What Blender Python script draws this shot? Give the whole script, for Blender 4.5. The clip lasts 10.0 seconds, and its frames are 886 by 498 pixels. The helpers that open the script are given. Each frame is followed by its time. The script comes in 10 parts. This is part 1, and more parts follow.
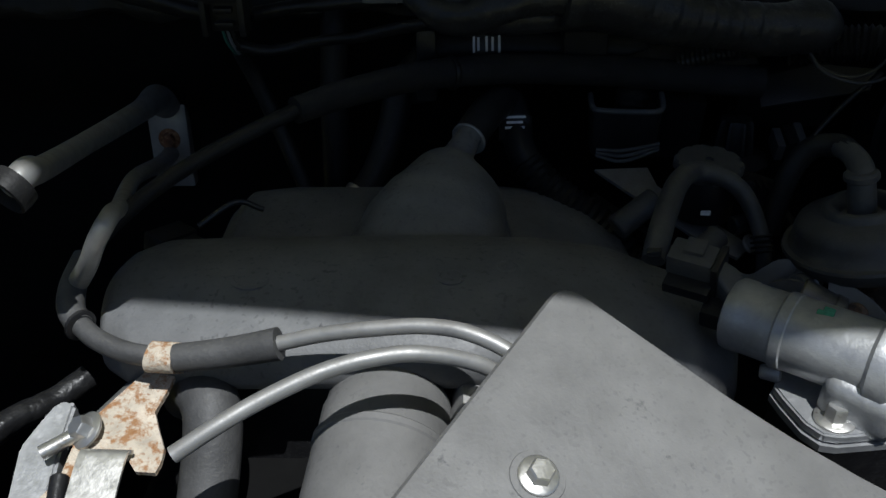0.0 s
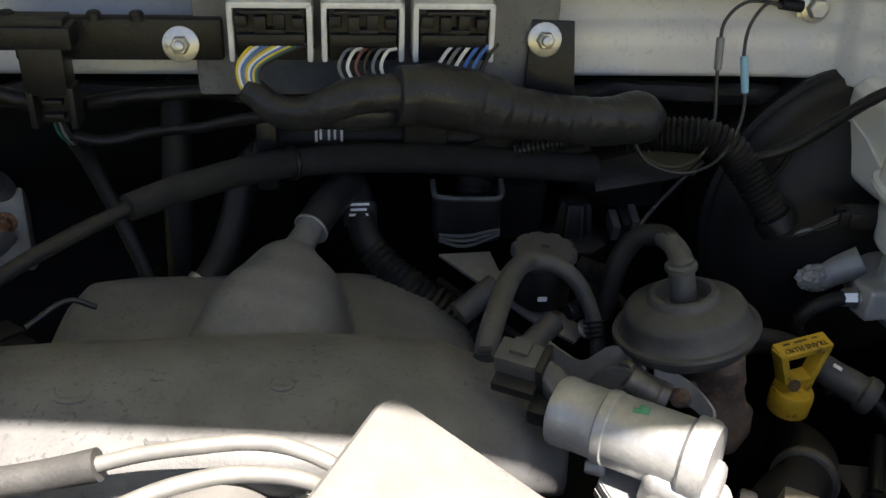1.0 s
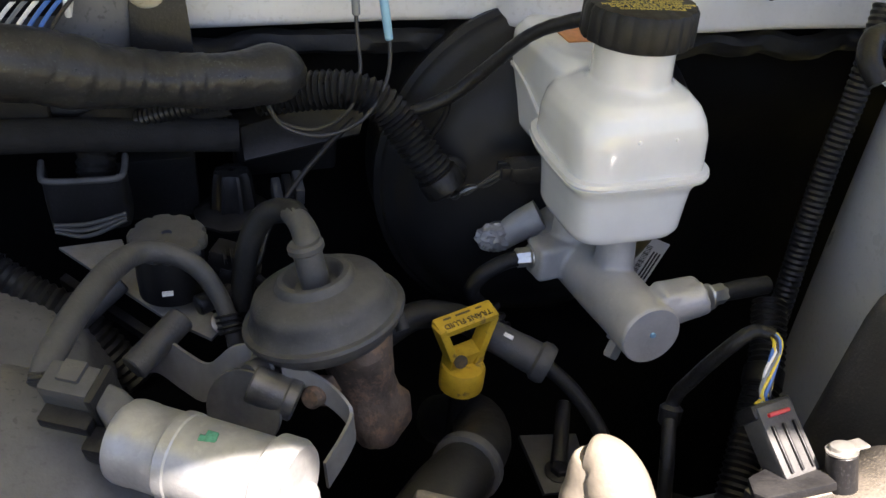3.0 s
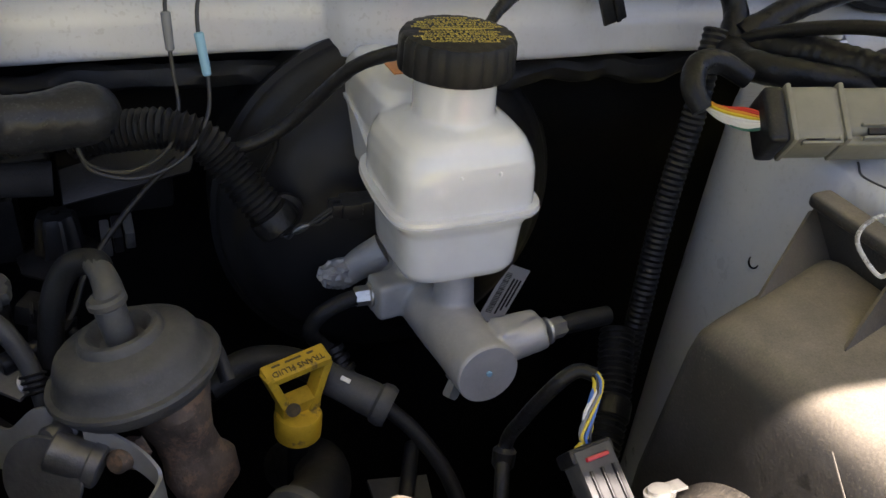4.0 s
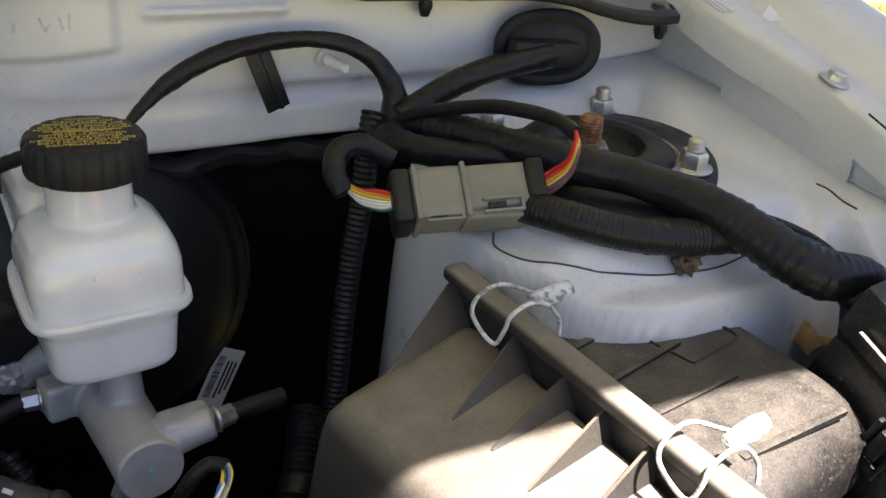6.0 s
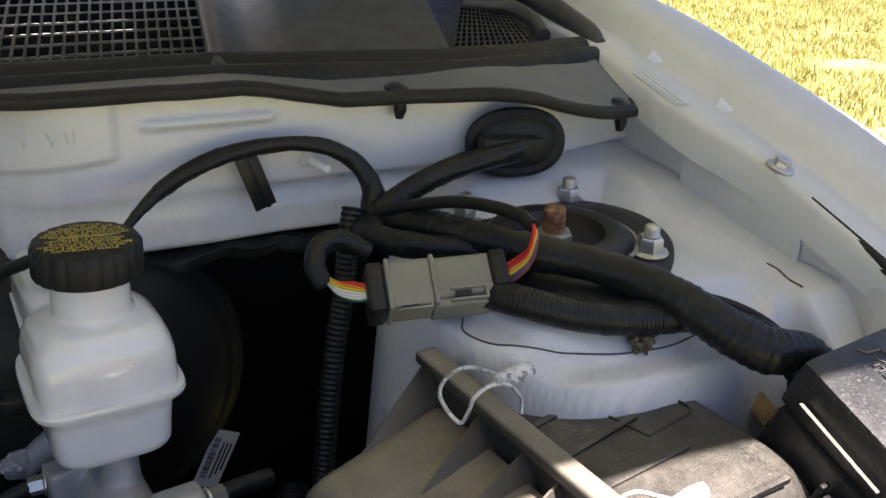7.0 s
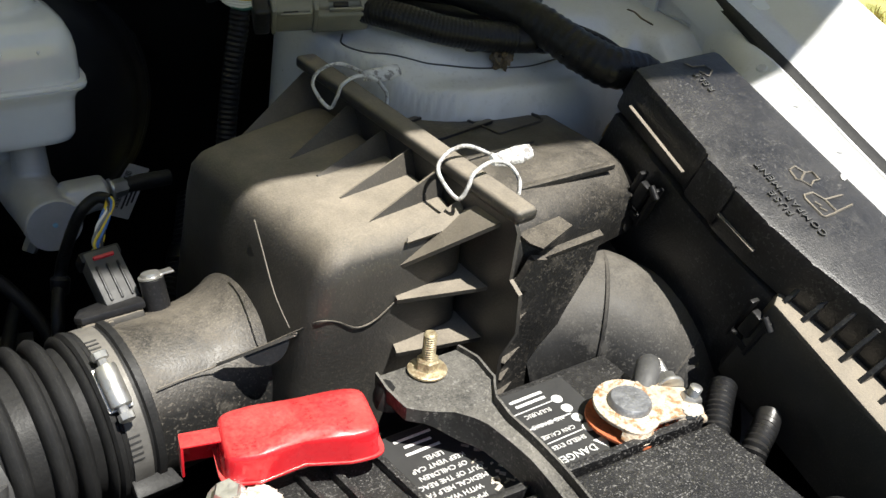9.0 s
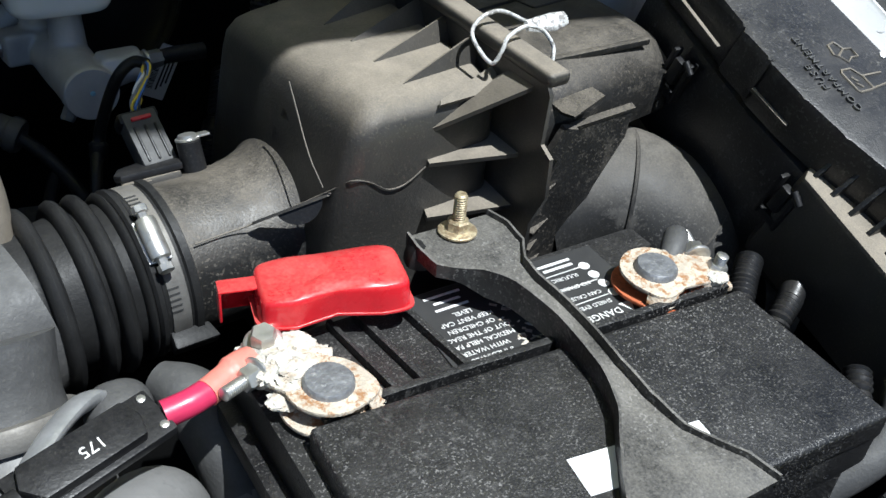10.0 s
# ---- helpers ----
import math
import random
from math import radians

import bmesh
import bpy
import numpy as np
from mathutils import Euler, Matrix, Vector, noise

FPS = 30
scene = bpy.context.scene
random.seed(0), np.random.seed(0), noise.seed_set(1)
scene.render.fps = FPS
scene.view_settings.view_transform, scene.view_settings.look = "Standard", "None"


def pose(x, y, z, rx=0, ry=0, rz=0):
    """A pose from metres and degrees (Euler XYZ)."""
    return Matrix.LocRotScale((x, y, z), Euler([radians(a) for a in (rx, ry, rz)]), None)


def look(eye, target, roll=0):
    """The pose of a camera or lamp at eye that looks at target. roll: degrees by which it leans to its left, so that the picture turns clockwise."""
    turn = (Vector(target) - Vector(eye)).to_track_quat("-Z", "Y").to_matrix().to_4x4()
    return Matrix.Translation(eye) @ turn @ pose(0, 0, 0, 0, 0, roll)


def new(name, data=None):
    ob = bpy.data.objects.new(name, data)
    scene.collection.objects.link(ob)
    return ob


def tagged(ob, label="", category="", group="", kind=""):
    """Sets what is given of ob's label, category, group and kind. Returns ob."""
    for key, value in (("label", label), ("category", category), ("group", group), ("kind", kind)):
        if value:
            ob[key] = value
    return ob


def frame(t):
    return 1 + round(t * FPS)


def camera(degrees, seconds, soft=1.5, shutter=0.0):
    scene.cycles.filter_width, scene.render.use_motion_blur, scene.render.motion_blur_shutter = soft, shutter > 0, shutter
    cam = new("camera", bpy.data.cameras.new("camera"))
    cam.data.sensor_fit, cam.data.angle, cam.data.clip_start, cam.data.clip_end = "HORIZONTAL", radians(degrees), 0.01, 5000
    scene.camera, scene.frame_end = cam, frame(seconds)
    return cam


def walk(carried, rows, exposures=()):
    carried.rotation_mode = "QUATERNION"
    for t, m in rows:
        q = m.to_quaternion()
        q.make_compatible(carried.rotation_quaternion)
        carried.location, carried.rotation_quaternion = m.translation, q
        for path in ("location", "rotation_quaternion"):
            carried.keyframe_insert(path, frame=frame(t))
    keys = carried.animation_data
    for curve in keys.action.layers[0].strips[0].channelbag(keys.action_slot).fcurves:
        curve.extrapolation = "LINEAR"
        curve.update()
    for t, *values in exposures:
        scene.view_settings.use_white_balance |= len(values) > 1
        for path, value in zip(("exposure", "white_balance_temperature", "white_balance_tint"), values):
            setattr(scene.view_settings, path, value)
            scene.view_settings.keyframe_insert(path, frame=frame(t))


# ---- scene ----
cam = camera(51.3, 10.0)
PATH = [
    (0, (0.022, 0.044, 1.414), (-0.021, 1.746, 0.366), -0.8),
    (0.5, (0.028, 0.052, 1.438), (0.086, 1.796, 0.461), 0.4),
    (1, (0.049, 0.055, 1.443), (0.255, 1.793, 0.473), 2.2),
    (1.5, (0.088, 0.058, 1.438), (0.407, 1.772, 0.457), 2.3),
    (2, (0.126, 0.077, 1.43), (0.513, 1.749, 0.402), 2.1),
    (2.5, (0.151, 0.094, 1.427), (0.606, 1.736, 0.381), 2.8),
    (3, (0.18, 0.106, 1.427), (0.727, 1.716, 0.374), 3.6),
    (3.2, (0.196, 0.107, 1.429), (0.783, 1.711, 0.389), 3.5),
    (4.3, (0.258, 0.112, 1.434), (0.964, 1.677, 0.409), 3.9),
    (4.5, (0.271, 0.111, 1.431), (0.947, 1.685, 0.399), 2.2),
    (5, (0.305, 0.102, 1.441), (1.076, 1.659, 0.449), 3.2),
    (5.5, (0.323, 0.084, 1.451), (1.206, 1.61, 0.507), 3.6),
    (6, (0.339, 0.061, 1.461), (1.326, 1.549, 0.559), 4.3),
    (6.2, (0.348, 0.05, 1.467), (1.305, 1.57, 0.587), 2.9),
    (7.3, (0.329, 0.009, 1.494), (1.335, 1.564, 0.742), 2.6),
    (7.5, (0.325, 0.001, 1.492), (1.308, 1.568, 0.732), 2.4),
    (8, (0.325, -0.03, 1.474), (1.292, 1.505, 0.632), 2.2),
    (8.5, (0.325, -0.068, 1.449), (1.337, 1.373, 0.502), 4.4),
    (9, (0.322, -0.1, 1.432), (1.36, 1.28, 0.423), 5.8),
    (9.5, (0.322, -0.113, 1.423), (1.322, 1.225, 0.323), 5.2),
    (10, (0.31, -0.118, 1.411), (1.258, 1.207, 0.25), 6.2),
]
EXPOSURES = [(0, -0.05, 5650, 10), (0.5, 0.95, 5850, 12), (1.0, 1.95, 6750, 16), (1.5, 2.5, 6800, 19), (2.5, 2.9, 6700, 21), (4.5, 2.28, 6800, 23), (6.0, 2.25, 6520, 22), (7.5, 2.03, 6300, 21), (8.0, 2.0, 6700, 20), (8.5, 1.7, 7300, 18), (9.0, 1.13, 6250, 10), (9.5, 0.70, 5650, 8), (10.0, 0.72, 5550, 8)]
walk(cam, [(t, look(eye, target, roll)) for t, eye, target, roll in PATH], EXPOSURES)

# ---- light ----
TO_SUN = Vector((0.15, -0.42, 1.0)).normalized()
world = bpy.data.worlds.new("sky")
scene.world = world
world.use_nodes = True
wn = world.node_tree.nodes
sky = wn.new("ShaderNodeTexSky")
sky.sky_type, sky.sun_disc = "NISHITA", False
sky.sun_elevation, sky.sun_rotation = math.asin(TO_SUN.z), math.atan2(TO_SUN.x, TO_SUN.y)
wn["Background"].inputs["Strength"].default_value = 0.042
world.node_tree.links.new(sky.outputs[0], wn["Background"].inputs["Color"])
sun = new("sun", bpy.data.lights.new("sun", "SUN"))
sun.data.energy, sun.data.angle, sun.data.color = 5.0, radians(0.5), (1.0, 0.945, 0.84)
sun.matrix_world = look(TO_SUN * 20, (0, 0, 0))


# ---- materials ----
def mat(name, color, rough=0.5, metal=0.0, var=0.25, scale=30.0, bump=0.15, fine=400.0, dust=0.0, dust_color=(0.20, 0.16, 0.12),
        stain=None, stain_at=0.6, coat=0.0, sss=0.0, dist=0.001, specks=0.0, speck_color=(0.30, 0.28, 0.25), speck_scale=900.0, spec=0.5, soft=0.08, even=0.05):
    m = bpy.data.materials.new(name)
    m.use_nodes = True
    nt = m.node_tree
    n, link = nt.nodes, nt.links.new
    b = n["Principled BSDF"]
    b.inputs["Metallic"].default_value = metal
    b.inputs["Coat Weight"].default_value = coat
    b.inputs["Specular IOR Level"].default_value = spec
    if sss:
        b.inputs["Subsurface Weight"].default_value = sss
        b.inputs["Subsurface Radius"].default_value = (0.012, 0.011, 0.010)
    tc = n.new("ShaderNodeTexCoord")

    def tex(s, detail=4.0, rough_=0.6):
        t = n.new("ShaderNodeTexNoise")
        t.inputs["Scale"].default_value, t.inputs["Detail"].default_value, t.inputs["Roughness"].default_value = s, detail, rough_
        link(tc.outputs["Object"], t.inputs["Vector"])
        return t.outputs["Fac"]

    def ramp(x, lo, hi, a=0.0, z=1.0):
        r = n.new("ShaderNodeMapRange")
        for key, v in (("From Min", lo), ("From Max", hi), ("To Min", a), ("To Max", z)):
            r.inputs[key].default_value = v
        link(x, r.inputs["Value"])
        return r.outputs["Result"]

    def math_(op, a, c):
        k = n.new("ShaderNodeMath")
        k.operation = op
        for i, v in enumerate((a, c)):
            if isinstance(v, float):
                k.inputs[i].default_value = v
            else:
                link(v, k.inputs[i])
        return k.outputs[0]

    def mix(f, a, c):
        k = n.new("ShaderNodeMix")
        k.data_type = "RGBA"
        link(f, k.inputs["Factor"])
        for key, v in (("A", a), ("B", c)):
            s = [i for i in k.inputs if i.name == key and i.type == "RGBA"][0]
            if isinstance(v, tuple):
                s.default_value = (*v, 1)
            else:
                link(v, s)
        return [o for o in k.outputs if o.type == "RGBA"][0]

    big, small = tex(scale), tex(fine, 2.0)
    lo = tuple(c * (1 - var) for c in color)
    hi = tuple(min(1.0, c * (1 + var)) for c in color)
    col = mix(ramp(big, 0.3, 0.7), lo, hi)
    rg = ramp(tex(scale * 2.3), 0.3, 0.7, max(0.02, rough - 0.08), min(1.0, rough + 0.08))
    if stain:
        f = ramp(math_("ADD", tex(scale * 1.7, 6.0, 0.7), math_("MULTIPLY", small, 0.15)), stain_at, stain_at + soft)
        col = mix(f, col, stain)
    if dust:
        g = n.new("ShaderNodeNewGeometry")
        sx = n.new("ShaderNodeSeparateXYZ")
        link(g.outputs["Normal"], sx.inputs[0])
        up = ramp(sx.outputs["Z"], 0.38, 0.95)
        patch = ramp(math_("ADD", tex(scale * 1.3, 6.0, 0.75), math_("MULTIPLY", tex(fine * 1.5, 3.0), 0.65)), 0.62, 1.08, even)
        f = math_("MULTIPLY", math_("MULTIPLY", up, patch), dust)
        col = mix(f, col, dust_color)
        rg = math_("MINIMUM", math_("ADD", rg, math_("MULTIPLY", f, 0.6)), 1.0)
    if specks:
        dots = math_("MULTIPLY", ramp(tex(speck_scale, 1.0), 0.60, 0.68), ramp(tex(scale * 0.9, 5.0, 0.7), 0.40, 0.66, 0.15))
        smear = math_("MULTIPLY", ramp(tex(speck_scale * 0.22, 4.0, 0.8), 0.54, 0.72), ramp(tex(scale * 0.6, 3.0), 0.42, 0.6))
        f = math_("MULTIPLY", math_("MAXIMUM", dots, math_("MULTIPLY", smear, 0.45)), specks)
        col = mix(f, col, speck_color)
        rg = math_("MINIMUM", math_("ADD", rg, math_("MULTIPLY", f, 0.4)), 1.0)
    link(col, b.inputs["Base Color"])
    link(rg, b.inputs["Roughness"])
    if bump:
        bp = n.new("ShaderNodeBump")
        bp.inputs["Strength"].default_value, bp.inputs["Distance"].default_value = bump, dist
        link(small, bp.inputs["Height"])
        link(bp.outputs[0], b.inputs["Normal"])
    return m


MANIFOLD = mat("manifold_plastic", (0.122, 0.124, 0.126), 0.5, var=0.3, scale=22, bump=0.25, fine=500, dust=0.35, dust_color=(0.180, 0.184, 0.186), specks=0.45, speck_color=(0.045, 0.046, 0.048), speck_scale=300)
SHIELD = mat("shield_plastic", (0.16, 0.158, 0.153), 0.5, var=0.2, scale=26, bump=0.2, fine=420, stain=(0.085, 0.085, 0.085), stain_at=0.70, specks=0.35, speck_color=(0.08, 0.08, 0.08), speck_scale=330)
BLACK = mat("black_plastic", (0.011, 0.011, 0.012), 0.38, var=0.3, scale=40, bump=0.2, fine=500, dust=0.14, dust_color=(0.12, 0.115, 0.11), specks=0.25, speck_color=(0.10, 0.10, 0.095), spec=0.28)
# near-black base colour that stands for the deep shade low in the bay
DEEP_SHADE = mat("deep_shade_fill", (0.005, 0.005, 0.005), 0.85, var=0.4, scale=12, bump=0.3, fine=200, spec=0.1)
AIRBOX = mat("airbox_plastic", (0.033, 0.0315, 0.029), 0.40, var=0.25, scale=24, bump=0.22, fine=650, dust=0.95, dust_color=(0.27, 0.235, 0.185), even=0.46, stain=(0.036, 0.034, 0.031), stain_at=0.68, specks=0.12, speck_color=(0.36, 0.31, 0.235), speck_scale=700)
AIRBOX_LID = mat("airbox_lid_plastic", (0.014, 0.0138, 0.0135), 0.42, var=0.3, scale=20, bump=0.3, fine=650, dust=0.62, dust_color=(0.225, 0.195, 0.155), even=0.06, stain=(0.05, 0.046, 0.04), stain_at=0.64, specks=0.4, speck_color=(0.26, 0.23, 0.19), speck_scale=600)
SNORKEL = mat("snorkel_plastic", (0.020, 0.020, 0.0202), 0.46, var=0.3, scale=18, bump=0.12, fine=500, dust=0.65, dust_color=(0.19, 0.172, 0.145), even=0.25, stain=(0.055, 0.053, 0.05), stain_at=0.62, specks=0.35, speck_color=(0.18, 0.172, 0.16), speck_scale=650, spec=0.35)
PAINT_RAIL = mat("dull_rail_paint", (0.50, 0.505, 0.51), 0.42, var=0.07, scale=14, bump=0.06, fine=300, dust=0.2, dust_color=(0.40, 0.38, 0.35), specks=0.3, speck_color=(0.26, 0.25, 0.23), speck_scale=320)
FUSEBOX = mat("fusebox_plastic", (0.013, 0.0132, 0.0145), 0.36, var=0.3, scale=30, bump=0.35, fine=700, dust=0.22, dust_color=(0.15, 0.14, 0.13), stain=(0.04, 0.039, 0.038), stain_at=0.70, specks=0.4, speck_color=(0.16, 0.155, 0.15), speck_scale=480)
BATTERY = mat("battery_case", (0.0080, 0.0080, 0.0086), 0.34, var=0.3, scale=15, bump=0.5, fine=800, dust=0.22, dust_color=(0.15, 0.144, 0.136), even=0.04, stain=(0.030, 0.0295, 0.0285), stain_at=0.66, soft=0.2, specks=0.55, speck_color=(0.33, 0.32, 0.305), speck_scale=900)
RUBBER = mat("rubber", (0.014, 0.014, 0.0142), 0.48, var=0.3, scale=40, bump=0.2, fine=500, dust=0.14, dust_color=(0.095, 0.093, 0.09), specks=0.2, speck_color=(0.09, 0.09, 0.085), spec=0.22)
RUBBER_GREY = mat("grey_rubber", (0.055, 0.055, 0.055), 0.55, var=0.3, scale=50, bump=0.25, fine=500, dust=0.35, dust_color=(0.12, 0.118, 0.112), specks=0.25, speck_color=(0.14, 0.135, 0.125), speck_scale=500)
FOAM = mat("foam_sleeve", (0.015, 0.015, 0.016), 0.75, var=0.25, scale=60, bump=0.4, fine=900, dust=0.2, dust_color=(0.10, 0.10, 0.10), spec=0.2)
TAPE = mat("cloth_tape", (0.0105, 0.0105, 0.0109), 0.34, var=0.25, scale=60, bump=0.45, fine=190, dust=0.05, dust_color=(0.08, 0.08, 0.083), dist=0.0014, specks=0.18, speck_color=(0.08, 0.08, 0.082), speck_scale=700, spec=0.25)
# lighter, bluish copy of the tape: the harness's sheen is put into its colour
TAPE_SHEEN = mat("vinyl_tape_sheen", (0.021, 0.0213, 0.0226), 0.34, var=0.3, scale=40, bump=0.5, fine=150, dust=0.10, dust_color=(0.085, 0.088, 0.095), dist=0.0014, specks=0.3, speck_color=(0.13, 0.132, 0.138), speck_scale=500, spec=0.30)
PALE_FRAME = mat("pale_frame_plastic", (0.66, 0.66, 0.65), 0.4, var=0.12, scale=60, bump=0.1, specks=0.3, speck_color=(0.25, 0.24, 0.23), speck_scale=400)
CONDUIT = mat("conduit_plastic", (0.012, 0.012, 0.0125), 0.33, var=0.25, scale=60, bump=0.1, dust=0.18, dust_color=(0.11, 0.10, 0.09), spec=0.35)
ALU = mat("cast_aluminium", (0.37, 0.375, 0.38), 0.40, 0.50, var=0.16, scale=70, bump=0.30, fine=420, stain=(0.33, 0.335, 0.34), stain_at=0.58, soft=0.2, dist=0.0006, specks=0.30, speck_color=(0.58, 0.58, 0.58), speck_scale=260)
STRAP = mat("strap_plastic", (0.016, 0.016, 0.016), 0.45, var=0.3, scale=20, bump=0.35, fine=600, dust=0.80, dust_color=(0.21, 0.198, 0.175), even=0.10, stain=(0.05, 0.048, 0.045), stain_at=0.62, specks=0.55, speck_color=(0.30, 0.29, 0.27), speck_scale=520)
MC_ALU = mat("anodised_aluminium", (0.40, 0.397, 0.39), 0.45, 0.22, var=0.14, scale=40, bump=0.30, fine=500, dist=0.0006, specks=0.3, speck_color=(0.50, 0.50, 0.49), speck_scale=420)
COWL = mat("cowl_plastic", (0.040, 0.040, 0.0425), 0.42, var=0.25, scale=25, bump=0.2, fine=600, dust=0.22, dust_color=(0.10, 0.10, 0.10), specks=0.4, speck_color=(0.13, 0.125, 0.12), speck_scale=420, spec=0.5)
COWL_LIP = mat("cowl_lip_plastic", (0.115, 0.116, 0.119), 0.55, var=0.2, scale=16, bump=0.15, fine=500, dust=0.35, dust_color=(0.21, 0.205, 0.195), even=0.3, specks=0.3, speck_color=(0.16, 0.155, 0.15), speck_scale=420)
BOOSTER = mat("booster_paint", (0.013, 0.013, 0.0138), 0.42, var=0.3, scale=20, bump=0.1, fine=300, spec=0.22)
STEEL = mat("zinc_steel", (0.56, 0.55, 0.52), 0.36, 0.85, var=0.15, scale=80, bump=0.10, fine=500, stain=(0.36, 0.33, 0.28), stain_at=0.68)
GREY_STEEL = mat("grey_steel", (0.30, 0.30, 0.292), 0.45, 0.5, var=0.15, scale=60, bump=0.08, fine=400, dust=0.3)
RUST = mat("rusty_steel", (0.17, 0.075, 0.035), 0.85, 0.1, var=0.5, scale=90, bump=0.8, fine=350, stain=(0.33, 0.18, 0.09), stain_at=0.56)
RUST_TAN = mat("flaking_rust", (0.50, 0.44, 0.35), 0.8, 0.1, var=0.25, scale=90, bump=0.8, fine=500, stain=(0.30, 0.16, 0.07), stain_at=0.56, soft=0.12, specks=0.8, speck_color=(0.24, 0.10, 0.035), speck_scale=420)
YELLOW_ZINC = mat("yellowed_zinc", (0.52, 0.44, 0.28), 0.45, 0.6, var=0.3, scale=120, bump=0.4, fine=500, stain=(0.34, 0.26, 0.16), stain_at=0.56, specks=0.4, speck_color=(0.62, 0.58, 0.48), speck_scale=500)
ORANGE_RUST = mat("orange_rust", (0.42, 0.11, 0.04), 0.8, var=0.3, scale=120, bump=0.5, fine=500, stain=(0.22, 0.07, 0.03), stain_at=0.6)
DULL_BAND = mat("dusty_band_steel", (0.16, 0.155, 0.145), 0.5, 0.45, var=0.3, scale=60, bump=0.2, fine=500, dust=0.6, dust_color=(0.22, 0.20, 0.17), even=0.3)
DARK_STEEL = mat("dark_steel", (0.13, 0.13, 0.13), 0.42, 0.6, var=0.3, scale=60, bump=0.3, fine=400, dust=0.2)
EGR_RUST = mat("brown_casting", (0.105, 0.078, 0.06), 0.75, 0.3, var=0.4, scale=60, bump=0.7, fine=250, stain=(0.19, 0.12, 0.08), stain_at=0.58)
PAINT = mat("silver_white_paint", (0.62, 0.625, 0.63), 0.32, var=0.04, scale=14, bump=0.03, fine=300, dust=0.35, dust_color=(0.42, 0.39, 0.35), coat=0.4)
PAINT_IN = mat("primer_paint", (0.60, 0.605, 0.615), 0.33, var=0.07, scale=12, bump=0.05, fine=250, dust=0.2, dust_color=(0.40, 0.38, 0.35), coat=0.3, specks=0.25, speck_color=(0.30, 0.28, 0.25), speck_scale=300)
TANK = mat("translucent_tank", (0.66, 0.67, 0.67), 0.17, var=0.06, scale=25, bump=0.05, fine=200, sss=0.25, dust=0.06, dust_color=(0.55, 0.52, 0.45), coat=0.6)
CAP = mat("cap_rubber", (0.016, 0.016, 0.0162), 0.45, var=0.2, scale=70, bump=0.15, fine=600, dust=0.04, spec=0.2, specks=0.2, speck_color=(0.06, 0.06, 0.058), speck_scale=700)
YELLOW = mat("yellow_plastic", (0.52, 0.325, 0.022), 0.45, var=0.18, scale=70, bump=0.1, stain=(0.22, 0.14, 0.04), stain_at=0.66, specks=0.3, speck_color=(0.15, 0.10, 0.04), speck_scale=500)
RED = mat("red_plastic", (0.53, 0.012, 0.020), 0.26, var=0.10, scale=30, bump=0.06, dust=0.42, dust_color=(0.38, 0.19, 0.15), even=0.1, coat=0.3, specks=0.06, speck_color=(0.45, 0.30, 0.26), speck_scale=1500)
PINK = mat("heat_shrink", (0.70, 0.21, 0.16), 0.5, var=0.15, scale=60, bump=0.2)
RED_WIRE = mat("magenta_cable", (0.50, 0.03, 0.09), 0.35, var=0.12, scale=60, bump=0.08)
CLIP = mat("clip_wire_paint", (0.56, 0.56, 0.55), 0.55, var=0.3, scale=120, bump=0.7, fine=500, stain=(0.22, 0.21, 0.20), stain_at=0.58)
OLIVE = mat("olive_grey_plastic", (0.19, 0.185, 0.15), 0.45, var=0.12, scale=60, bump=0.12, dust=0.3, dust_color=(0.24, 0.22, 0.18))
CORROSION = mat("white_corrosion", (0.56, 0.54, 0.48), 0.85, var=0.35, scale=110, bump=1.0, fine=260, stain=(0.34, 0.24, 0.15), stain_at=0.52, soft=0.3, dist=0.002, specks=0.5, speck_color=(0.28, 0.25, 0.21), speck_scale=700)
LEAD = mat("lead", (0.24, 0.245, 0.255), 0.5, 0.6, var=0.3, scale=120, bump=0.6, fine=300, specks=0.5, speck_color=(0.5, 0.5, 0.48), speck_scale=500)
TAN = mat("tan_duct", (0.135, 0.118, 0.094), 0.6, var=0.25, scale=40, bump=0.2, dust=0.4, dust_color=(0.22, 0.19, 0.145), specks=0.3, speck_color=(0.07, 0.06, 0.05), speck_scale=300)
WHITE_LABEL = mat("white_label", (0.75, 0.75, 0.74), 0.5, var=0.05, bump=0.02)
FADED_INK = mat("faded_ink", (0.085, 0.060, 0.025), 0.6, var=0.4, scale=300, bump=0.0)
LABEL_INK = mat("black_ink", (0.03, 0.03, 0.03), 0.6, bump=0.0)
PRINT_WHITE = mat("white_print", (0.72, 0.72, 0.70), 0.6, var=0.15, scale=300, bump=0.0)
PRINT_YELLOW = mat("yellow_print", (0.55, 0.42, 0.08), 0.6, var=0.2, scale=200, bump=0.0)
ORANGE_LABEL = mat("faded_orange_label", (0.56, 0.24, 0.10), 0.55, var=0.2, scale=120, bump=0.05)
CHALK = mat("blue_chalk", (0.46, 0.50, 0.51), 0.8, var=0.2, scale=300, bump=0.0)
GREEN = mat("green_mark", (0.05, 0.22, 0.13), 0.6, var=0.4, scale=300, bump=0.1)
NEST = mat("dry_mud", (0.12, 0.09, 0.055), 0.95, var=0.5, scale=200, bump=1.0, fine=400, dist=0.003)
LEAF = mat("dry_leaf", (0.20, 0.13, 0.05), 0.8, var=0.4, scale=120, bump=0.3)
GRASS_SOIL = mat("lawn", (0.24, 0.25, 0.06), 0.95, var=0.4, scale=1.3, bump=0.6, fine=60, stain=(0.42, 0.36, 0.13), stain_at=0.55, dist=0.02)
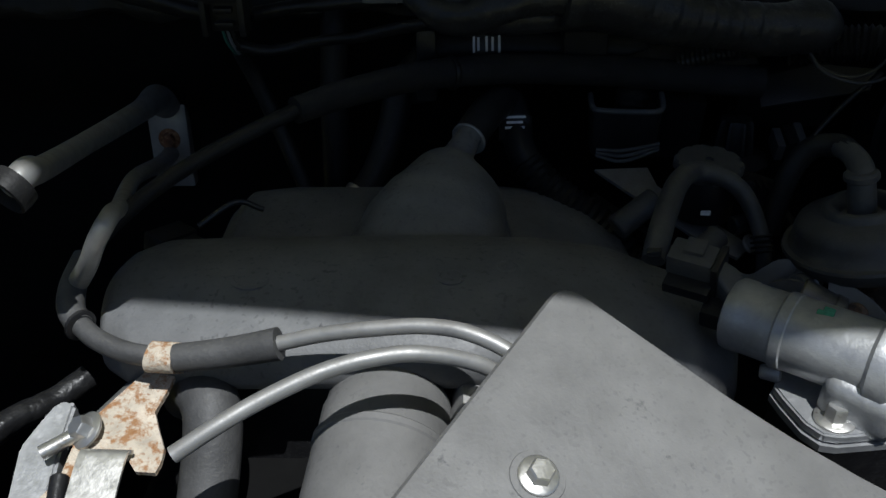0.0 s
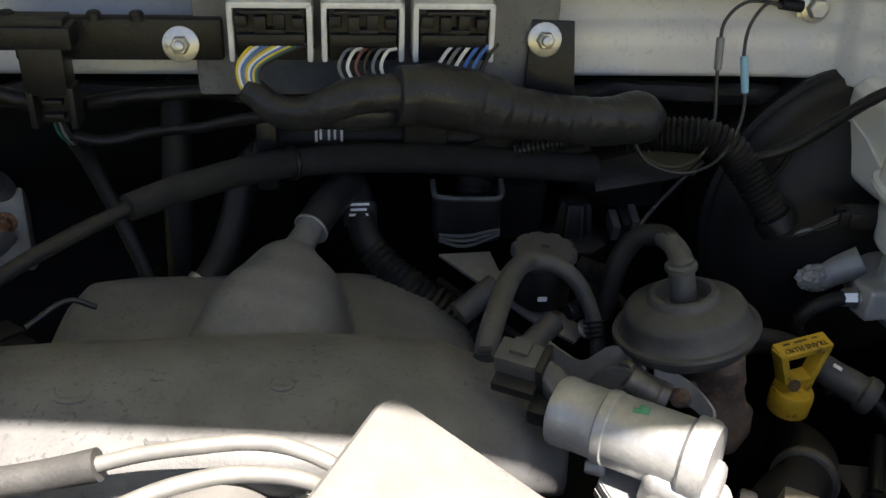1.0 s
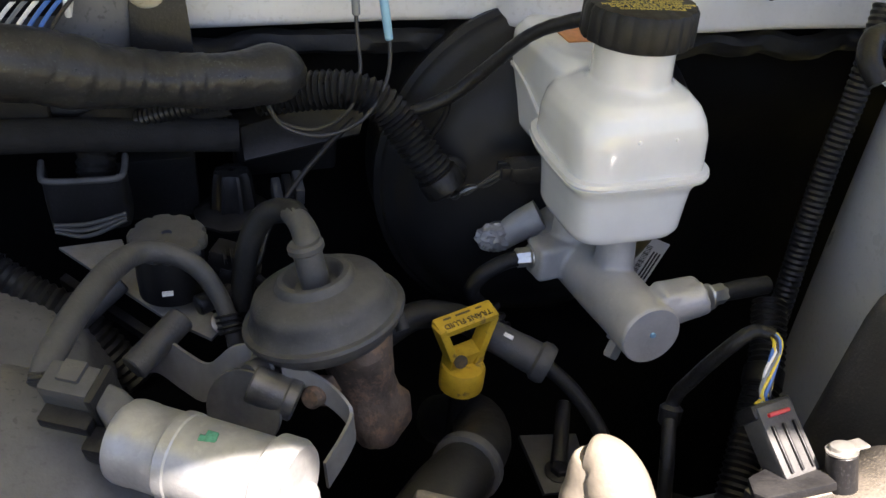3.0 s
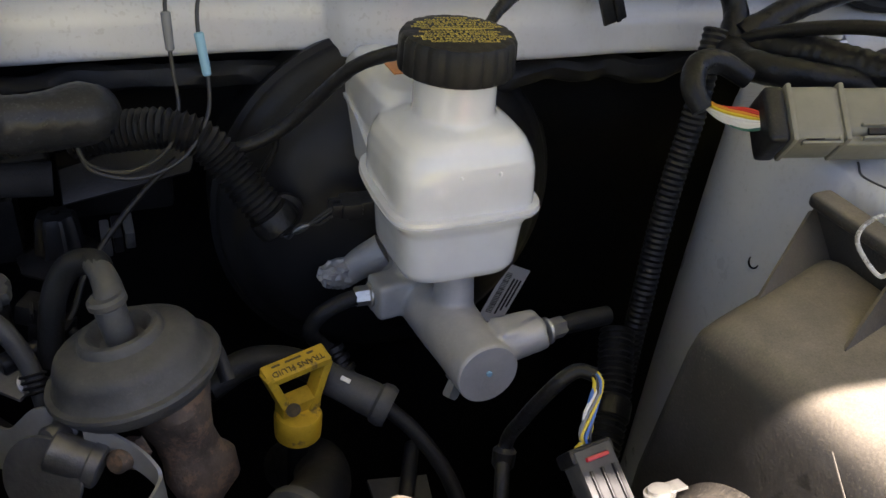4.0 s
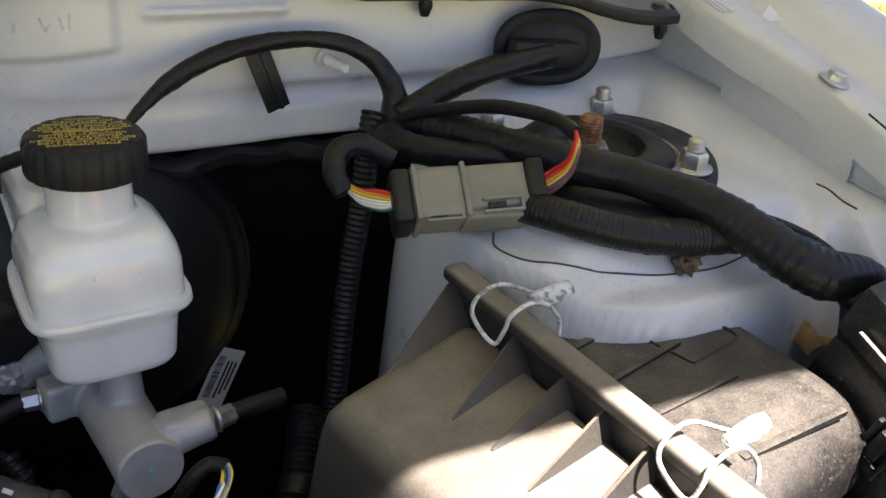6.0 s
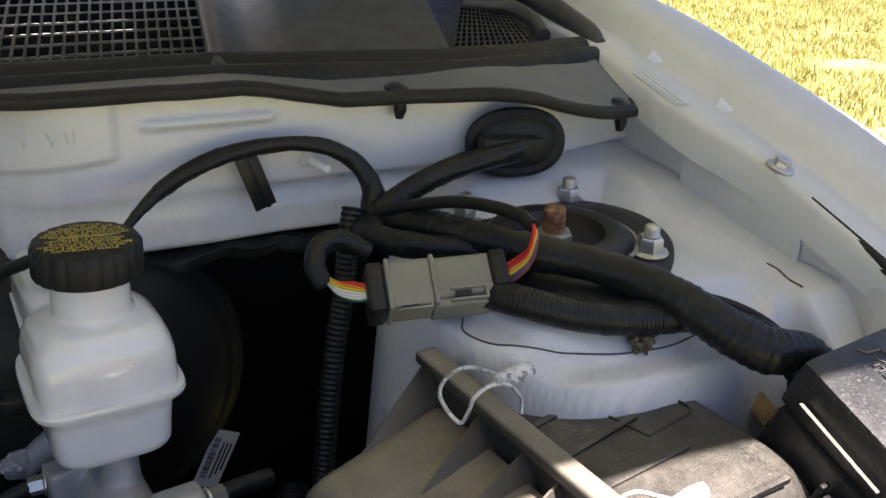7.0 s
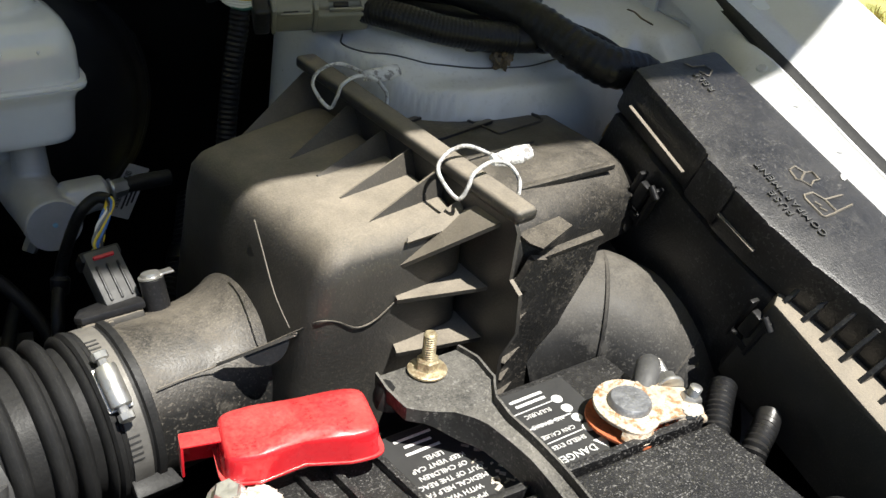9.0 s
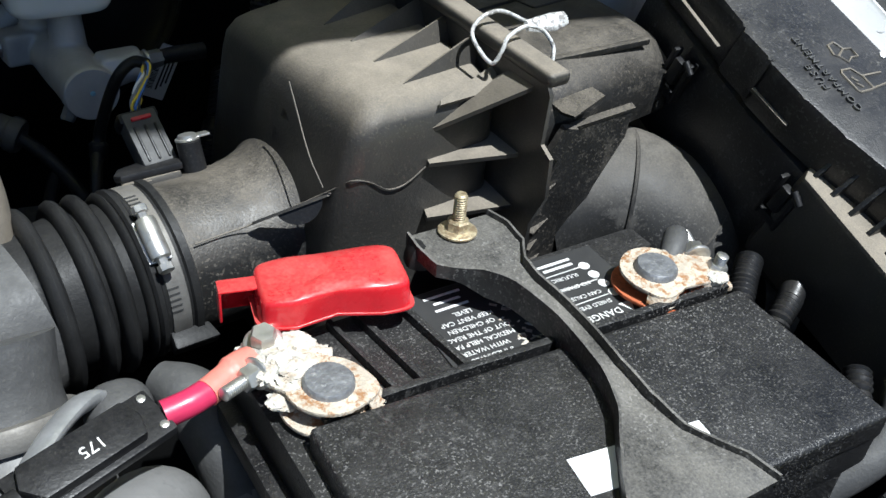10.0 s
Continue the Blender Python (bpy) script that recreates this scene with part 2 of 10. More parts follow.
GRASS_BLADE = mat("grass_blade", (0.31, 0.31, 0.08), 0.7, var=0.4, scale=2.0, bump=0.0, stain=(0.54, 0.46, 0.18), stain_at=0.52)
WIRES = {k: mat(k + "_wire", c, 0.4, var=0.08, bump=0.0) for k, c in dict(
    yellow=(0.60, 0.45, 0.03), blue=(0.05, 0.14, 0.42), white=(0.70, 0.70, 0.68), red=(0.50, 0.02, 0.02), orange=(0.62, 0.26, 0.03),
    green=(0.03, 0.12, 0.09), brown=(0.13, 0.05, 0.05), black=(0.02, 0.02, 0.02), grey=(0.16, 0.17, 0.18), lightblue=(0.22, 0.42, 0.55), violet=(0.10, 0.05, 0.12)).items()}


# ---- building blocks ----
def vec(*a):
    return Vector(a)


def basis(z, x=None):
    """A turn whose third axis is z."""
    z = Vector(z).normalized()
    x = Vector(x) if x is not None else (Vector((1, 0, 0)) if abs(z.x) < 0.8 else Vector((0, 1, 0)))
    y = z.cross(x).normalized()
    return Matrix((y.cross(z), y, z)).transposed()


def finish(name, bm, material, angle=38):
    bmesh.ops.recalc_face_normals(bm, faces=bm.faces)
    for f in bm.faces:
        f.smooth = True
    for e in bm.edges:
        if len(e.link_faces) == 2:
            e.smooth = e.calc_face_angle(0.0) < radians(angle)
    me = bpy.data.meshes.new(name)
    bm.to_mesh(me)
    bm.free()
    me.materials.append(material)
    return me


def thing(name, at, label, category, group="", kind=""):
    ob = new(name)
    ob.empty_display_size = 0.02
    ob.location = at
    return tagged(ob, label, category, group, kind)


def root_place(ob):
    place = Vector((0, 0, 0))
    while ob is not None:
        place = place + ob.location
        ob = ob.parent
    return place


def part(name, bm, material, parent, label="", angle=38):
    bmesh.ops.translate(bm, verts=bm.verts, vec=-root_place(parent))
    ob = new(name, finish(name, bm, material, angle))
    ob.parent = parent
    return tagged(ob, label)


def solid(name, bm, material, label, category, group="", kind="", angle=38):
    low = Vector([min(v.co[i] for v in bm.verts) for i in range(3)])
    high = Vector([max(v.co[i] for v in bm.verts) for i in range(3)])
    base = Vector(((low.x + high.x) / 2, (low.y + high.y) / 2, low.z))
    bmesh.ops.translate(bm, verts=bm.verts, vec=-base)
    ob = new(name, finish(name, bm, material, angle))
    ob.location = base
    return tagged(ob, label, category, group, kind)


def mesh():
    return bmesh.new()


def box(bm, c, size, turn=None, bevel=0.0015, seg=2, taper=1.0):
    m = Matrix.Translation(c) @ (turn.to_4x4() if turn else Matrix())
    vs = bmesh.ops.create_cube(bm, size=1.0)["verts"]
    for v in vs:
        k = taper if v.co.z > 0 else 1.0
        v.co = Vector((v.co.x * size[0] * k, v.co.y * size[1] * k, v.co.z * size[2]))
    if bevel:
        es = list({e for v in vs for e in v.link_edges})
        got = bmesh.ops.bevel(bm, geom=es, offset=bevel, segments=seg, affect="EDGES", profile=0.6)
        vs = list({v for f in got["faces"] for v in f.verts} | {v for v in vs if v.is_valid})
    bmesh.ops.transform(bm, matrix=m, verts=vs)
    return vs


def rounded(c, u, v, a, b, p=2.0, n=32):
    """A ring: a superellipse round c, of half widths a and b along u and v."""
    out = []
    for i in range(n):
        t = 2 * math.pi * i / n
        x, y = math.cos(t), math.sin(t)
        out.append(Vector(c) + Vector(u) * (a * math.copysign(abs(x) ** (2 / p), x)) + Vector(v) * (b * math.copysign(abs(y) ** (2 / p), y)))
    return out


def loft(bm, rings, caps=True, closed=True):
    rows = [[bm.verts.new(p) for p in ring] for ring in rings]
    n = len(rows[0])
    for a, b in zip(rows, rows[1:]):
        for i in range(n if closed else n - 1):
            j = (i + 1) % n
            bm.faces.new((a[i], a[j], b[j], b[i]))
    if caps and closed:
        bm.faces.new(rows[0][::-1])
        bm.faces.new(rows[-1])
    return rows


def lathe(bm, profile, at, axis=(0, 0, 1), seg=28, wobble=None):
    """profile: (radius, height) along the axis. wobble(angle, i): factor on the radius."""
    turn = basis(axis)
    rings = []
    for k, (r, h) in enumerate(profile):
        rings.append([Vector(at) + turn @ Vector((math.cos(t) * r * (wobble(t, k) if wobble else 1), math.sin(t) * r * (wobble(t, k) if wobble else 1), h))
                      for t in (2 * math.pi * i / seg for i in range(seg))])
    loft(bm, rings, caps=True)


def rod(bm, a, b, r, r2=None, seg=14, bevel=0.0):
    a, b = Vector(a), Vector(b)
    d = (b - a).length
    r2 = r if r2 is None else r2
    if bevel:
        lathe(bm, [(r - bevel, 0), (r, bevel), (r2, d - bevel), (r2 - bevel, d)], a, b - a, seg)
    else:
        lathe(bm, [(r, 0), (r2, d)], a, b - a, seg)


def spline(pts, n=8):
    p = [Vector(q) for q in pts]
    p = [p[0] * 2 - p[1]] + p + [p[-1] * 2 - p[-2]]
    out = []
    for i in range(1, len(p) - 2):
        a, b, c, d = p[i - 1:i + 3]
        for k in range(n):
            t = k / n
            out.append(0.5 * (2 * b + (c - a) * t + (2 * a - 5 * b + 4 * c - d) * t * t + (3 * b - a - 3 * c + d) * t ** 3))
    out.append(p[-2])
    return out


def evenly(pts, step):
    out, left = [pts[0].copy()], step
    for a, b in zip(pts, pts[1:]):
        d, at = (b - a).length, 0.0
        while d - at >= left:
            at += left
            out.append(a.lerp(b, at / d))
            left = step
        left -= d - at
    return out


def tube(bm, pts, r, seg=12, n=8, step=0.0, shape=None, squash=1.0, wind=None):
    """A swept hose through pts. r: one radius, or one for each point. shape(length): factor on the radius."""
    many = spline(pts, n)
    count = len(many)
    if isinstance(r, (int, float)):
        rad = [r] * count
    else:
        rad = [float(np.interp(i / n, range(len(r)), r)) for i in range(count)]
    if step:
        total = [0.0]
        for a, b in zip(many, many[1:]):
            total.append(total[-1] + (b - a).length)
        old, many = many, evenly(many, step)
        rad = [float(np.interp(i * step, total, rad)) for i in range(len(many))]
    rings, length, side = [], 0.0, None
    for i, p in enumerate(many):
        d = (many[min(i + 1, len(many) - 1)] - many[max(i - 1, 0)]).normalized()
        if side is None:
            side = d.orthogonal().normalized()
        side = (side - d * side.dot(d)).normalized()
        up = d.cross(side)
        k = rad[i] * (shape(length) if shape else 1.0)
        rings.append([p + (side * math.cos(t) + up * math.sin(t) * squash) * k * (wind(length, t) if wind else 1.0) for t in (2 * math.pi * j / seg for j in range(seg))])
        if i + 1 < len(many):
            length += (many[i + 1] - p).length
    loft(bm, rings)


def corrugated(bm, pts, r, pitch=0.0035, depth=0.16, seg=14):
    tube(bm, pts, r, seg, n=10, step=pitch / 4, shape=lambda s: 1.0 - depth * (0.5 - 0.5 * math.copysign(abs(math.sin(2 * math.pi * s / pitch)) ** 0.5, math.sin(2 * math.pi * s / pitch))))


def taped(bm, pts, r, seg=14, seed=1):
    """A bundle wound with tape: helical laps, flats and creases along it."""
    rnd = random.Random(seed)
    ph = [rnd.uniform(0, 6.28) for _ in range(3)]
    big = max(r) if isinstance(r, list) else r
    lap = 0.010 + big * 0.6

    def wind(s, a):
        turn_ = (s / lap * (1 + 0.25 * math.sin(s * 37 + ph[0])) + a / (2 * math.pi)) % 1.0
        flat = 0.045 * math.sin(2 * a + s * 55 + ph[1]) + 0.03 * math.sin(3 * a - s * 90 + ph[2])
        return 1 + 0.055 * turn_ + flat + 0.05 * noise.noise((s * 70, math.cos(a) * 1.2 + ph[1], math.sin(a) * 1.2))
    tube(bm, pts, r, max(seg, 20), n=10, step=0.0016, wind=wind)
    for v in bm.verts:
        v.co += Vector((noise.noise(v.co * 210), noise.noise(v.co * 210 + Vector((9, 0, 0))), noise.noise(v.co * 210 + Vector((0, 9, 0))))) * min(0.0005, big * 0.05)


def prism(bm, pts, origin, turn, thick, bevel=0.001):
    """An outline in the turn's first two axes, made thick along the third."""
    turn = turn.to_3x3()
    low = [bm.verts.new(Vector(origin) + turn @ Vector((x, y, 0))) for x, y in pts]
    f = bm.faces.new(low)
    got = bmesh.ops.extrude_face_region(bm, geom=[f])
    vs = [g for g in got["geom"] if isinstance(g, bmesh.types.BMVert)]
    bmesh.ops.translate(bm, verts=vs, vec=turn @ Vector((0, 0, thick)))
    if bevel:
        es = list({e for v in low + vs for e in v.link_edges})
        bmesh.ops.bevel(bm, geom=es, offset=bevel, segments=2, affect="EDGES", profile=0.6)


def slab(bm, pts, thick):
    """A flat piece through points in space, made thick along a vector."""
    low = [bm.verts.new(Vector(p)) for p in pts]
    got = bmesh.ops.extrude_face_region(bm, geom=[bm.faces.new(low)])
    bmesh.ops.translate(bm, verts=[g for g in got["geom"] if isinstance(g, bmesh.types.BMVert)], vec=Vector(thick))


def crust(bm, c, radii, seed=0, rough=0.35, size=160.0):
    """A lump with a broken surface."""
    vs = bmesh.ops.create_icosphere(bm, subdivisions=4, radius=1.0)["verts"]
    for v in vs:
        d = Vector((v.co.x * radii[0], v.co.y * radii[1], v.co.z * radii[2]))
        k = 1 + rough * noise.noise(d * size + Vector((seed, 0, 0))) + rough * 0.5 * noise.noise(d * size * 2.7 + Vector((0, seed, 0)))
        v.co = Vector(c) + d * k


def hexnut(bm, at, axis, r, h, washer=0.0, stud=0.0, stud_r=0.0):
    """A hexagonal head on a washer, with the stud's end above it."""
    turn = basis(axis)
    z = 0.0
    if washer:
        lathe(bm, [(washer - 0.0006, 0), (washer, 0.0006), (washer, 0.0016), (washer - 0.001, 0.0022)], at, axis, 22)
        z = 0.0020
    lathe(bm, [(r * 1.05, z), (r, z + 0.0004), (r, z + h * 0.85), (r * 0.86, z + h)], at, axis, 6)
    if stud:
        rings = int(stud / 0.0006)
        lathe(bm, [(stud_r * (1.0 if k % 2 else 0.88), z + h + stud * k / rings) for k in range(rings)] + [(stud_r * 0.7, z + h + stud)], at, axis, 14)


def heal(ob, voxel=0.0022, smooth=6):
    """Runs overlapping forms of one casting into each other."""
    r = ob.modifiers.new("cast", "REMESH")
    r.mode, r.voxel_size, r.use_smooth_shade = "VOXEL", voxel, True
    s = ob.modifiers.new("soft", "SMOOTH")
    s.factor, s.iterations = 0.5, smooth
    return ob


def lettering(text, size, at, right, up, material, parent, name="lettering", depth=0.0002, align="CENTER", space=1.0):
    cu = bpy.data.curves.new(name, "FONT")
    cu.body, cu.size, cu.extrude, cu.align_x, cu.align_y = text, size, depth, align, "CENTER"
    cu.resolution_u, cu.space_character = 2, space
    tmp = bpy.data.objects.new(name, cu)
    scene.collection.objects.link(tmp)
    me = bpy.data.meshes.new_from_object(tmp.evaluated_get(bpy.context.evaluated_depsgraph_get()))
    bpy.data.objects.remove(tmp)
    bpy.data.curves.remove(cu)
    right = Vector(right).normalized()
    out = right.cross(Vector(up)).normalized()
    turn = Matrix((right, out.cross(right), out)).transposed().to_4x4()
    me.transform(Matrix.Translation(Vector(at) - root_place(parent)) @ turn)
    me.materials.clear()
    me.materials.append(material)
    ob = new(name, me)
    ob.parent = parent
    return ob


def sheet(bm, rows, thick=0.0, down=(0, 0, -1)):
    """A surface through a grid of points; with thick it gets a back."""
    got = loft(bm, rows, caps=False, closed=False)
    if thick:
        faces = list(bm.faces)
        bmesh.ops.recalc_face_normals(bm, faces=faces)
        bmesh.ops.solidify(bm, geom=faces, thickness=thick)
    return got


# ---- the place: lawn, body panels of the engine bay ----
def lerp_table(x, table):
    return float(np.interp(x, [a for a, _ in table], [b for _, b in table]))


bm = mesh()
loft(bm, [[vec(-200, -200, 0), vec(200, -200, 0)], [vec(-200, 200, 0), vec(200, 200, 0)]], caps=False, closed=False)
lawn = solid("ground", bm, GRASS_SOIL, "sunlit mown lawn with dry yellow patches", "lawn", kind="structure")


def grass():
    rnd = random.Random(5)
    verts, faces = [], []
    for _ in range(70000):
        x, y = rnd.uniform(5.0, 13.5), rnd.uniform(2.8, 10.0)
        if noise.noise((x * 0.9, y * 0.9, 0.0)) < -0.35:
            continue
        h, w, a = rnd.uniform(0.03, 0.085), rnd.uniform(0.004, 0.010), rnd.uniform(0, 6.28)
        dx, dy, lx, ly = math.cos(a) * w, math.sin(a) * w, rnd.uniform(-0.035, 0.035), rnd.uniform(-0.035, 0.035)
        k = len(verts)
        verts += [(x - dx, y - dy, 0), (x + dx, y + dy, 0), (x + dx * 0.6 + lx * 0.5, y + dy * 0.6 + ly * 0.5, h * 0.6), (x - dx * 0.6 + lx * 0.5, y - dy * 0.6 + ly * 0.5, h * 0.6), (x + lx, y + ly, h)]
        faces += [(k, k + 1, k + 2, k + 3), (k + 3, k + 2, k + 4)]
    me = bpy.data.meshes.new("grass")
    me.from_pydata(verts, [], faces)
    me.materials.append(GRASS_BLADE)
    return tagged(new("grass", me), "short sunlit grass blades on the lawn", "grass", kind="stuff")


grass()

WALL_Y = [(-0.70, 0.665), (-0.2, 0.655), (0.1, 0.652), (0.33, 0.650), (0.385, 0.645), (0.425, 0.617), (0.5, 0.610), (0.6, 0.603), (0.68, 0.594), (0.74, 0.586), (0.80, 0.581), (0.85, 0.586), (0.91, 0.598)]


def smooth01(t):
    t = min(1.0, max(0.0, t))
    return t * t * (3 - 2 * t)


def lip_lift(x):
    return 0.0135 * (1 - smooth01((x - 0.535) / 0.095))


def panel_y(x, z):
    y = sum(lerp_table(x + d, WALL_Y) for d in (-0.012, 0, 0.012)) / 3
    y += 0.014 * smooth01((z - 1.335 - lip_lift(x)) / 0.012)
    y += (0.010 * smooth01((1.282 - z) / 0.008) - 0.006 * smooth01((1.270 - z) / 0.010)) * (0.15 + 0.85 * smooth01((x - 0.52) / 0.06)) + 0.055 * smooth01((1.244 - z) / 0.018) ** 1.5
    bead = smooth01(1 - abs(z - 1.3285) / 0.0050) * smooth01((x - 0.480) / 0.006) * smooth01((0.572 - x) / 0.006)
    sign = smooth01((z - 1.2990 - 0.10 * max(0.0, x - 0.395)) / 0.004) * smooth01((x - 0.392) / 0.005) * smooth01((0.468 - x) / 0.006)
    step = smooth01((0.394 + 0.05 * (1.30 - z) - x) / 0.006) * smooth01((1.334 - z) / 0.006)
    return y - 0.0045 * bead - 0.0040 * sign + 0.010 * step


bm = mesh()
xs = [-0.70 + 0.0175 * i for i in range(61)] + [0.3675 + 0.0032 * i for i in range(85)] + [0.640 + 0.0088 * i for i in range(31)]
zs = [1.226 + 0.0022 * i for i in range(61)]
sheet(bm, [[vec(x, panel_y(x, z), min(z, 1.3370 + lip_lift(x) - 0.019 * smooth01((x - 0.73) / 0.10))) for z in zs] for x in xs], 0.0012)
firewall = solid("wall_firewall", bm, PAINT_IN, "light silver-white painted upper firewall panel with pressed beads", "firewall", kind="structure", angle=60)

# lower firewall, its shade put into the near-black colour
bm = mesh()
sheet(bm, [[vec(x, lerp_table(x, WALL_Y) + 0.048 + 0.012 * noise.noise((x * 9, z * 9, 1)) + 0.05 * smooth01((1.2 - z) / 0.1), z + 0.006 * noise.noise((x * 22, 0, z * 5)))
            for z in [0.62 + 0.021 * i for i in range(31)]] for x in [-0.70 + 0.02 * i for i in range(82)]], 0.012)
solid("wall_bulkhead", bm, DEEP_SHADE, "insulated lower firewall, its deep shade put into a near-black colour", "firewall", kind="structure", angle=60)

# faint chalk strokes on the firewall
marks = thing("chalk_marks", (0.425, 0.615, 1.323), "faint blue-grey chalk strokes on the painted firewall", "marks", kind="structure")
for x, z, h, lean in ((0.4125, 1.3225, 0.006, 0.2), (0.4265, 1.3245, 0.009, -0.3), (0.4290, 1.3230, 0.005, 0.8), (0.4360, 1.3255, 0.007, -0.2), (0.4405, 1.3260, 0.009, 0.05)):
    bm = mesh()
    box(bm, (x, panel_y(x, z) - 0.0006, z), (0.0013, 0.0006, h), Matrix.Rotation(lean, 3, "Y"), 0.0)
    part("stroke", bm, CHALK, marks)

# ragged edge of the insulation under the white panel
bm = mesh()
tube(bm, [vec(-0.68 + 0.02 * i, lerp_table(-0.68 + 0.02 * i, WALL_Y) + 0.022 + 0.006 * noise.noise((i * 0.6, 5, 0)), 1.224 + 0.007 * noise.noise((i * 0.55, 2, 0))) for i in range(73)], 0.008, 10, 4, wind=lambda s, a: 1 + 0.35 * noise.noise((s * 45, math.cos(a), math.sin(a))))
solid("insulation_edge", bm, RUBBER, "dusty black insulation edge along the firewall", "insulation", kind="structure")

# added panels that close the bay, coloured near-black as shade
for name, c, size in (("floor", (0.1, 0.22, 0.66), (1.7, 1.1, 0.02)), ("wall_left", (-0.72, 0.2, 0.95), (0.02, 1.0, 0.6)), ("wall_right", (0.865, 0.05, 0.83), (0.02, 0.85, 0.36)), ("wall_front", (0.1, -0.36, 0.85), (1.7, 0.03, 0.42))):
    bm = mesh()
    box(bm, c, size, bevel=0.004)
    solid(name, bm, DEEP_SHADE, "plain added closing panel of the engine bay, near-black to stand for shade", "panel", kind="structure")

FLANGE = [(-0.5, 1.03), (0.0, 1.135), (0.18, 1.200), (0.275, 1.240), (0.36, 1.272), (0.43, 1.297), (0.52, 1.322), (0.62, 1.351), (1.2, 1.46)]


def flange_z(y):
    return sum(lerp_table(y + d, FLANGE) for d in (-0.03, -0.015, 0, 0.015, 0.03)) / 5


TOWER = vec(0.735, 0.470, 0)


def apron_z(x, y):
    d = (abs((x - TOWER.x) / (0.127 if x < TOWER.x else 0.143)) ** 2.6 + abs((y - TOWER.y) / 0.122) ** 2.6) ** (1 / 2.6)
    top = 1.250 - 0.016 * d * d - 0.016 * smooth01((0.402 - y) / 0.028)
    over = max(0.0, d - 0.97)
    z = top - 2.3 * (math.sqrt(over * over + 0.0016) - 0.04) - 0.004 * smooth01((d - 0.80) / 0.04)
    right = smooth01((x - 0.80) / 0.05)
    back = smooth01((y - 0.52) / 0.05) * smooth01((x - 0.655) / 0.04)
    shelf = lerp_table(y, [(0.1, 1.09), (0.24, 1.12), (0.32, 1.20), (0.36, 1.233), (0.40, 1.238), (0.44, 1.245), (0.536, 1.264), (0.60, 1.277)]) + 0.006 * noise.noise((x * 14, y * 14, 3))
    k = max(right, back)
    return max(z, shelf) * k + max(z, 0.80) * (1 - k)


bm = mesh()
sheet(bm, [[vec(0.535 + 0.0029 * i, 0.16 + 0.0036 * j, apron_z(0.535 + 0.0029 * i, 0.16 + 0.0036 * j)) for j in range(124)] for i in range(124)])
solid("wall_strut_tower", bm, PAINT_IN, "dusty silver-white painted strut tower and apron", "strut tower", kind="structure", angle=70)

bm = mesh()
tube(bm, [vec(p.x, p.y, apron_z(p.x, p.y) + 0.0004) for p in spline([vec(x, y, 0) for x, y in ((0.6248, 0.4412), (0.6180, 0.4274), (0.6278, 0.4043), (0.6590, 0.3877), (0.6867, 0.3772), (0.7103, 0.3719), (0.7381, 0.3702), (0.7719, 0.3733))], 14)], 0.0006, 6, 1)
solid("seam_tower", bm, RUBBER_GREY, "dark sealant crease round the strut tower", "seam", kind="structure")
bm = mesh()
tube(bm, [vec(0.8885, y, apron_z(0.886, y) + 0.0015) for y in [0.34 + 0.02 * i for i in range(13)]], 0.0010, 6, 3)
solid("seam_apron", bm, PAINT_RAIL, "grey sealant line along the apron", "seam", kind="structure")

bm = mesh()
lathe(bm, [(0.0042, -0.004), (0.0042, 0.0006), (0.0036, 0.0008), (0.0030, -0.002)], (0.6046, 0.4740, 1.1550), (-0.92, -0.05, 0.35), 24)
solid("tower_hole", bm, DEEP_SHADE, "dark round hole in the strut tower side", "hole", kind="structure")

# folded inner wall between apron and fender rail
bm = mesh()
def rail_x(y):
    return 0.844 + 0.0465 * smooth01((y - 0.27) / 0.09)



RAIL_FRONT = ((-0.10, -0.16), (0.0, -0.022), (0.70, -0.003), (0.72, -0.0012), (0.75, -0.0015), (0.78, -0.10), (1.0, -0.10))
RAIL_REAR = ((-0.10, -0.16), (0.0, -0.07), (0.05, -0.040), (0.80, -0.024), (0.85, -0.023), (0.90, -0.022), (1.0, -0.020))


def rail_row(y):
    k, x0 = smooth01((y - 0.27) / 0.09), rail_x(y)
    row = []
    for (ax, az), (bx, bz) in zip(RAIL_FRONT, RAIL_REAR):
        dx, dz = ax + (bx - ax) * k, az + (bz - az) * k
        row.append(vec(x0 + dx * (0.886 - x0), y, flange_z(y) + dz))
    return row


sheet(bm, [rail_row(-0.10 + 0.01 * i) for i in range(72)], 0.0015)
solid("wall_inner_fender", bm, PAINT_IN, "silver-white folded inner fender wall", "inner fender", kind="structure", angle=50)


# spot-welded patch plate on the inner wall
bm = mesh()
sheet(bm, [[vec(0.8860, y, flange_z(y) - h) for h in (0.028, 0.045, 0.060)] for y in [0.40 + 0.02 * i for i in range(7)]], 0.002)
solid("wall_patch", bm, PAINT_IN, "silver-white patch plate welded to the inner fender", "panel", kind="structure")


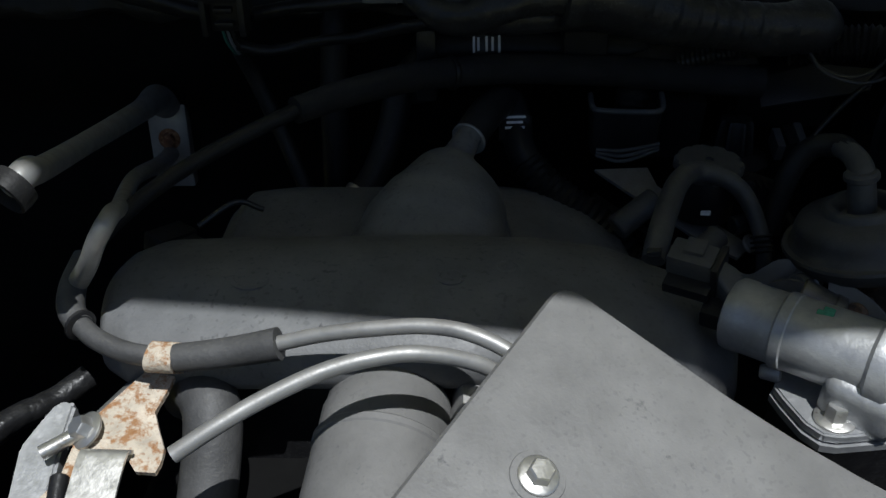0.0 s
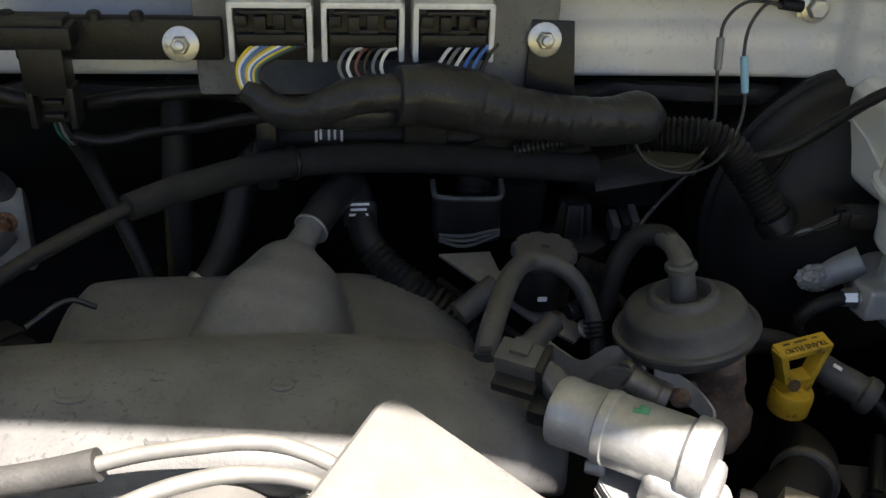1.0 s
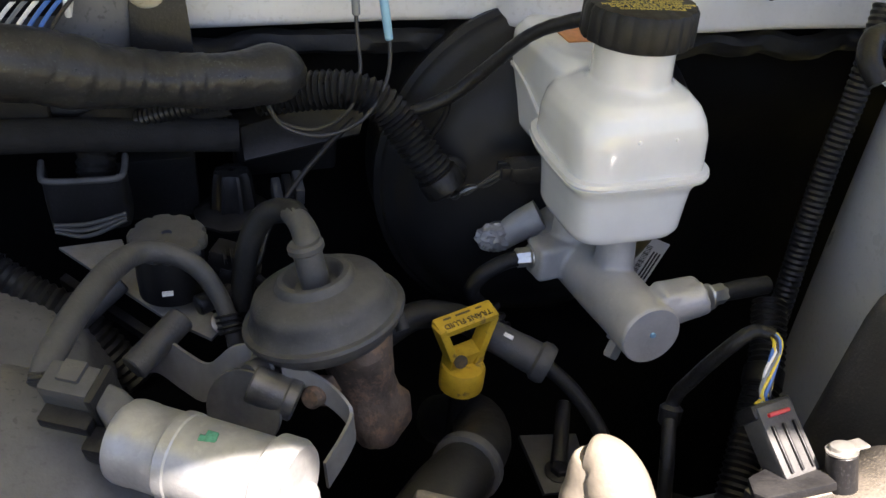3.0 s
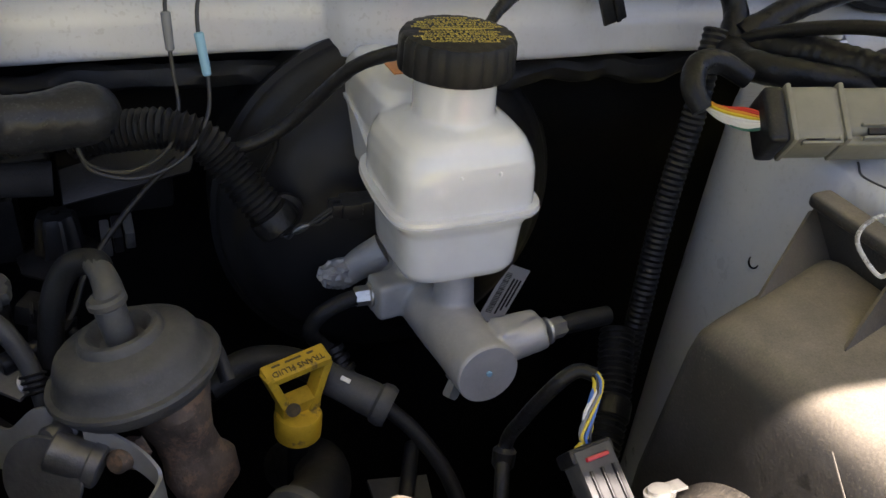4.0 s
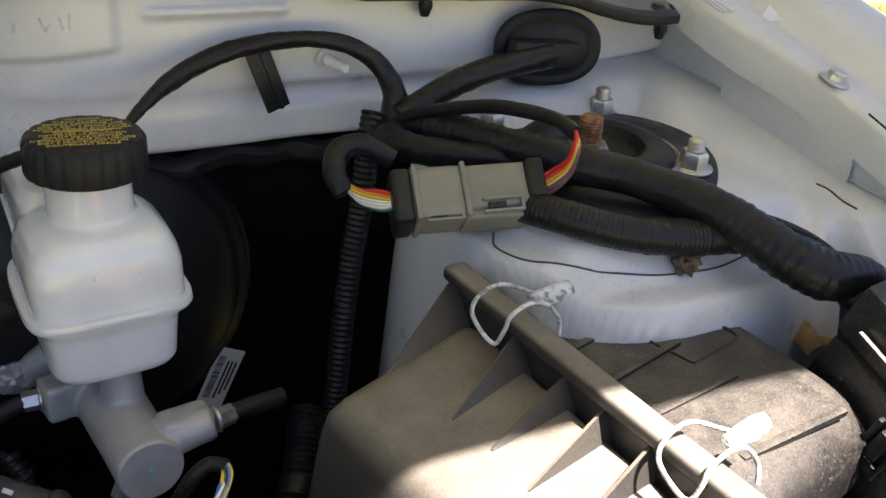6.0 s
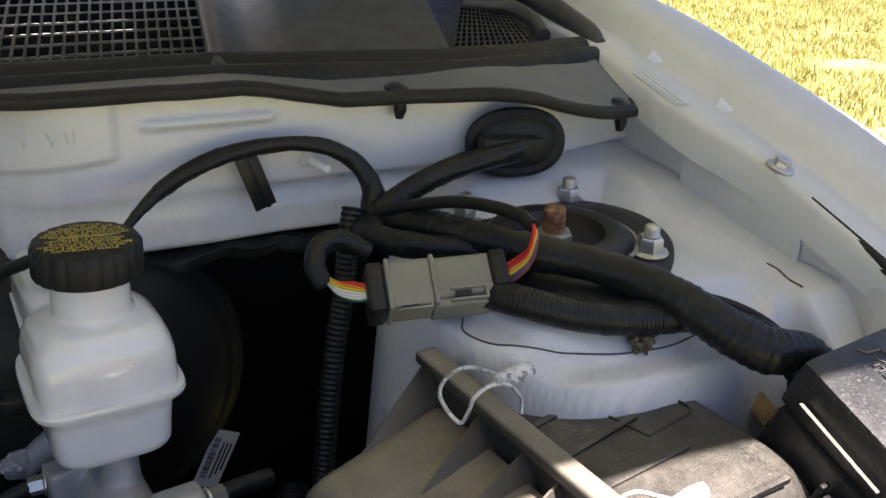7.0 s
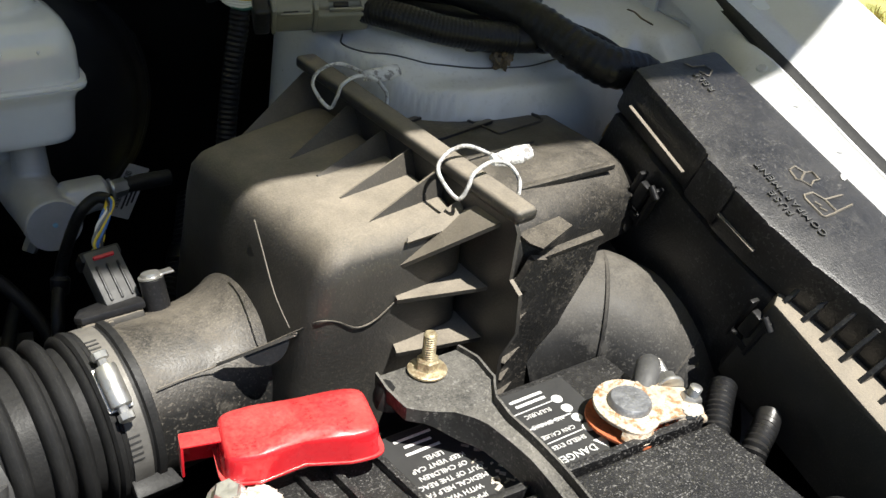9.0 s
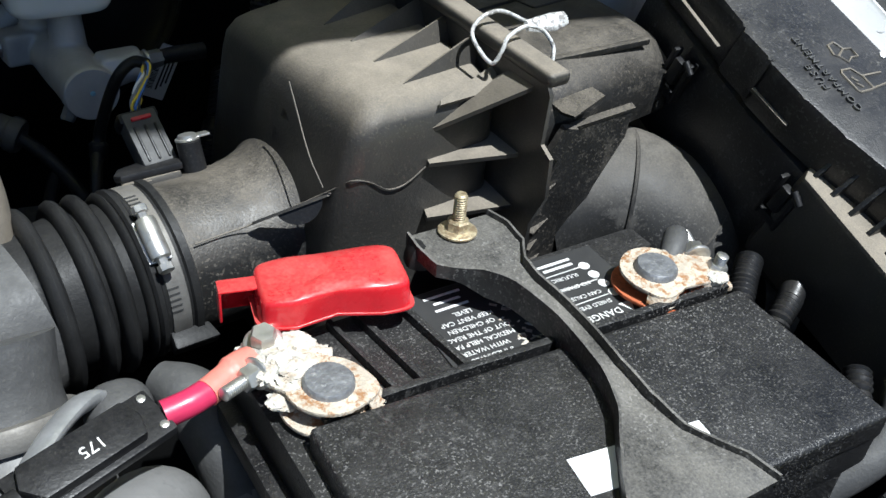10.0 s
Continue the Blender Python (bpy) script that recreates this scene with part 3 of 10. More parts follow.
def fender():
    t = thing("fender", (0.95, 0.35, 0.55), "silver-white painted front fender with bolted rail", "fender", kind="structure")
    bm = mesh()
    ys = [-0.45 + 0.025 * i for i in range(65)]
    prof = [(0.884, -0.030), (0.8835, -0.004), (0.887, 0.0), (0.911, 0.0), (0.918, -0.003), (0.9235, -0.001), (0.933, 0.0100), (0.940, 0.0155), (0.950, 0.0190), (0.964, 0.0215), (0.975, 0.0228), (0.985, 0.022), (0.995, 0.014), (1.008, -0.008), (1.020, -0.05), (1.035, -0.12), (1.04, -0.3), (1.04, -0.7)]
    sheet(bm, [[vec(x - (0.012 * smooth01((y - 0.45) / 0.07) if x < 0.89 else 0.0), y, flange_z(y) + dz) for x, dz in prof] for y in ys], 0.001)
    part("panel", bm, PAINT, t, angle=50)
    bm = mesh()
    sheet(bm, [[vec(0.8890 - x * (1 - 0.75 * smooth01((y - 0.24) / 0.14)), y, flange_z(y) + dz) for x, dz in ((0.0130, -0.006), (0.0120, -0.0025), (0.0090, -0.0008), (0.0040, 0.0006), (0.0010, 0.0010), (0.0, 0.0002))] for y in [-0.10 + 0.02 * i for i in range(26)]], 0.002)
    part("seal", bm, RUBBER, t, "black rubber rail seal")
    for y in (0.429, 0.70, 0.16):
        bm = mesh()
        hexnut(bm, (0.8935, y + 0.006, flange_z(y + 0.006)), (0.1, -0.3, 1), 0.0062, 0.006, 0.011)
        part("bolt", bm, STEEL, t, "flanged zinc bolt")
    for y in (0.517, 0.60, 0.33):
        bm = mesh()
        prism(bm, [(-0.010, 0), (0.010, 0), (0.0, 0.013)], (0.918, y, flange_z(y) - 0.004), basis((-0.6, -1, 0.3), (1, 0, 0)), 0.0014, 0.0004)
        part("gusset", bm, PAINT, t)
    for y in (0.279, 0.245, 0.2045, 0.160, 0.115):
        bm = mesh()
        rod(bm, (0.8700, y, flange_z(y) - 0.0100), (0.8673, y - 0.0004, flange_z(y) - 0.0053), 0.0046, 0.0040, 18, 0.0008)
        part("rivet", bm, PAINT_RAIL, t)
    bm = mesh()
    y0 = 0.553
    box(bm, (0.8825, y0, flange_z(y0) + 0.0008), (0.0145, 0.056, 0.0004), basis((0, -0.29, 1), (1, 0, 0)), 0.0001, 1)
    lab = part("sticker", bm, PAINT_RAIL, t, "small clear sticker with white lines")
    for i in range(5):
        bm = mesh()
        box(bm, (0.8768 + 0.0028 * i, y0 - 0.002 * (i % 2), flange_z(y0) + 0.0012), (0.0012, 0.051, 0.0003), basis((0, -0.29, 1), (1, 0, 0)), 0)
        part("print_line", bm, WHITE_LABEL, lab)
    return t


fender()


def cowl():
    t = thing("cowl_cover", (0.2, 0.7, 1.34), "black plastic cowl cover with mesh air intake and rubber weatherstrip", "cowl", kind="structure")
    xs = [-0.68 + 0.02 * i for i in range(75)]

    def front(x):
        return lerp_table(x, [(-0.7, 0.645), (0.33, 0.636), (0.42, 0.606), (0.5, 0.600), (0.6, 0.594), (0.668, 0.583), (0.72, 0.567), (0.78, 0.552), (0.82, 0.545), (0.87, 0.548)])

    def droop(x):
        return -0.019 * smooth01((x - 0.73) / 0.10)

    def back(x):
        return 0.668 if x < 0.6 else 0.668 - 0.03 * smooth01((x - 0.6) / 0.25)
    bm = mesh()
    xs = [-0.68 + 0.018 * i for i in range(85)] + [0.850, 0.862, 0.868]
    rows = []
    for x in xs:
        f, b, w = front(x) + 0.022 * smooth01((x - 0.848) / 0.020), back(x), 0.0012 * noise.noise((x * 30, 0, 0)) + droop(x) + lip_lift(x)
        rows.append([vec(x, f + 0.003, 1.3345 + w), vec(x, f - 0.003, 1.3345 + w), vec(x, f - 0.004, 1.3385 + w), vec(x, f + 0.003, 1.3415 + w)]
                    + [vec(x, f + (b - f) * k, 1.3415 + 0.016 * k ** 1.6 + w * (1 - k)) for k in (0.3, 0.5, 0.7)])
    sheet(bm, rows, 0.002)
    part("lip", bm, COWL_LIP, t)
    bm = mesh()
    rows = []
    for x in [-0.68 + 0.018 * i for i in range(85)] + [0.850, 0.862]:
        f, w = front(x) + 0.022 * smooth01((x - 0.848) / 0.020), 0.0012 * noise.noise((x * 30, 0, 0)) + droop(x) + lip_lift(x)
        rows.append([vec(x, f + a, 1.3345 + b + w) for a, b in ((0.004, -0.0010), (-0.002, -0.0016), (-0.0050, -0.0004), (-0.0060, 0.0025), (-0.0054, 0.0056), (-0.0020, 0.0078), (0.0020, 0.0084), (0.0024, 0.0070))])
    sheet(bm, rows, 0.001)
    part("edging", bm, RUBBER, t, "black rubber edging of the cowl lip")
    bm = mesh()
    rows = []
    for x in [-0.68 + 0.03 * i for i in range(52)] + [0.876, 0.884, 0.888]:
        f = lerp_table(x, [(-0.7, 0.640), (0.389, 0.636), (0.535, 0.6325), (0.62, 0.622), (0.7086, 0.611), (0.78, 0.609), (0.8842, 0.619)])
        b = lerp_table(x, [(-0.7, 0.676), (0.3945, 0.672), (0.547, 0.668), (0.64, 0.658), (0.731, 0.648), (0.80, 0.647), (0.91, 0.658)])
        tip = 1 - 0.8 * smooth01((x - 0.872) / 0.016)
        rows.append([vec(x, f + (b - f) * k, 1.352 + (f + (b - f) * k - 0.64) * 0.26 + (h + 0.004) * tip - 0.004) for k, h in ((0.02, -0.008), (0.0, -0.003), (0.03, 0.001), (0.12, 0.0040), (0.25, 0.0055), (0.38, 0.0045), (0.48, 0.0028), (0.58, 0.0040), (0.74, 0.0058), (0.88, 0.0050), (0.97, 0.0020), (1.0, -0.004), (0.98, -0.010))])
    sheet(bm, rows, 0.0018)
    part("weatherstrip", bm, RUBBER, t, "black bulb rubber weatherstrip")
    for x in (-0.1, 0.385, 0.660, 0.840):
        bm = mesh()
        lathe(bm, [(0.009, 0), (0.0085, 0.0015), (0.005, 0.0025), (0.0045, 0.004), (0.002, 0.0045)], (x, front(x) + 0.010, 1.3420 + droop(x) + lip_lift(x)), (0, -0.15, 1), 18)
        lathe(bm, [(0.004, 0), (0.0052, -0.006), (0.003, -0.013)], (x, front(x) + 0.003, 1.3345 + droop(x) + lip_lift(x)), (0, -0.1, 1), 8)
        part("push_pin", bm, BLACK, t)

    def deck(x, y):
        return 1.352 + (y - 0.64) * 0.26
    def lattice(us, vs, wu, wv, place, thick):
        """One moulded net: bars of width wu and wv round square holes."""
        bm = mesh()
        eu = [u + s * wu / 2 for u in us for s in (-1, 1)]
        ev = [v + s * wv / 2 for v in vs for s in (-1, 1)]
        grid = [[bm.verts.new(place(u, v)) for v in ev] for u in eu]
        for i in range(len(eu) - 1):
            for j in range(len(ev) - 1):
                if i % 2 == 0 or j % 2 == 0:
                    bm.faces.new((grid[i][j], grid[i + 1][j], grid[i + 1][j + 1], grid[i][j + 1]))
        bmesh.ops.recalc_face_normals(bm, faces=bm.faces)
        bmesh.ops.solidify(bm, geom=list(bm.faces), thickness=thick)
        return bm

    def rim_x(y):
        return 0.5475 + 0.255 * (y - 0.672)
    right = [0.5475 - 0.0082 * i for i in range(132)][::-1]
    part("mesh_grille", lattice(right, [0.664 + 0.0172 * j for j in range(11)], 0.0019, 0.0036, lambda u, v: vec(u + 0.255 * (v - 0.672), v, deck(u, v)), 0.006), BLACK, t, "square black plastic mesh")

    def vent_at(u, v):
        low, top = vec(0.7456, 0.653, 0).lerp(vec(0.825, 0.650, 0), u), vec(0.800, 0.729, 0).lerp(vec(0.839, 0.709, 0), u)
        q = low.lerp(top, v)
        return vec(q.x, q.y, deck(q.x, q.y) + 0.001)
    part("mesh_vent", lattice([i / 13 for i in range(14)], [j / 9 for j in range(10)], 0.026, 0.030, vent_at, 0.005), BLACK, t, "fine black plastic mesh vent")
    bm = mesh()
    rows = []
    for k, h in ((0.0, -0.006), (0.005, 0.003), (0.02, 0.0055), (0.045, 0.0050), (0.07, 0.001), (0.10, -0.007), (0.14, -0.013), (0.19, -0.013), (0.28, -0.006), (0.40, -0.001), (0.55, 0.002), (0.70, 0.003), (0.85, 0.003), (0.95, 0.004), (0.985, 0.003), (1.0, -0.002), (1.005, -0.012)):
        row = []
        for j in range(12):
            y = 0.645 + 0.024 * j
            x = rim_x(y) + (0.742 + 0.36 * (y - 0.651) - rim_x(y)) * k
            row.append(vec(x, y, deck(x, y) + h))
        rows.append(row)
    sheet(bm, rows, 0.002)
    part("scoop", bm, COWL, t, "moulded black plastic wiper scoop", angle=50)
    bm = mesh()
    tube(bm, [vec(0.890, 0.640, deck(0, 0.640)), vec(0.889, 0.657, deck(0, 0.657) + 0.004), vec(0.885, 0.70, deck(0, 0.70) + 0.006), vec(0.882, 0.741, deck(0, 0.741) + 0.006), vec(0.878, 0.80, deck(0, 0.80) + 0.006), vec(0.87, 0.92, 1.43)], [0.006, 0.010, 0.011, 0.012, 0.012, 0.012], 14, 6)
    part("side_rail", bm, COWL, t)
    bm = mesh()
    tube(bm, [vec(0.806, 0.735, deck(0, 0.735) + 0.002), vec(0.822, 0.726, deck(0, 0.726) + 0.004), vec(0.842, 0.715, deck(0, 0.715) + 0.005), vec(0.850, 0.690, deck(0, 0.690) + 0.004), vec(0.842, 0.66, deck(0, 0.66) + 0.002)], 0.007, 12, 6)
    part("vent_rim", bm, COWL, t, "rounded rim of the mesh vent")
    bm = mesh()
    sheet(bm, [[vec(x, y, deck(x, y) - 0.018) for y in (0.640, 0.66, 0.70, 0.80, 0.95)] for x in (0.540, 0.65, 0.75, 0.85, 0.890)], 0.002)
    part("deck", bm, BLACK, t, "black plastic cowl deck")
    bm = mesh()
    sheet(bm, [[vec(x, y, deck(x, y) + dz) for y, dz in ((0.64, -0.050), (0.75, -0.050), (0.855, -0.050), (0.870, 0.030))] for x in (-0.7, 0.0, 0.40, 0.66)], 0.002)
    part("plenum_floor", bm, PAINT_IN, t, "painted plenum floor under the mesh")
    bm = mesh()
    sheet(bm, [[vec(x, y, 1.40 + (y - 0.84) * 0.6) for y in (0.84, 1.0, 1.3)] for x in (-0.7, 0.0, 0.92)], 0.004)
    part("windscreen_base", bm, BLACK, t)


cowl()


def hood():
    """The raised hood, whose shade lies over the rear of the bay."""
    t = thing("hood", (0.1, 0.78, 1.42), "raised silver-white hood standing open over the engine bay", "hood", kind="structure")
    bm = mesh()
    rows = []
    for i in range(25):
        s = i / 24
        x = -0.78 + 1.825 * s
        fy = HOOD_Y + HOOD_SKEW * (x - 0.1)
        end = smooth01((x - 0.97) / 0.09) * 0.08
        rows.append([vec(x + (x + 0.78) * 0.028 * (k / 12 - 0.5), 0.80 + (fy + end - 0.80) * k / 12, 1.42 + (HOOD_Z - end * 0.8 - 1.42) * k / 12 + 0.03 * math.sin(math.pi * k / 12)) for k in range(13)])
    sheet(bm, rows, 0.012)
    part("panel", bm, PAINT, t, angle=60)
    return t


HOOD_Y, HOOD_SKEW, HOOD_Z = 0.052, -0.11, 2.0
hood()


# ---- engine ----
def ball(bm, c, radii, turn=None, p=2.0, seg=32, rings=16):
    turn = turn or Matrix.Identity(3)
    rows = []
    for i in range(rings + 1):
        a = -math.pi / 2 + math.pi * i / rings
        k, h = max(0.02, math.cos(a)) ** (2 / p), math.copysign(abs(math.sin(a)) ** (2 / p), math.sin(a))
        rows.append(rounded(Vector(c) + turn @ Vector((0, 0, radii[2] * h)), turn @ Vector((1, 0, 0)), turn @ Vector((0, 1, 0)), radii[0] * k, radii[1] * k, p, seg))
    loft(bm, rows)


def intake_manifold():
    t = thing("intake_manifold", (0.0, 0.45, 1.02), "dusty dark grey plastic upper intake manifold", "intake manifold")
    bm = mesh()
    rings = []
    for x, k, dy, dz in ((-0.160, 0.10, 0.0, 0.0), (-0.158, 0.45, 0, 0), (-0.152, 0.75, 0, 0), (-0.138, 0.95, 0, 0), (-0.10, 1.0, 0, 0), (0.0, 1.0, 0, 0.001), (0.06, 0.99, 0.0, 0), (0.10, 0.93, 0.0, -0.004), (0.135, 0.80, -0.002, -0.014), (0.158, 0.55, -0.004, -0.028), (0.165, 0.1, -0.004, -0.03)):
        rings.append(rounded((x, 0.4345 + dy, 1.1375 + dz), (0, 1, 0), (0, 0, 1), 0.056 * k, 0.0262 * (0.45 + 0.55 * k), 2.1, 40))
    loft(bm, rings)
    rings = []
    for x, k in ((-0.137, 0.3), (-0.133, 0.72), (-0.120, 0.95), (-0.09, 1.0), (0.0, 1.0), (0.05, 1.0), (0.078, 0.95), (0.102, 0.81), (0.126, 0.52), (0.138, 0.1)):
        rings.append(rounded((x, 0.556, 1.083 - 0.01 * (1 - k)), (0, 1, 0), (0, 0, 1), 0.060 * k, 0.043 * k, 3.6, 36))
    loft(bm, rings)
    tube(bm, [vec(0.021, 0.566, 1.158), vec(0.017, 0.558, 1.153), vec(0.013, 0.545, 1.142), vec(0.007, 0.528, 1.129), vec(0.001, 0.508, 1.117), vec(-0.008, 0.480, 1.106)], [0.011, 0.025, 0.037, 0.0455, 0.0485, 0.047], 32, 6)
    tube(bm, [vec(0.009, 0.535, 1.143), vec(0.016, 0.557, 1.158), vec(0.024, 0.578, 1.1650), vec(0.031, 0.596, 1.1675)], [0.014, 0.0104, 0.0088, 0.0085], 20, 6)
    heal(part("casting", bm, MANIFOLD, t), 0.0022, 4)
    bm = mesh()
    box(bm, (-0.01, 0.470, 1.050), (0.24, 0.13, 0.13), bevel=0.02)
    part("lower_plenum", bm, BLACK, t)
    for x, y, z in ((0.0370, 0.4975, 1.1080),):
        bm = mesh()
        lathe(bm, [(0.0075, 0), (0.0075, 0.030), (0.0070, 0.0315), (0.0038, 0.0315), (0.0034, 0.022)], (x, y, z), seg=20)
        part("screw_boss", bm, MANIFOLD, t)
    for i, x in enumerate((-0.099, -0.073, -0.052, -0.040, 0.060, 0.083, 0.101)):
        bm = mesh()
        box(bm, (x, 0.4955, 1.094), (0.0022, 0.014, 0.050), bevel=0.0008)
        part("rib", bm, MANIFOLD, t)
    for x, y, z, r in ((-0.083, 0.425, 1.1620, 0.011), (0.016, 0.424, 1.1630, 0.007), (0.044, 0.434, 1.1625, 0.006), (-0.04, 0.395, 1.1555, 0.006)):
        bm = mesh()
        lathe(bm, [(r, 0), (r, 0.0010), (r * 0.8, 0.0016), (r * 0.7, 0.0008)], (x, y, z), (0, 0.03, 1), 20)
        part("moulding_mark", bm, MANIFOLD, t)
    return t


intake_manifold()


def breather_hose():
    t = thing("breather_hose", (0.06, 0.6, 1.10), "black rubber breather hose with printed white label", "hose")
    bm = mesh()
    tube(bm, [vec(0.026, 0.586, 1.164), vec(0.036, 0.606, 1.170), vec(0.047, 0.628, 1.172)], [0.0112, 0.0114, 0.0112], 18, 6)
    tube(bm, [vec(0.044, 0.624, 1.172), vec(0.053, 0.640, 1.168), vec(0.058, 0.632, 1.158), vec(0.060, 0.615, 1.146), vec(0.066, 0.606, 1.136)], 0.0102, 16, 6)
    part("elbow", bm, RUBBER, t)
    bm = mesh()
    lathe(bm, [(0.0113, 0), (0.0119, 0.0006), (0.0119, 0.0016), (0.0112, 0.0022)], (0.0255, 0.5845, 1.1635), (0.45, 0.85, 0.25), 24)
    part("clamp", bm, GREY_STEEL, t, "thin metal hose clamp")
    bm = mesh()
    corrugated(bm, [vec(0.066, 0.606, 1.136), vec(0.078, 0.596, 1.126), vec(0.095, 0.586, 1.116), vec(0.12, 0.575, 1.10), vec(0.15, 0.56, 1.06)], 0.0115, 0.005, 0.16)
    part("corrugated_section", bm, CONDUIT, t)
    d = vec(0.02, -0.55, -0.75).normalized()
    bm = mesh()
    lathe(bm, [(0.0115, 0), (0.0116, 0.016)], vec(0.0580, 0.631, 1.1585), d, 20)
    lab = part("label", bm, LABEL_INK, t, "black label band with white print")
    for i, w in enumerate((0.015, 0.011, 0.013, 0.008)):
        bm = mesh()
        p = vec(0.0580, 0.631, 1.1585) + d * (0.0025 + 0.0036 * i)
        out = vec(-0.1, -0.8, 0.6).normalized()
        box(bm, p + out * 0.0117, (w, 0.0016, 0.0006), basis(out, (1, 0, 0)), 0)
        part("print_bar", bm, PRINT_WHITE, lab)
    return t


breather_hose()


def heater_hoses():
    t = thing("heater_hose", (0.05, 0.65, 1.16), "black rubber heater hose with printed white label", "hose", "heater hoses")
    bm = mesh()
    tube(bm, [vec(-0.012, 0.655, 1.165), vec(-0.009, 0.652, 1.185), vec(0.0, 0.650, 1.197), vec(0.012, 0.650, 1.2005), vec(0.04, 0.652, 1.2005), vec(0.10, 0.652, 1.200), vec(0.15, 0.655, 1.197), vec(0.20, 0.665, 1.19)], 0.0110, 16, 6)
    part("hose", bm, RUBBER, t)
    bm = mesh()
    lathe(bm, [(0.0118, 0), (0.0119, 0.020)], (0.028, 0.652, 1.2005), (1, 0, 0), 22)
    lab = part("label", bm, LABEL_INK, t, "black label band with white print")
    for i, (w, x) in enumerate(((0.012, 0.0295), (0.009, 0.0325), (0.0105, 0.038), (0.0095, 0.042), (0.012, 0.0465))):
        bm = mesh()
        box(bm, (x, 0.6422, 1.2068), (0.0016, 0.0006, w), basis((0, -0.8, 0.6), (1, 0, 0)) @ Matrix.Rotation(radians(90), 3, "X"), 0)
        part("print_bar", bm, PRINT_WHITE, lab)
    bm = mesh()
    box(bm, (0.103, 0.648, 1.202), (0.030, 0.030, 0.032), bevel=0.004)
    part("hose_guard", bm, FOAM, t)
    bm = mesh()
    box(bm, (-0.002, 0.636, 1.198), (0.014, 0.028, 0.050), bevel=0.004)
    part("hose_clip", bm, BLACK, t)
    for pts, r in (([vec(-0.066, 0.69, 1.224), vec(-0.067, 0.676, 1.216), vec(-0.068, 0.668, 1.190), vec(-0.070, 0.66, 1.15), vec(-0.072, 0.65, 1.06)], 0.0105),
                   ([vec(-0.002, 0.655, 1.195), vec(-0.020, 0.648, 1.176), vec(-0.028, 0.632, 1.148), vec(-0.040, 0.612, 1.122), vec(-0.062, 0.592, 1.100), vec(-0.09, 0.58, 1.08)], 0.0100)):
        h = thing("heater_hose", pts[2], "dusty black rubber heater hose", "hose", "heater hoses")
        bm = mesh()
        tube(bm, pts, r, 16, 6)
        part("hose", bm, RUBBER, h)
        if r < 0.0102:
            bm = mesh()
            d = (pts[4] - pts[3])
            for k in (0.55, 0.95):
                lathe(bm, [(r + 0.0006, 0), (r + 0.0014, 0.0006), (r + 0.0014, 0.0040), (r + 0.0006, 0.0046)], pts[3] + d * k * 0.6, d, 20)
            part("clamp", bm, STEEL, h, "wire hose clamp")


heater_hoses()


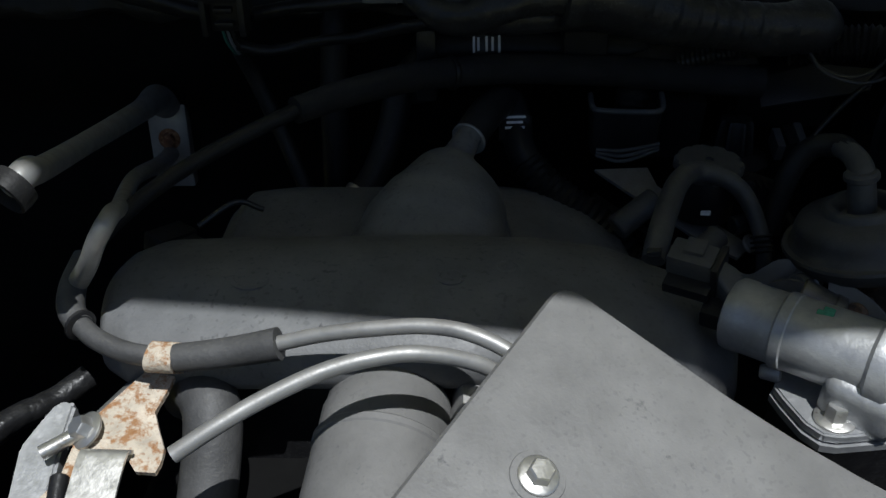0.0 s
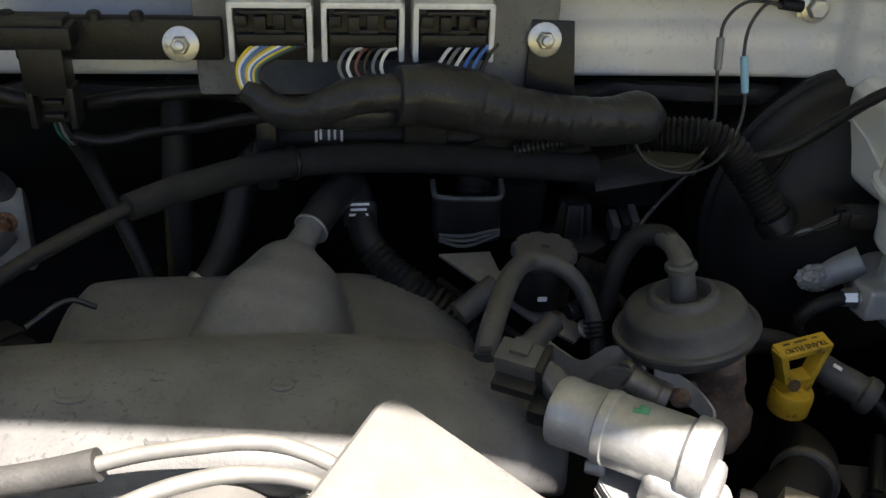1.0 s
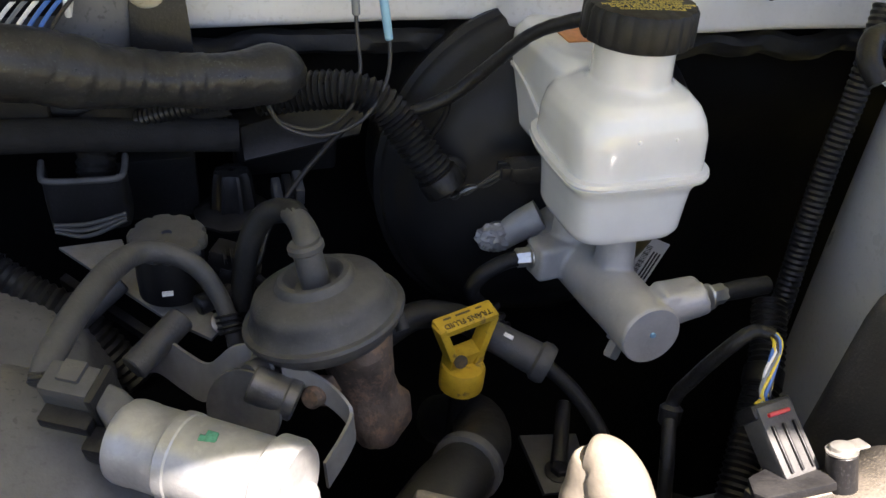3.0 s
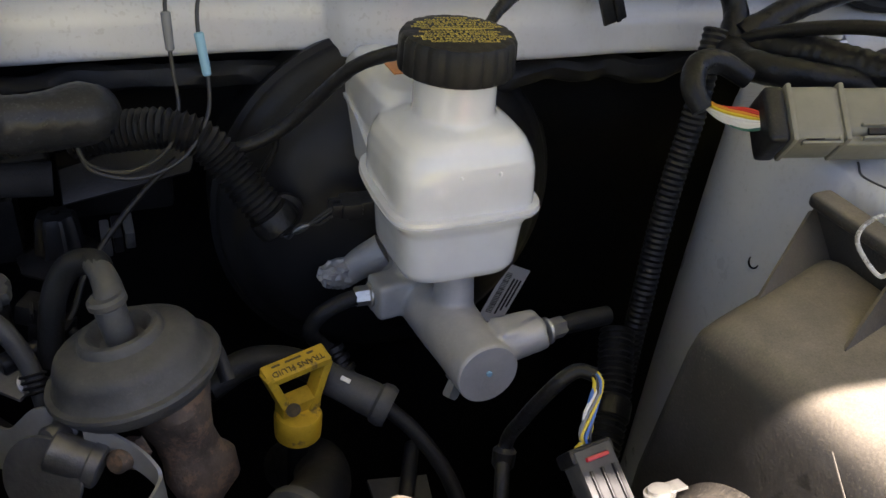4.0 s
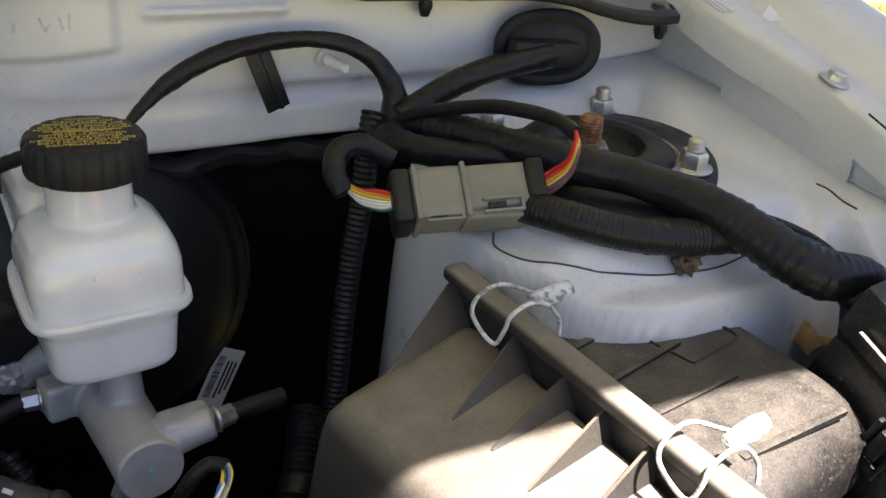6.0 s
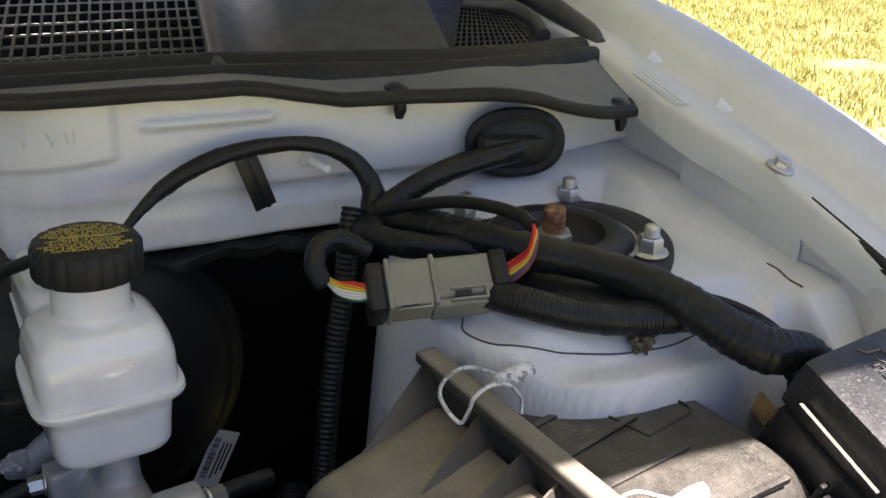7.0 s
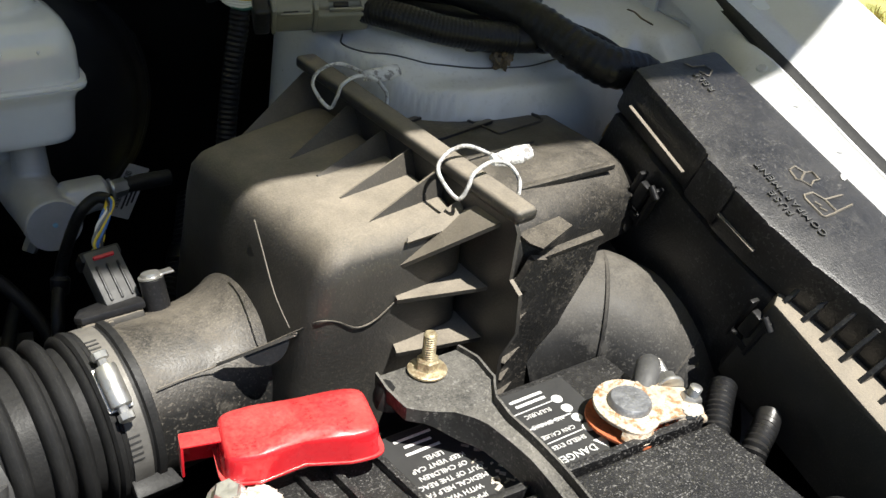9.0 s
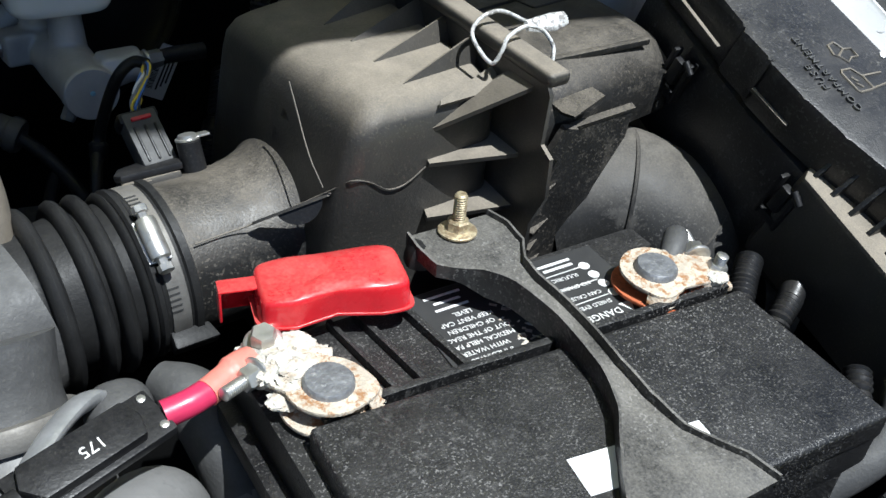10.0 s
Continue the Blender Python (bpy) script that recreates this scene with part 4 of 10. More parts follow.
def throttle_cable():
    t = thing("throttle_cable", (-0.02, 0.45, 1.14), "throttle cable with long dark foam sleeve and grey outer", "cable")
    bm = mesh()
    tube(bm, [vec(-0.075, 0.540, 1.203), vec(-0.046, 0.566, 1.2035), vec(-0.01, 0.594, 1.202), vec(0.016, 0.612, 1.1985), vec(0.06, 0.625, 1.196), vec(0.12, 0.630, 1.192), vec(0.17, 0.632, 1.187), vec(0.222, 0.631, 1.183)], [0.0080, 0.0088, 0.0092, 0.0098, 0.0102, 0.0102, 0.0102, 0.0102], 18, 6)
    part("foam_sleeve", bm, FOAM, t)
    bm = mesh()
    lathe(bm, [(0.0108, 0), (0.0112, 0.001), (0.0112, 0.0025), (0.0108, 0.0035)], (0.013, 0.610, 1.1987), (0.85, 0.52, -0.1), 20)
    part("tie", bm, BLACK, t)
    bm = mesh()
    tube(bm, [vec(-0.075, 0.540, 1.203), vec(-0.098, 0.518, 1.199), vec(-0.122, 0.496, 1.193), vec(-0.143, 0.472, 1.186), vec(-0.159, 0.446, 1.178), vec(-0.166, 0.428, 1.170)], 0.0045, 12, 6)
    part("outer", bm, RUBBER, t)
    bm = mesh()
    tube(bm, [vec(-0.1665, 0.430, 1.172), vec(-0.1675, 0.414, 1.166), vec(-0.1645, 0.400, 1.162), vec(-0.1575, 0.390, 1.159)], [0.0056, 0.0066, 0.0067, 0.0062], 16, 6)
    part("boot", bm, RUBBER_GREY, t, "grey rubber boot")
    bm = mesh()
    tube(bm, [vec(-0.1590, 0.392, 1.159), vec(-0.147, 0.382, 1.157), vec(-0.131, 0.375, 1.155), vec(-0.112, 0.3715, 1.1545)], 0.0050, 14, 6)
    part("outer", bm, RUBBER_GREY, t)
    bm = mesh()
    lathe(bm, [(0.0070, 0), (0.0078, 0.0006), (0.0078, 0.0022), (0.0070, 0.0028)], (-0.1585, 0.3915, 1.1590), (0.75, -0.62, -0.1), 18)
    part("collar", bm, BLACK, t)
    bm = mesh()
    tube(bm, [vec(-0.108, 0.3715, 1.1545), vec(-0.092, 0.3715, 1.1565), vec(-0.076, 0.3715, 1.1592), vec(-0.060, 0.3712, 1.1630)], [0.0066, 0.0069, 0.0072, 0.0076], 18, 5)
    part("ferrule", bm, RUBBER_GREY, t, "grey rubber cable end sleeve")
    bm = mesh()
    tube(bm, [vec(-0.0605, 0.3712, 1.1630), vec(-0.040, 0.370, 1.1690), vec(-0.018, 0.368, 1.1735), vec(0.006, 0.366, 1.1765), vec(0.026, 0.361, 1.1760), vec(0.046, 0.354, 1.168), vec(0.060, 0.347, 1.150)], 0.0036, 12, 6)
    part("inner_cable", bm, GREY_STEEL, t, "grey coated inner cable")
    c = thing("cruise_cable", (-0.03, 0.33, 1.15), "grey coated cable arching over the throttle duct", "cable")
    bm = mesh()
    tube(bm, [vec(-0.0925, 0.309, 1.1555), vec(-0.077, 0.317, 1.1625), vec(-0.060, 0.326, 1.1685), vec(-0.038, 0.335, 1.1750), vec(-0.018, 0.341, 1.178), vec(0.004, 0.345, 1.178), vec(0.030, 0.350, 1.168), vec(0.05, 0.352, 1.150)], 0.0037, 12, 6)
    part("cable", bm, GREY_STEEL, c)


throttle_cable()

# flat grey shield over the throttle, folded edges
bm = mesh()
pa, pl, pr = vec(0.066, 0.384, 1.188), vec(-0.069, -0.107, -0.021), vec(0.090, -0.043, -0.038)
pn = pr.cross(pl).normalized()
pn = pn if pn.z > 0 else -pn
corners = [pa, pa + pl * 1.55, pa + pl * 1.55 + pr * 2.0, pa + pr * 2.15]
mid = sum(corners, Vector()) / 4
rows = []
for k, drop in ((1.0, 0.016), (1.005, 0.0032), (0.992, 0.0008), (0.955, 0.0), (0.6, 0.0)):
    ring = []
    for i in range(4):
        a, b, z = corners[i], corners[(i + 1) % 4], corners[i - 1]
        for s in range(6):
            q = a + (z - a).normalized() * 0.010 * (1 - s / 5) ** 2 + (b - a).normalized() * 0.010 * (s / 5) ** 2
            ring.append(mid + (q - mid) * k - pn * drop)
        for s in range(1, 6):
            bow = (a - b).cross(pn).normalized() * (0.0075 * math.sin(math.pi * s / 6) if i == 3 else 0.0)
            ring.append(mid + (a.lerp(b, 0.1 + 0.8 * s / 6) + bow - mid) * k - pn * drop)
    rows.append(ring)
loft(bm, rows)
shield = thing("throttle_shield", tuple(mid - vec(0, 0, 0.02)), "scuffed flat grey plastic throttle shield with a bolt", "engine shield")
part("panel", bm, SHIELD, shield, angle=30)
bm = mesh()
bolt_at = vec(0.0499, 0.2939, 1.1598)
hexnut(bm, bolt_at + pn * 0.0004, pn, 0.0052, 0.0050, 0.0082)
part("bolt", bm, STEEL, shield, "bright flanged hex bolt")
bm = mesh()
lathe(bm, [(0.0112, 0), (0.0109, 0.0006), (0.0095, 0.0006)], bolt_at, pn, 24)
part("recess_ring", bm, SHIELD, shield)


def throttle_duct():
    t = thing("throttle_duct", (-0.03, 0.3, 1.02), "grey plastic throttle inlet duct under two cables", "air duct")
    bm = mesh()
    a, b = vec(-0.013, 0.392, 1.116), vec(-0.030, 0.235, 1.070)
    d = (b - a).length
    lathe(bm, [(0.027, 0), (0.0300, 0.004), (0.0305, 0.014), (0.0315, 0.016), (0.0315, 0.03), (0.0322, 0.034), (0.0325, 0.10), (0.033, d)], a, b - a, 40)
    part("pipe", bm, SHIELD, t)
    bm = mesh()
    lathe(bm, [(0.0322, 0.030), (0.0330, 0.031), (0.0330, 0.034), (0.0322, 0.035)], a, b - a, 40)
    part("seam_ring", bm, SHIELD, t)
    bm = mesh()
    box(bm, (0.030, 0.384, 1.105), (0.032, 0.030, 0.05), basis((0.3, -0.3, 1)), 0.004)
    part("throttle_body", bm, GREY_STEEL, t, "stained metal throttle body")
    return t


throttle_duct()


def cable_bracket():
    t = thing("cable_bracket", (-0.14, 0.34, 1.06), "rusty flaking steel cable bracket with bolt", "bracket")
    bm = mesh()
    slab(bm, [(-0.1269, 0.3824, 1.1388), (-0.1135, 0.3795, 1.1372), (-0.1155, 0.372, 1.1345), (-0.1188, 0.3615, 1.1311), (-0.1150, 0.3530, 1.1280), (-0.1108, 0.3444, 1.1247), (-0.1110, 0.3375, 1.1225), (-0.1126, 0.3334, 1.121), (-0.1213, 0.3338, 1.1215), (-0.1265, 0.3399, 1.1239), (-0.1402, 0.3214, 1.1182), (-0.1592, 0.3207, 1.1188), (-0.1531, 0.3287, 1.1214), (-0.1513, 0.3440, 1.1266), (-0.1447, 0.3590, 1.1315)], (0.0, 0.0010, -0.0028))
    part("plate", bm, RUST_TAN, t)
    bm = mesh()
    slab(bm, [(-0.1500, 0.3560, 1.1290), (-0.1447, 0.3600, 1.1300), (-0.1269, 0.3834, 1.1378), (-0.1330, 0.3900, 1.1320), (-0.1400, 0.3850, 1.1280)], (0.0, 0.0020, -0.0028))
    part("gusset", bm, GREY_STEEL, t, "smooth grey steel gusset")
    bm = mesh()
    path = [vec(-0.1150, 0.3795, 1.1400), vec(-0.1150, 0.3670, 1.1500), vec(-0.1150, 0.3655, 1.1560), vec(-0.1140, 0.3690, 1.1600), vec(-0.1125, 0.3750, 1.1612), vec(-0.1110, 0.3800, 1.1570)]
    sheet(bm, [[q - vec(0.0062, 0, 0), q + vec(0.0062, -0.0002, -0.0008)] for q in spline(path, 5)], 0.0016)
    part("tab", bm, RUST_TAN, t)
    bm = mesh()
    hexnut(bm, (-0.1455, 0.3500, 1.1300), (-0.5, -0.35, 0.8), 0.0052, 0.0060, 0.0088)
    part("bolt", bm, STEEL, t)
    bm = mesh()
    rod(bm, (-0.1500, 0.3480, 1.1300), (-0.1640, 0.3400, 1.1260), 0.0035, seg=12)
    part("pin", bm, STEEL, t)
    bm = mesh()
    path = [vec(-0.1330, 0.3400, 1.1285), vec(-0.1345, 0.3360, 1.1300), vec(-0.1360, 0.3190, 1.1215), vec(-0.1370, 0.3000, 1.1120)]
    sheet(bm, [[q - vec(0.0105, 0, -0.0003), q + vec(0.0105, 0, -0.0003)] for q in spline(path, 5)], 0.0018)
    part("bare_tab", bm, STEEL, t, "bright bare steel tab")
    bm = mesh()
    slab(bm, [(-0.1685, 0.3707, 1.1289), (-0.1630, 0.3725, 1.1290), (-0.1591, 0.3703, 1.1283), (-0.1598, 0.3497, 1.1211), (-0.1590, 0.3342, 1.1157), (-0.1620, 0.3150, 1.1080), (-0.1760, 0.3150, 1.1090), (-0.1787, 0.3489, 1.1218), (-0.1726, 0.3627, 1.1263)], (0.0, 0.003, -0.009))
    bmesh.ops.bevel(bm, geom=list(bm.edges), offset=0.0016, segments=2, affect="EDGES")
    part("lug", bm, ALU, t, "grey cast lug")
    bm = mesh()
    rod(bm, (-0.1520, 0.3290, 1.1235), (-0.1500, 0.3050, 1.1130), 0.0042, 0.0036, 14, 0.0008)
    part("stud", bm, BLACK, t, "small black stud")
    return t


cable_bracket()


def left_wiring():
    t = thing("wire_bundle", (-0.20, 0.36, 1.08), "taped black wire bundle with a yellow band", "wiring")
    bm = mesh()
    taped(bm, [vec(-0.165, 0.40, 1.120), vec(-0.178, 0.385, 1.117), vec(-0.190, 0.372, 1.118), vec(-0.200, 0.357, 1.116), vec(-0.205, 0.335, 1.112), vec(-0.203, 0.30, 1.10)], 0.0060, 12, 3)
    part("loom", bm, TAPE, t)
    bm = mesh()
    lathe(bm, [(0.0066, 0), (0.0072, 0.001), (0.0072, 0.012), (0.0066, 0.013)], (-0.1995, 0.3585, 1.1165), (-0.3, -0.9, -0.15), 14)
    part("band", bm, YELLOW, t, "yellow tape band")
    d = thing("dark_hose", (-0.10, 0.30, 1.05), "curved grey rubber hose below the cables", "hose")
    bm = mesh()
    tube(bm, [vec(-0.116, 0.400, 1.110), vec(-0.103, 0.384, 1.124), vec(-0.096, 0.370, 1.118), vec(-0.097, 0.345, 1.09), vec(-0.100, 0.28, 1.04)], 0.0140, 18, 6)
    part("hose", bm, RUBBER_GREY, d)
    u = thing("connector_block", (-0.145, 0.51, 1.11), "grey plastic wiring connector behind the manifold", "connector")
    for i in range(4):
        bm = mesh()
        box(bm, (-0.155 + 0.008 * i, 0.520 - 0.008 * i, 1.128 - 0.003 * i), (0.016, 0.028, 0.012), basis((0.2, 0.1, 1), (1, -0.6, 0)), 0.0015)
        part("shell", bm, GREY_STEEL if i == 2 else BLACK, u)
    bm = mesh()
    tube(bm, [vec(-0.135, 0.515, 1.14), vec(-0.115, 0.53, 1.148), vec(-0.10, 0.535, 1.140)], 0.0018, 8, 5)
    part("wire", bm, WIRES["black"], u)


left_wiring()


def ac_lines():
    t = thing("expansion_block", (-0.222, 0.745, 1.06), "aluminium pipe block with nut on the bulkhead", "pipe fitting")
    bm = mesh()
    prism(bm, [(-0.016, -0.055), (0.016, -0.055), (0.016, 0.022), (0.008, 0.030), (-0.008, 0.030), (-0.016, 0.022)], (-0.2175, 0.742, 1.110), basis((0, -1, 0.1), (1, 0, 0)), 0.012, 0.002)
    part("block", bm, GREY_STEEL, t)
    bm = mesh()
    prism(bm, [(-0.020, -0.02), (0.020, -0.02), (0.020, 0.022), (-0.020, 0.022)], (-0.2185, 0.752, 1.118), basis((0, -1, 0.1), (1, 0, 0)), 0.003, 0.0008)
    part("backing_plate", bm, ALU, t)
    bm = mesh()
    hexnut(bm, (-0.2175, 0.730, 1.098), (0, -1, 0.1), 0.006, 0.006, 0.009)
    part("nut", bm, RUST, t)
    h = thing("ac_pipe", (-0.20, 0.55, 1.13), "dull aluminium refrigerant pipe with an open black fitting", "pipe", "refrigerant pipes")
    bm = mesh()
    tube(bm, [vec(-0.216, 0.730, 1.128), vec(-0.214, 0.705, 1.143), vec(-0.211, 0.660, 1.152), vec(-0.203, 0.540, 1.182), vec(-0.178, 0.430, 1.220), vec(-0.1560, 0.380, 1.2450), vec(-0.1570, 0.366, 1.2450)], [0.0115, 0.0110, 0.0080, 0.0066, 0.0062, 0.0062, 0.0062], 20, 6)
    part("pipe", bm, GREY_STEEL, h)
    bm = mesh()
    lathe(bm, [(0.0064, 0), (0.0096, 0.001), (0.0100, 0.005), (0.0098, 0.0090), (0.0086, 0.0095), (0.0078, 0.003)], (-0.1560, 0.371, 1.2450), (-0.45, -0.80, -0.35), 28)
    part("fitting", bm, RUBBER, h, "open black rubber fitting")
    g = thing("ac_pipe", (-0.18, 0.55, 1.10), "thin dull aluminium refrigerant pipe dropping behind the throttle cable", "pipe", "refrigerant pipes")
    bm = mesh()
    tube(bm, [vec(-0.218, 0.730, 1.085), vec(-0.214, 0.690, 1.095), vec(-0.193, 0.580, 1.139), vec(-0.156, 0.460, 1.184), vec(-0.1350, 0.400, 1.2130), vec(-0.1395, 0.391, 1.2060), vec(-0.150, 0.398, 1.188), vec(-0.163, 0.412, 1.170)], [0.0066, 0.0064, 0.0052, 0.0046, 0.0044, 0.0044, 0.0046, 0.005], 16, 6)
    part("pipe", bm, GREY_STEEL, g)
    p = thing("duct_panel", (-0.21, 0.80, 0.98), "dark plastic panel with a pale edge", "panel")
    bm = mesh()
    prism(bm, [(-0.09, -0.09), (0.015, -0.10), (0.022, -0.085), (0.010, 0.02), (-0.09, 0.04)], (-0.215, 0.800, 1.10), basis((0, -1, 0.1), (1, 0, 0)), 0.004, 0.001)
    part("sheet", bm, BLACK, p)
    bm = mesh()
    tube(bm, [vec(-0.204, 0.793, 1.122), vec(-0.199, 0.793, 1.07), vec(-0.193, 0.793, 1.02)], 0.0014, 8, 4)
    part("edge", bm, GREY_STEEL, p)
    q = thing("drop_hose", (-0.12, 0.66, 1.05), "thin black hose hanging down the bulkhead", "hose")
    bm = mesh()
    tube(bm, [vec(-0.128, 0.640, 1.205), vec(-0.122, 0.650, 1.180), vec(-0.105, 0.645, 1.135), vec(-0.085, 0.625, 1.090), vec(-0.070, 0.60, 1.05)], 0.0058, 12, 6)
    part("hose", bm, RUBBER, q)


ac_lines()


def idle_valve():
    """The aluminium valve body with its black plug."""
    t = thing("idle_air_valve", (0.19, 0.36, 1.09), "cast aluminium idle air valve on a bolted flange", "valve")
    a, b = vec(0.1505, 0.4080, 1.1545), vec(0.2130, 0.3600, 1.1570)
    ax = (b - a)
    d = ax.length
    bm = mesh()
    lathe(bm, [(0.0150, 0), (0.0172, 0.0010), (0.0178, 0.0030), (0.0178, 0.0085), (0.0174, 0.0095), (0.0174, 0.0240), (0.0178, 0.0250), (0.0181, 0.0300), (0.0181, d * 0.8), (0.0178, d - 0.002), (0.0160, d)], a, ax, 48)
    part("barrel", bm, ALU, t)
    bm = mesh()
    lathe(bm, [(0.0179, 0.0245), (0.0187, 0.0255), (0.0187, 0.0300), (0.0179, 0.0310)], a, ax, 48)
    part("crimp_ring", bm, ALU, t)
    bm = mesh()
    turn = basis((0.0, -0.15, 1), (0.80, -0.60, 0.03))
    box(bm, (0.2020, 0.3640, 1.1420), (0.034, 0.034, 0.026), turn, 0.008, 3)
    lathe(bm, [(0.0180, 0), (0.0205, 0.002), (0.0205, 0.010), (0.0185, 0.013)], b - ax * 0.16, ax, 40)
    part("body", bm, ALU, t)
    bm = mesh()
    rim = [(0.1670, 0.3800), (0.1690, 0.3700), (0.1735, 0.3545), (0.1790, 0.3470), (0.1860, 0.3455), (0.2150, 0.3490), (0.2280, 0.3580), (0.2300, 0.3720), (0.2180, 0.3900), (0.1950, 0.4000), (0.1750, 0.3920)]
    slab(bm, [(x, y, 1.1325) for x, y in rim], (0, 0.0005, -0.0055))
    bmesh.ops.bevel(bm, geom=list(bm.edges), offset=0.0010, segments=2, affect="EDGES")
    part("flange", bm, ALU, t)
    bm = mesh()
    slab(bm, [(0.199 + (x - 0.199) * 1.03, 0.372 + (y - 0.372) * 1.03, 1.1266) for x, y in rim], (0, 0.0005, -0.0040))
    part("gasket", bm, ALU, t, "grey metal gasket")
    bm = mesh()
    slab(bm, [(x, y, 1.1222) for x, y in rim], (0, 0.004, -0.035))
    part("mount_face", bm, BLACK, t, "dark mounting face")
    bm = mesh()
    hexnut(bm, (0.1868, 0.3560, 1.1325), (0.0, -0.05, 1), 0.0052, 0.0075, 0.0092)
    part("bolt", bm, STEEL, t, "bright flanged hex bolt")
    bm = mesh()
    rod(bm, (0.172, 0.386, 1.134), (0.1625, 0.3890, 1.1335), 0.0045, 0.0036, 14, 0.001)
    part("lug", bm, ALU, t)
    bm = mesh()
    mark = vec(0.1820, 0.3790, 1.1738)
    turn = basis((-0.28, -0.38, 0.87), ax)
    for u, v, w, h in ((0, 0, 0.0075, 0.0036), (0.001, 0.0028, 0.005, 0.0028), (-0.001, -0.0026, 0.0045, 0.003)):
        box(bm, mark + turn @ vec(u, v, -0.0006), (w, h, 0.0010), turn, 0.0003, 1)
    part("paint_mark", bm, GREEN, t, "small green inspection mark")
    plug = thing("valve_plug", (0.135, 0.41, 1.13), "dusty black plastic plug on the valve", "connector")
    turn = basis((-0.15, -0.25, 1), (0.86, -0.50, 0))
    bm = mesh()
    box(bm, (0.1330, 0.4220, 1.1745), (0.0225, 0.0150, 0.0130), turn, 0.0020)
    box(bm, (0.1335, 0.4225, 1.1815), (0.0100, 0.0100, 0.0040), turn, 0.0010)
    part("shell", bm, RUBBER_GREY, plug, "dusty black shell")
    bm = mesh()
    box(bm, (0.1315, 0.4170, 1.1655), (0.0225, 0.0160, 0.0060), turn, 0.0010)
    part("skirt", bm, BLACK, plug)
    bm = mesh()
    box(bm, (0.1445, 0.4160, 1.1720), (0.0035, 0.0185, 0.0190), turn, 0.0010)
    part("rim", bm, BLACK, plug)
    bm = mesh()
    rows = [rounded(q, turn @ vec(0, 1, 0), turn @ vec(0, 0, 1), h, w, 5, 20) for q, h, w in ((vec(0.1445, 0.4150, 1.1700), 0.0062, 0.0070), (vec(0.1500, 0.4110, 1.1640), 0.0085, 0.0100), (vec(0.1530, 0.4080, 1.1590), 0.0095, 0.0115))]
    loft(bm, rows)
    part("wedge", bm, RUBBER_GREY, plug, "dusty black tapered neck")
    bm = mesh()
    box(bm, (0.1420, 0.4050, 1.1555), (0.0120, 0.0120, 0.0110), turn, 0.0020)
    part("socket", bm, BLACK, plug)
    for i in range(5):
        bm = mesh()
        p = vec(0.1200, 0.4360, 1.1700) + vec(0.0005, 0.002 * (i % 3 - 1), 0.002 * (i // 3))
        rod(bm, p, p + vec(-0.006, 0.003, -0.002), 0.0012, seg=8)
        part("wire", bm, WIRES["black"], plug)


idle_valve()


def wrapped_hose():
    t = thing("wrapped_hose", (0.155, 0.50, 1.11), "dusty grey taped wire hose looping over the manifold", "hose")
    bm = mesh()
    tube(bm, [vec(0.118, 0.4390, 1.1640), vec(0.122, 0.4500, 1.1700), vec(0.132, 0.480, 1.1710), vec(0.145, 0.515, 1.1680), vec(0.158, 0.537, 1.1640), vec(0.173, 0.540, 1.1610), vec(0.188, 0.535, 1.1530), vec(0.198, 0.528, 1.137), vec(0.203, 0.520, 1.120), vec(0.205, 0.515, 1.10)], [0.0060, 0.0064, 0.0066, 0.0066, 0.0063, 0.0058, 0.0054, 0.0050, 0.0048, 0.0048], 16, 6)
    part("hose", bm, RUBBER_GREY, t)
    bm = mesh()
    for k in range(4):
        lathe(bm, [(0.0062, 0), (0.0070, 0.0008), (0.0062, 0.0016)], (0.2010 + 0.0004 * k, 0.5235 - 0.0012 * k, 1.128 - 0.0028 * k), (0.1, -0.55, -0.8), 14)
    part("end_boot", bm, BLACK, t)


wrapped_hose()


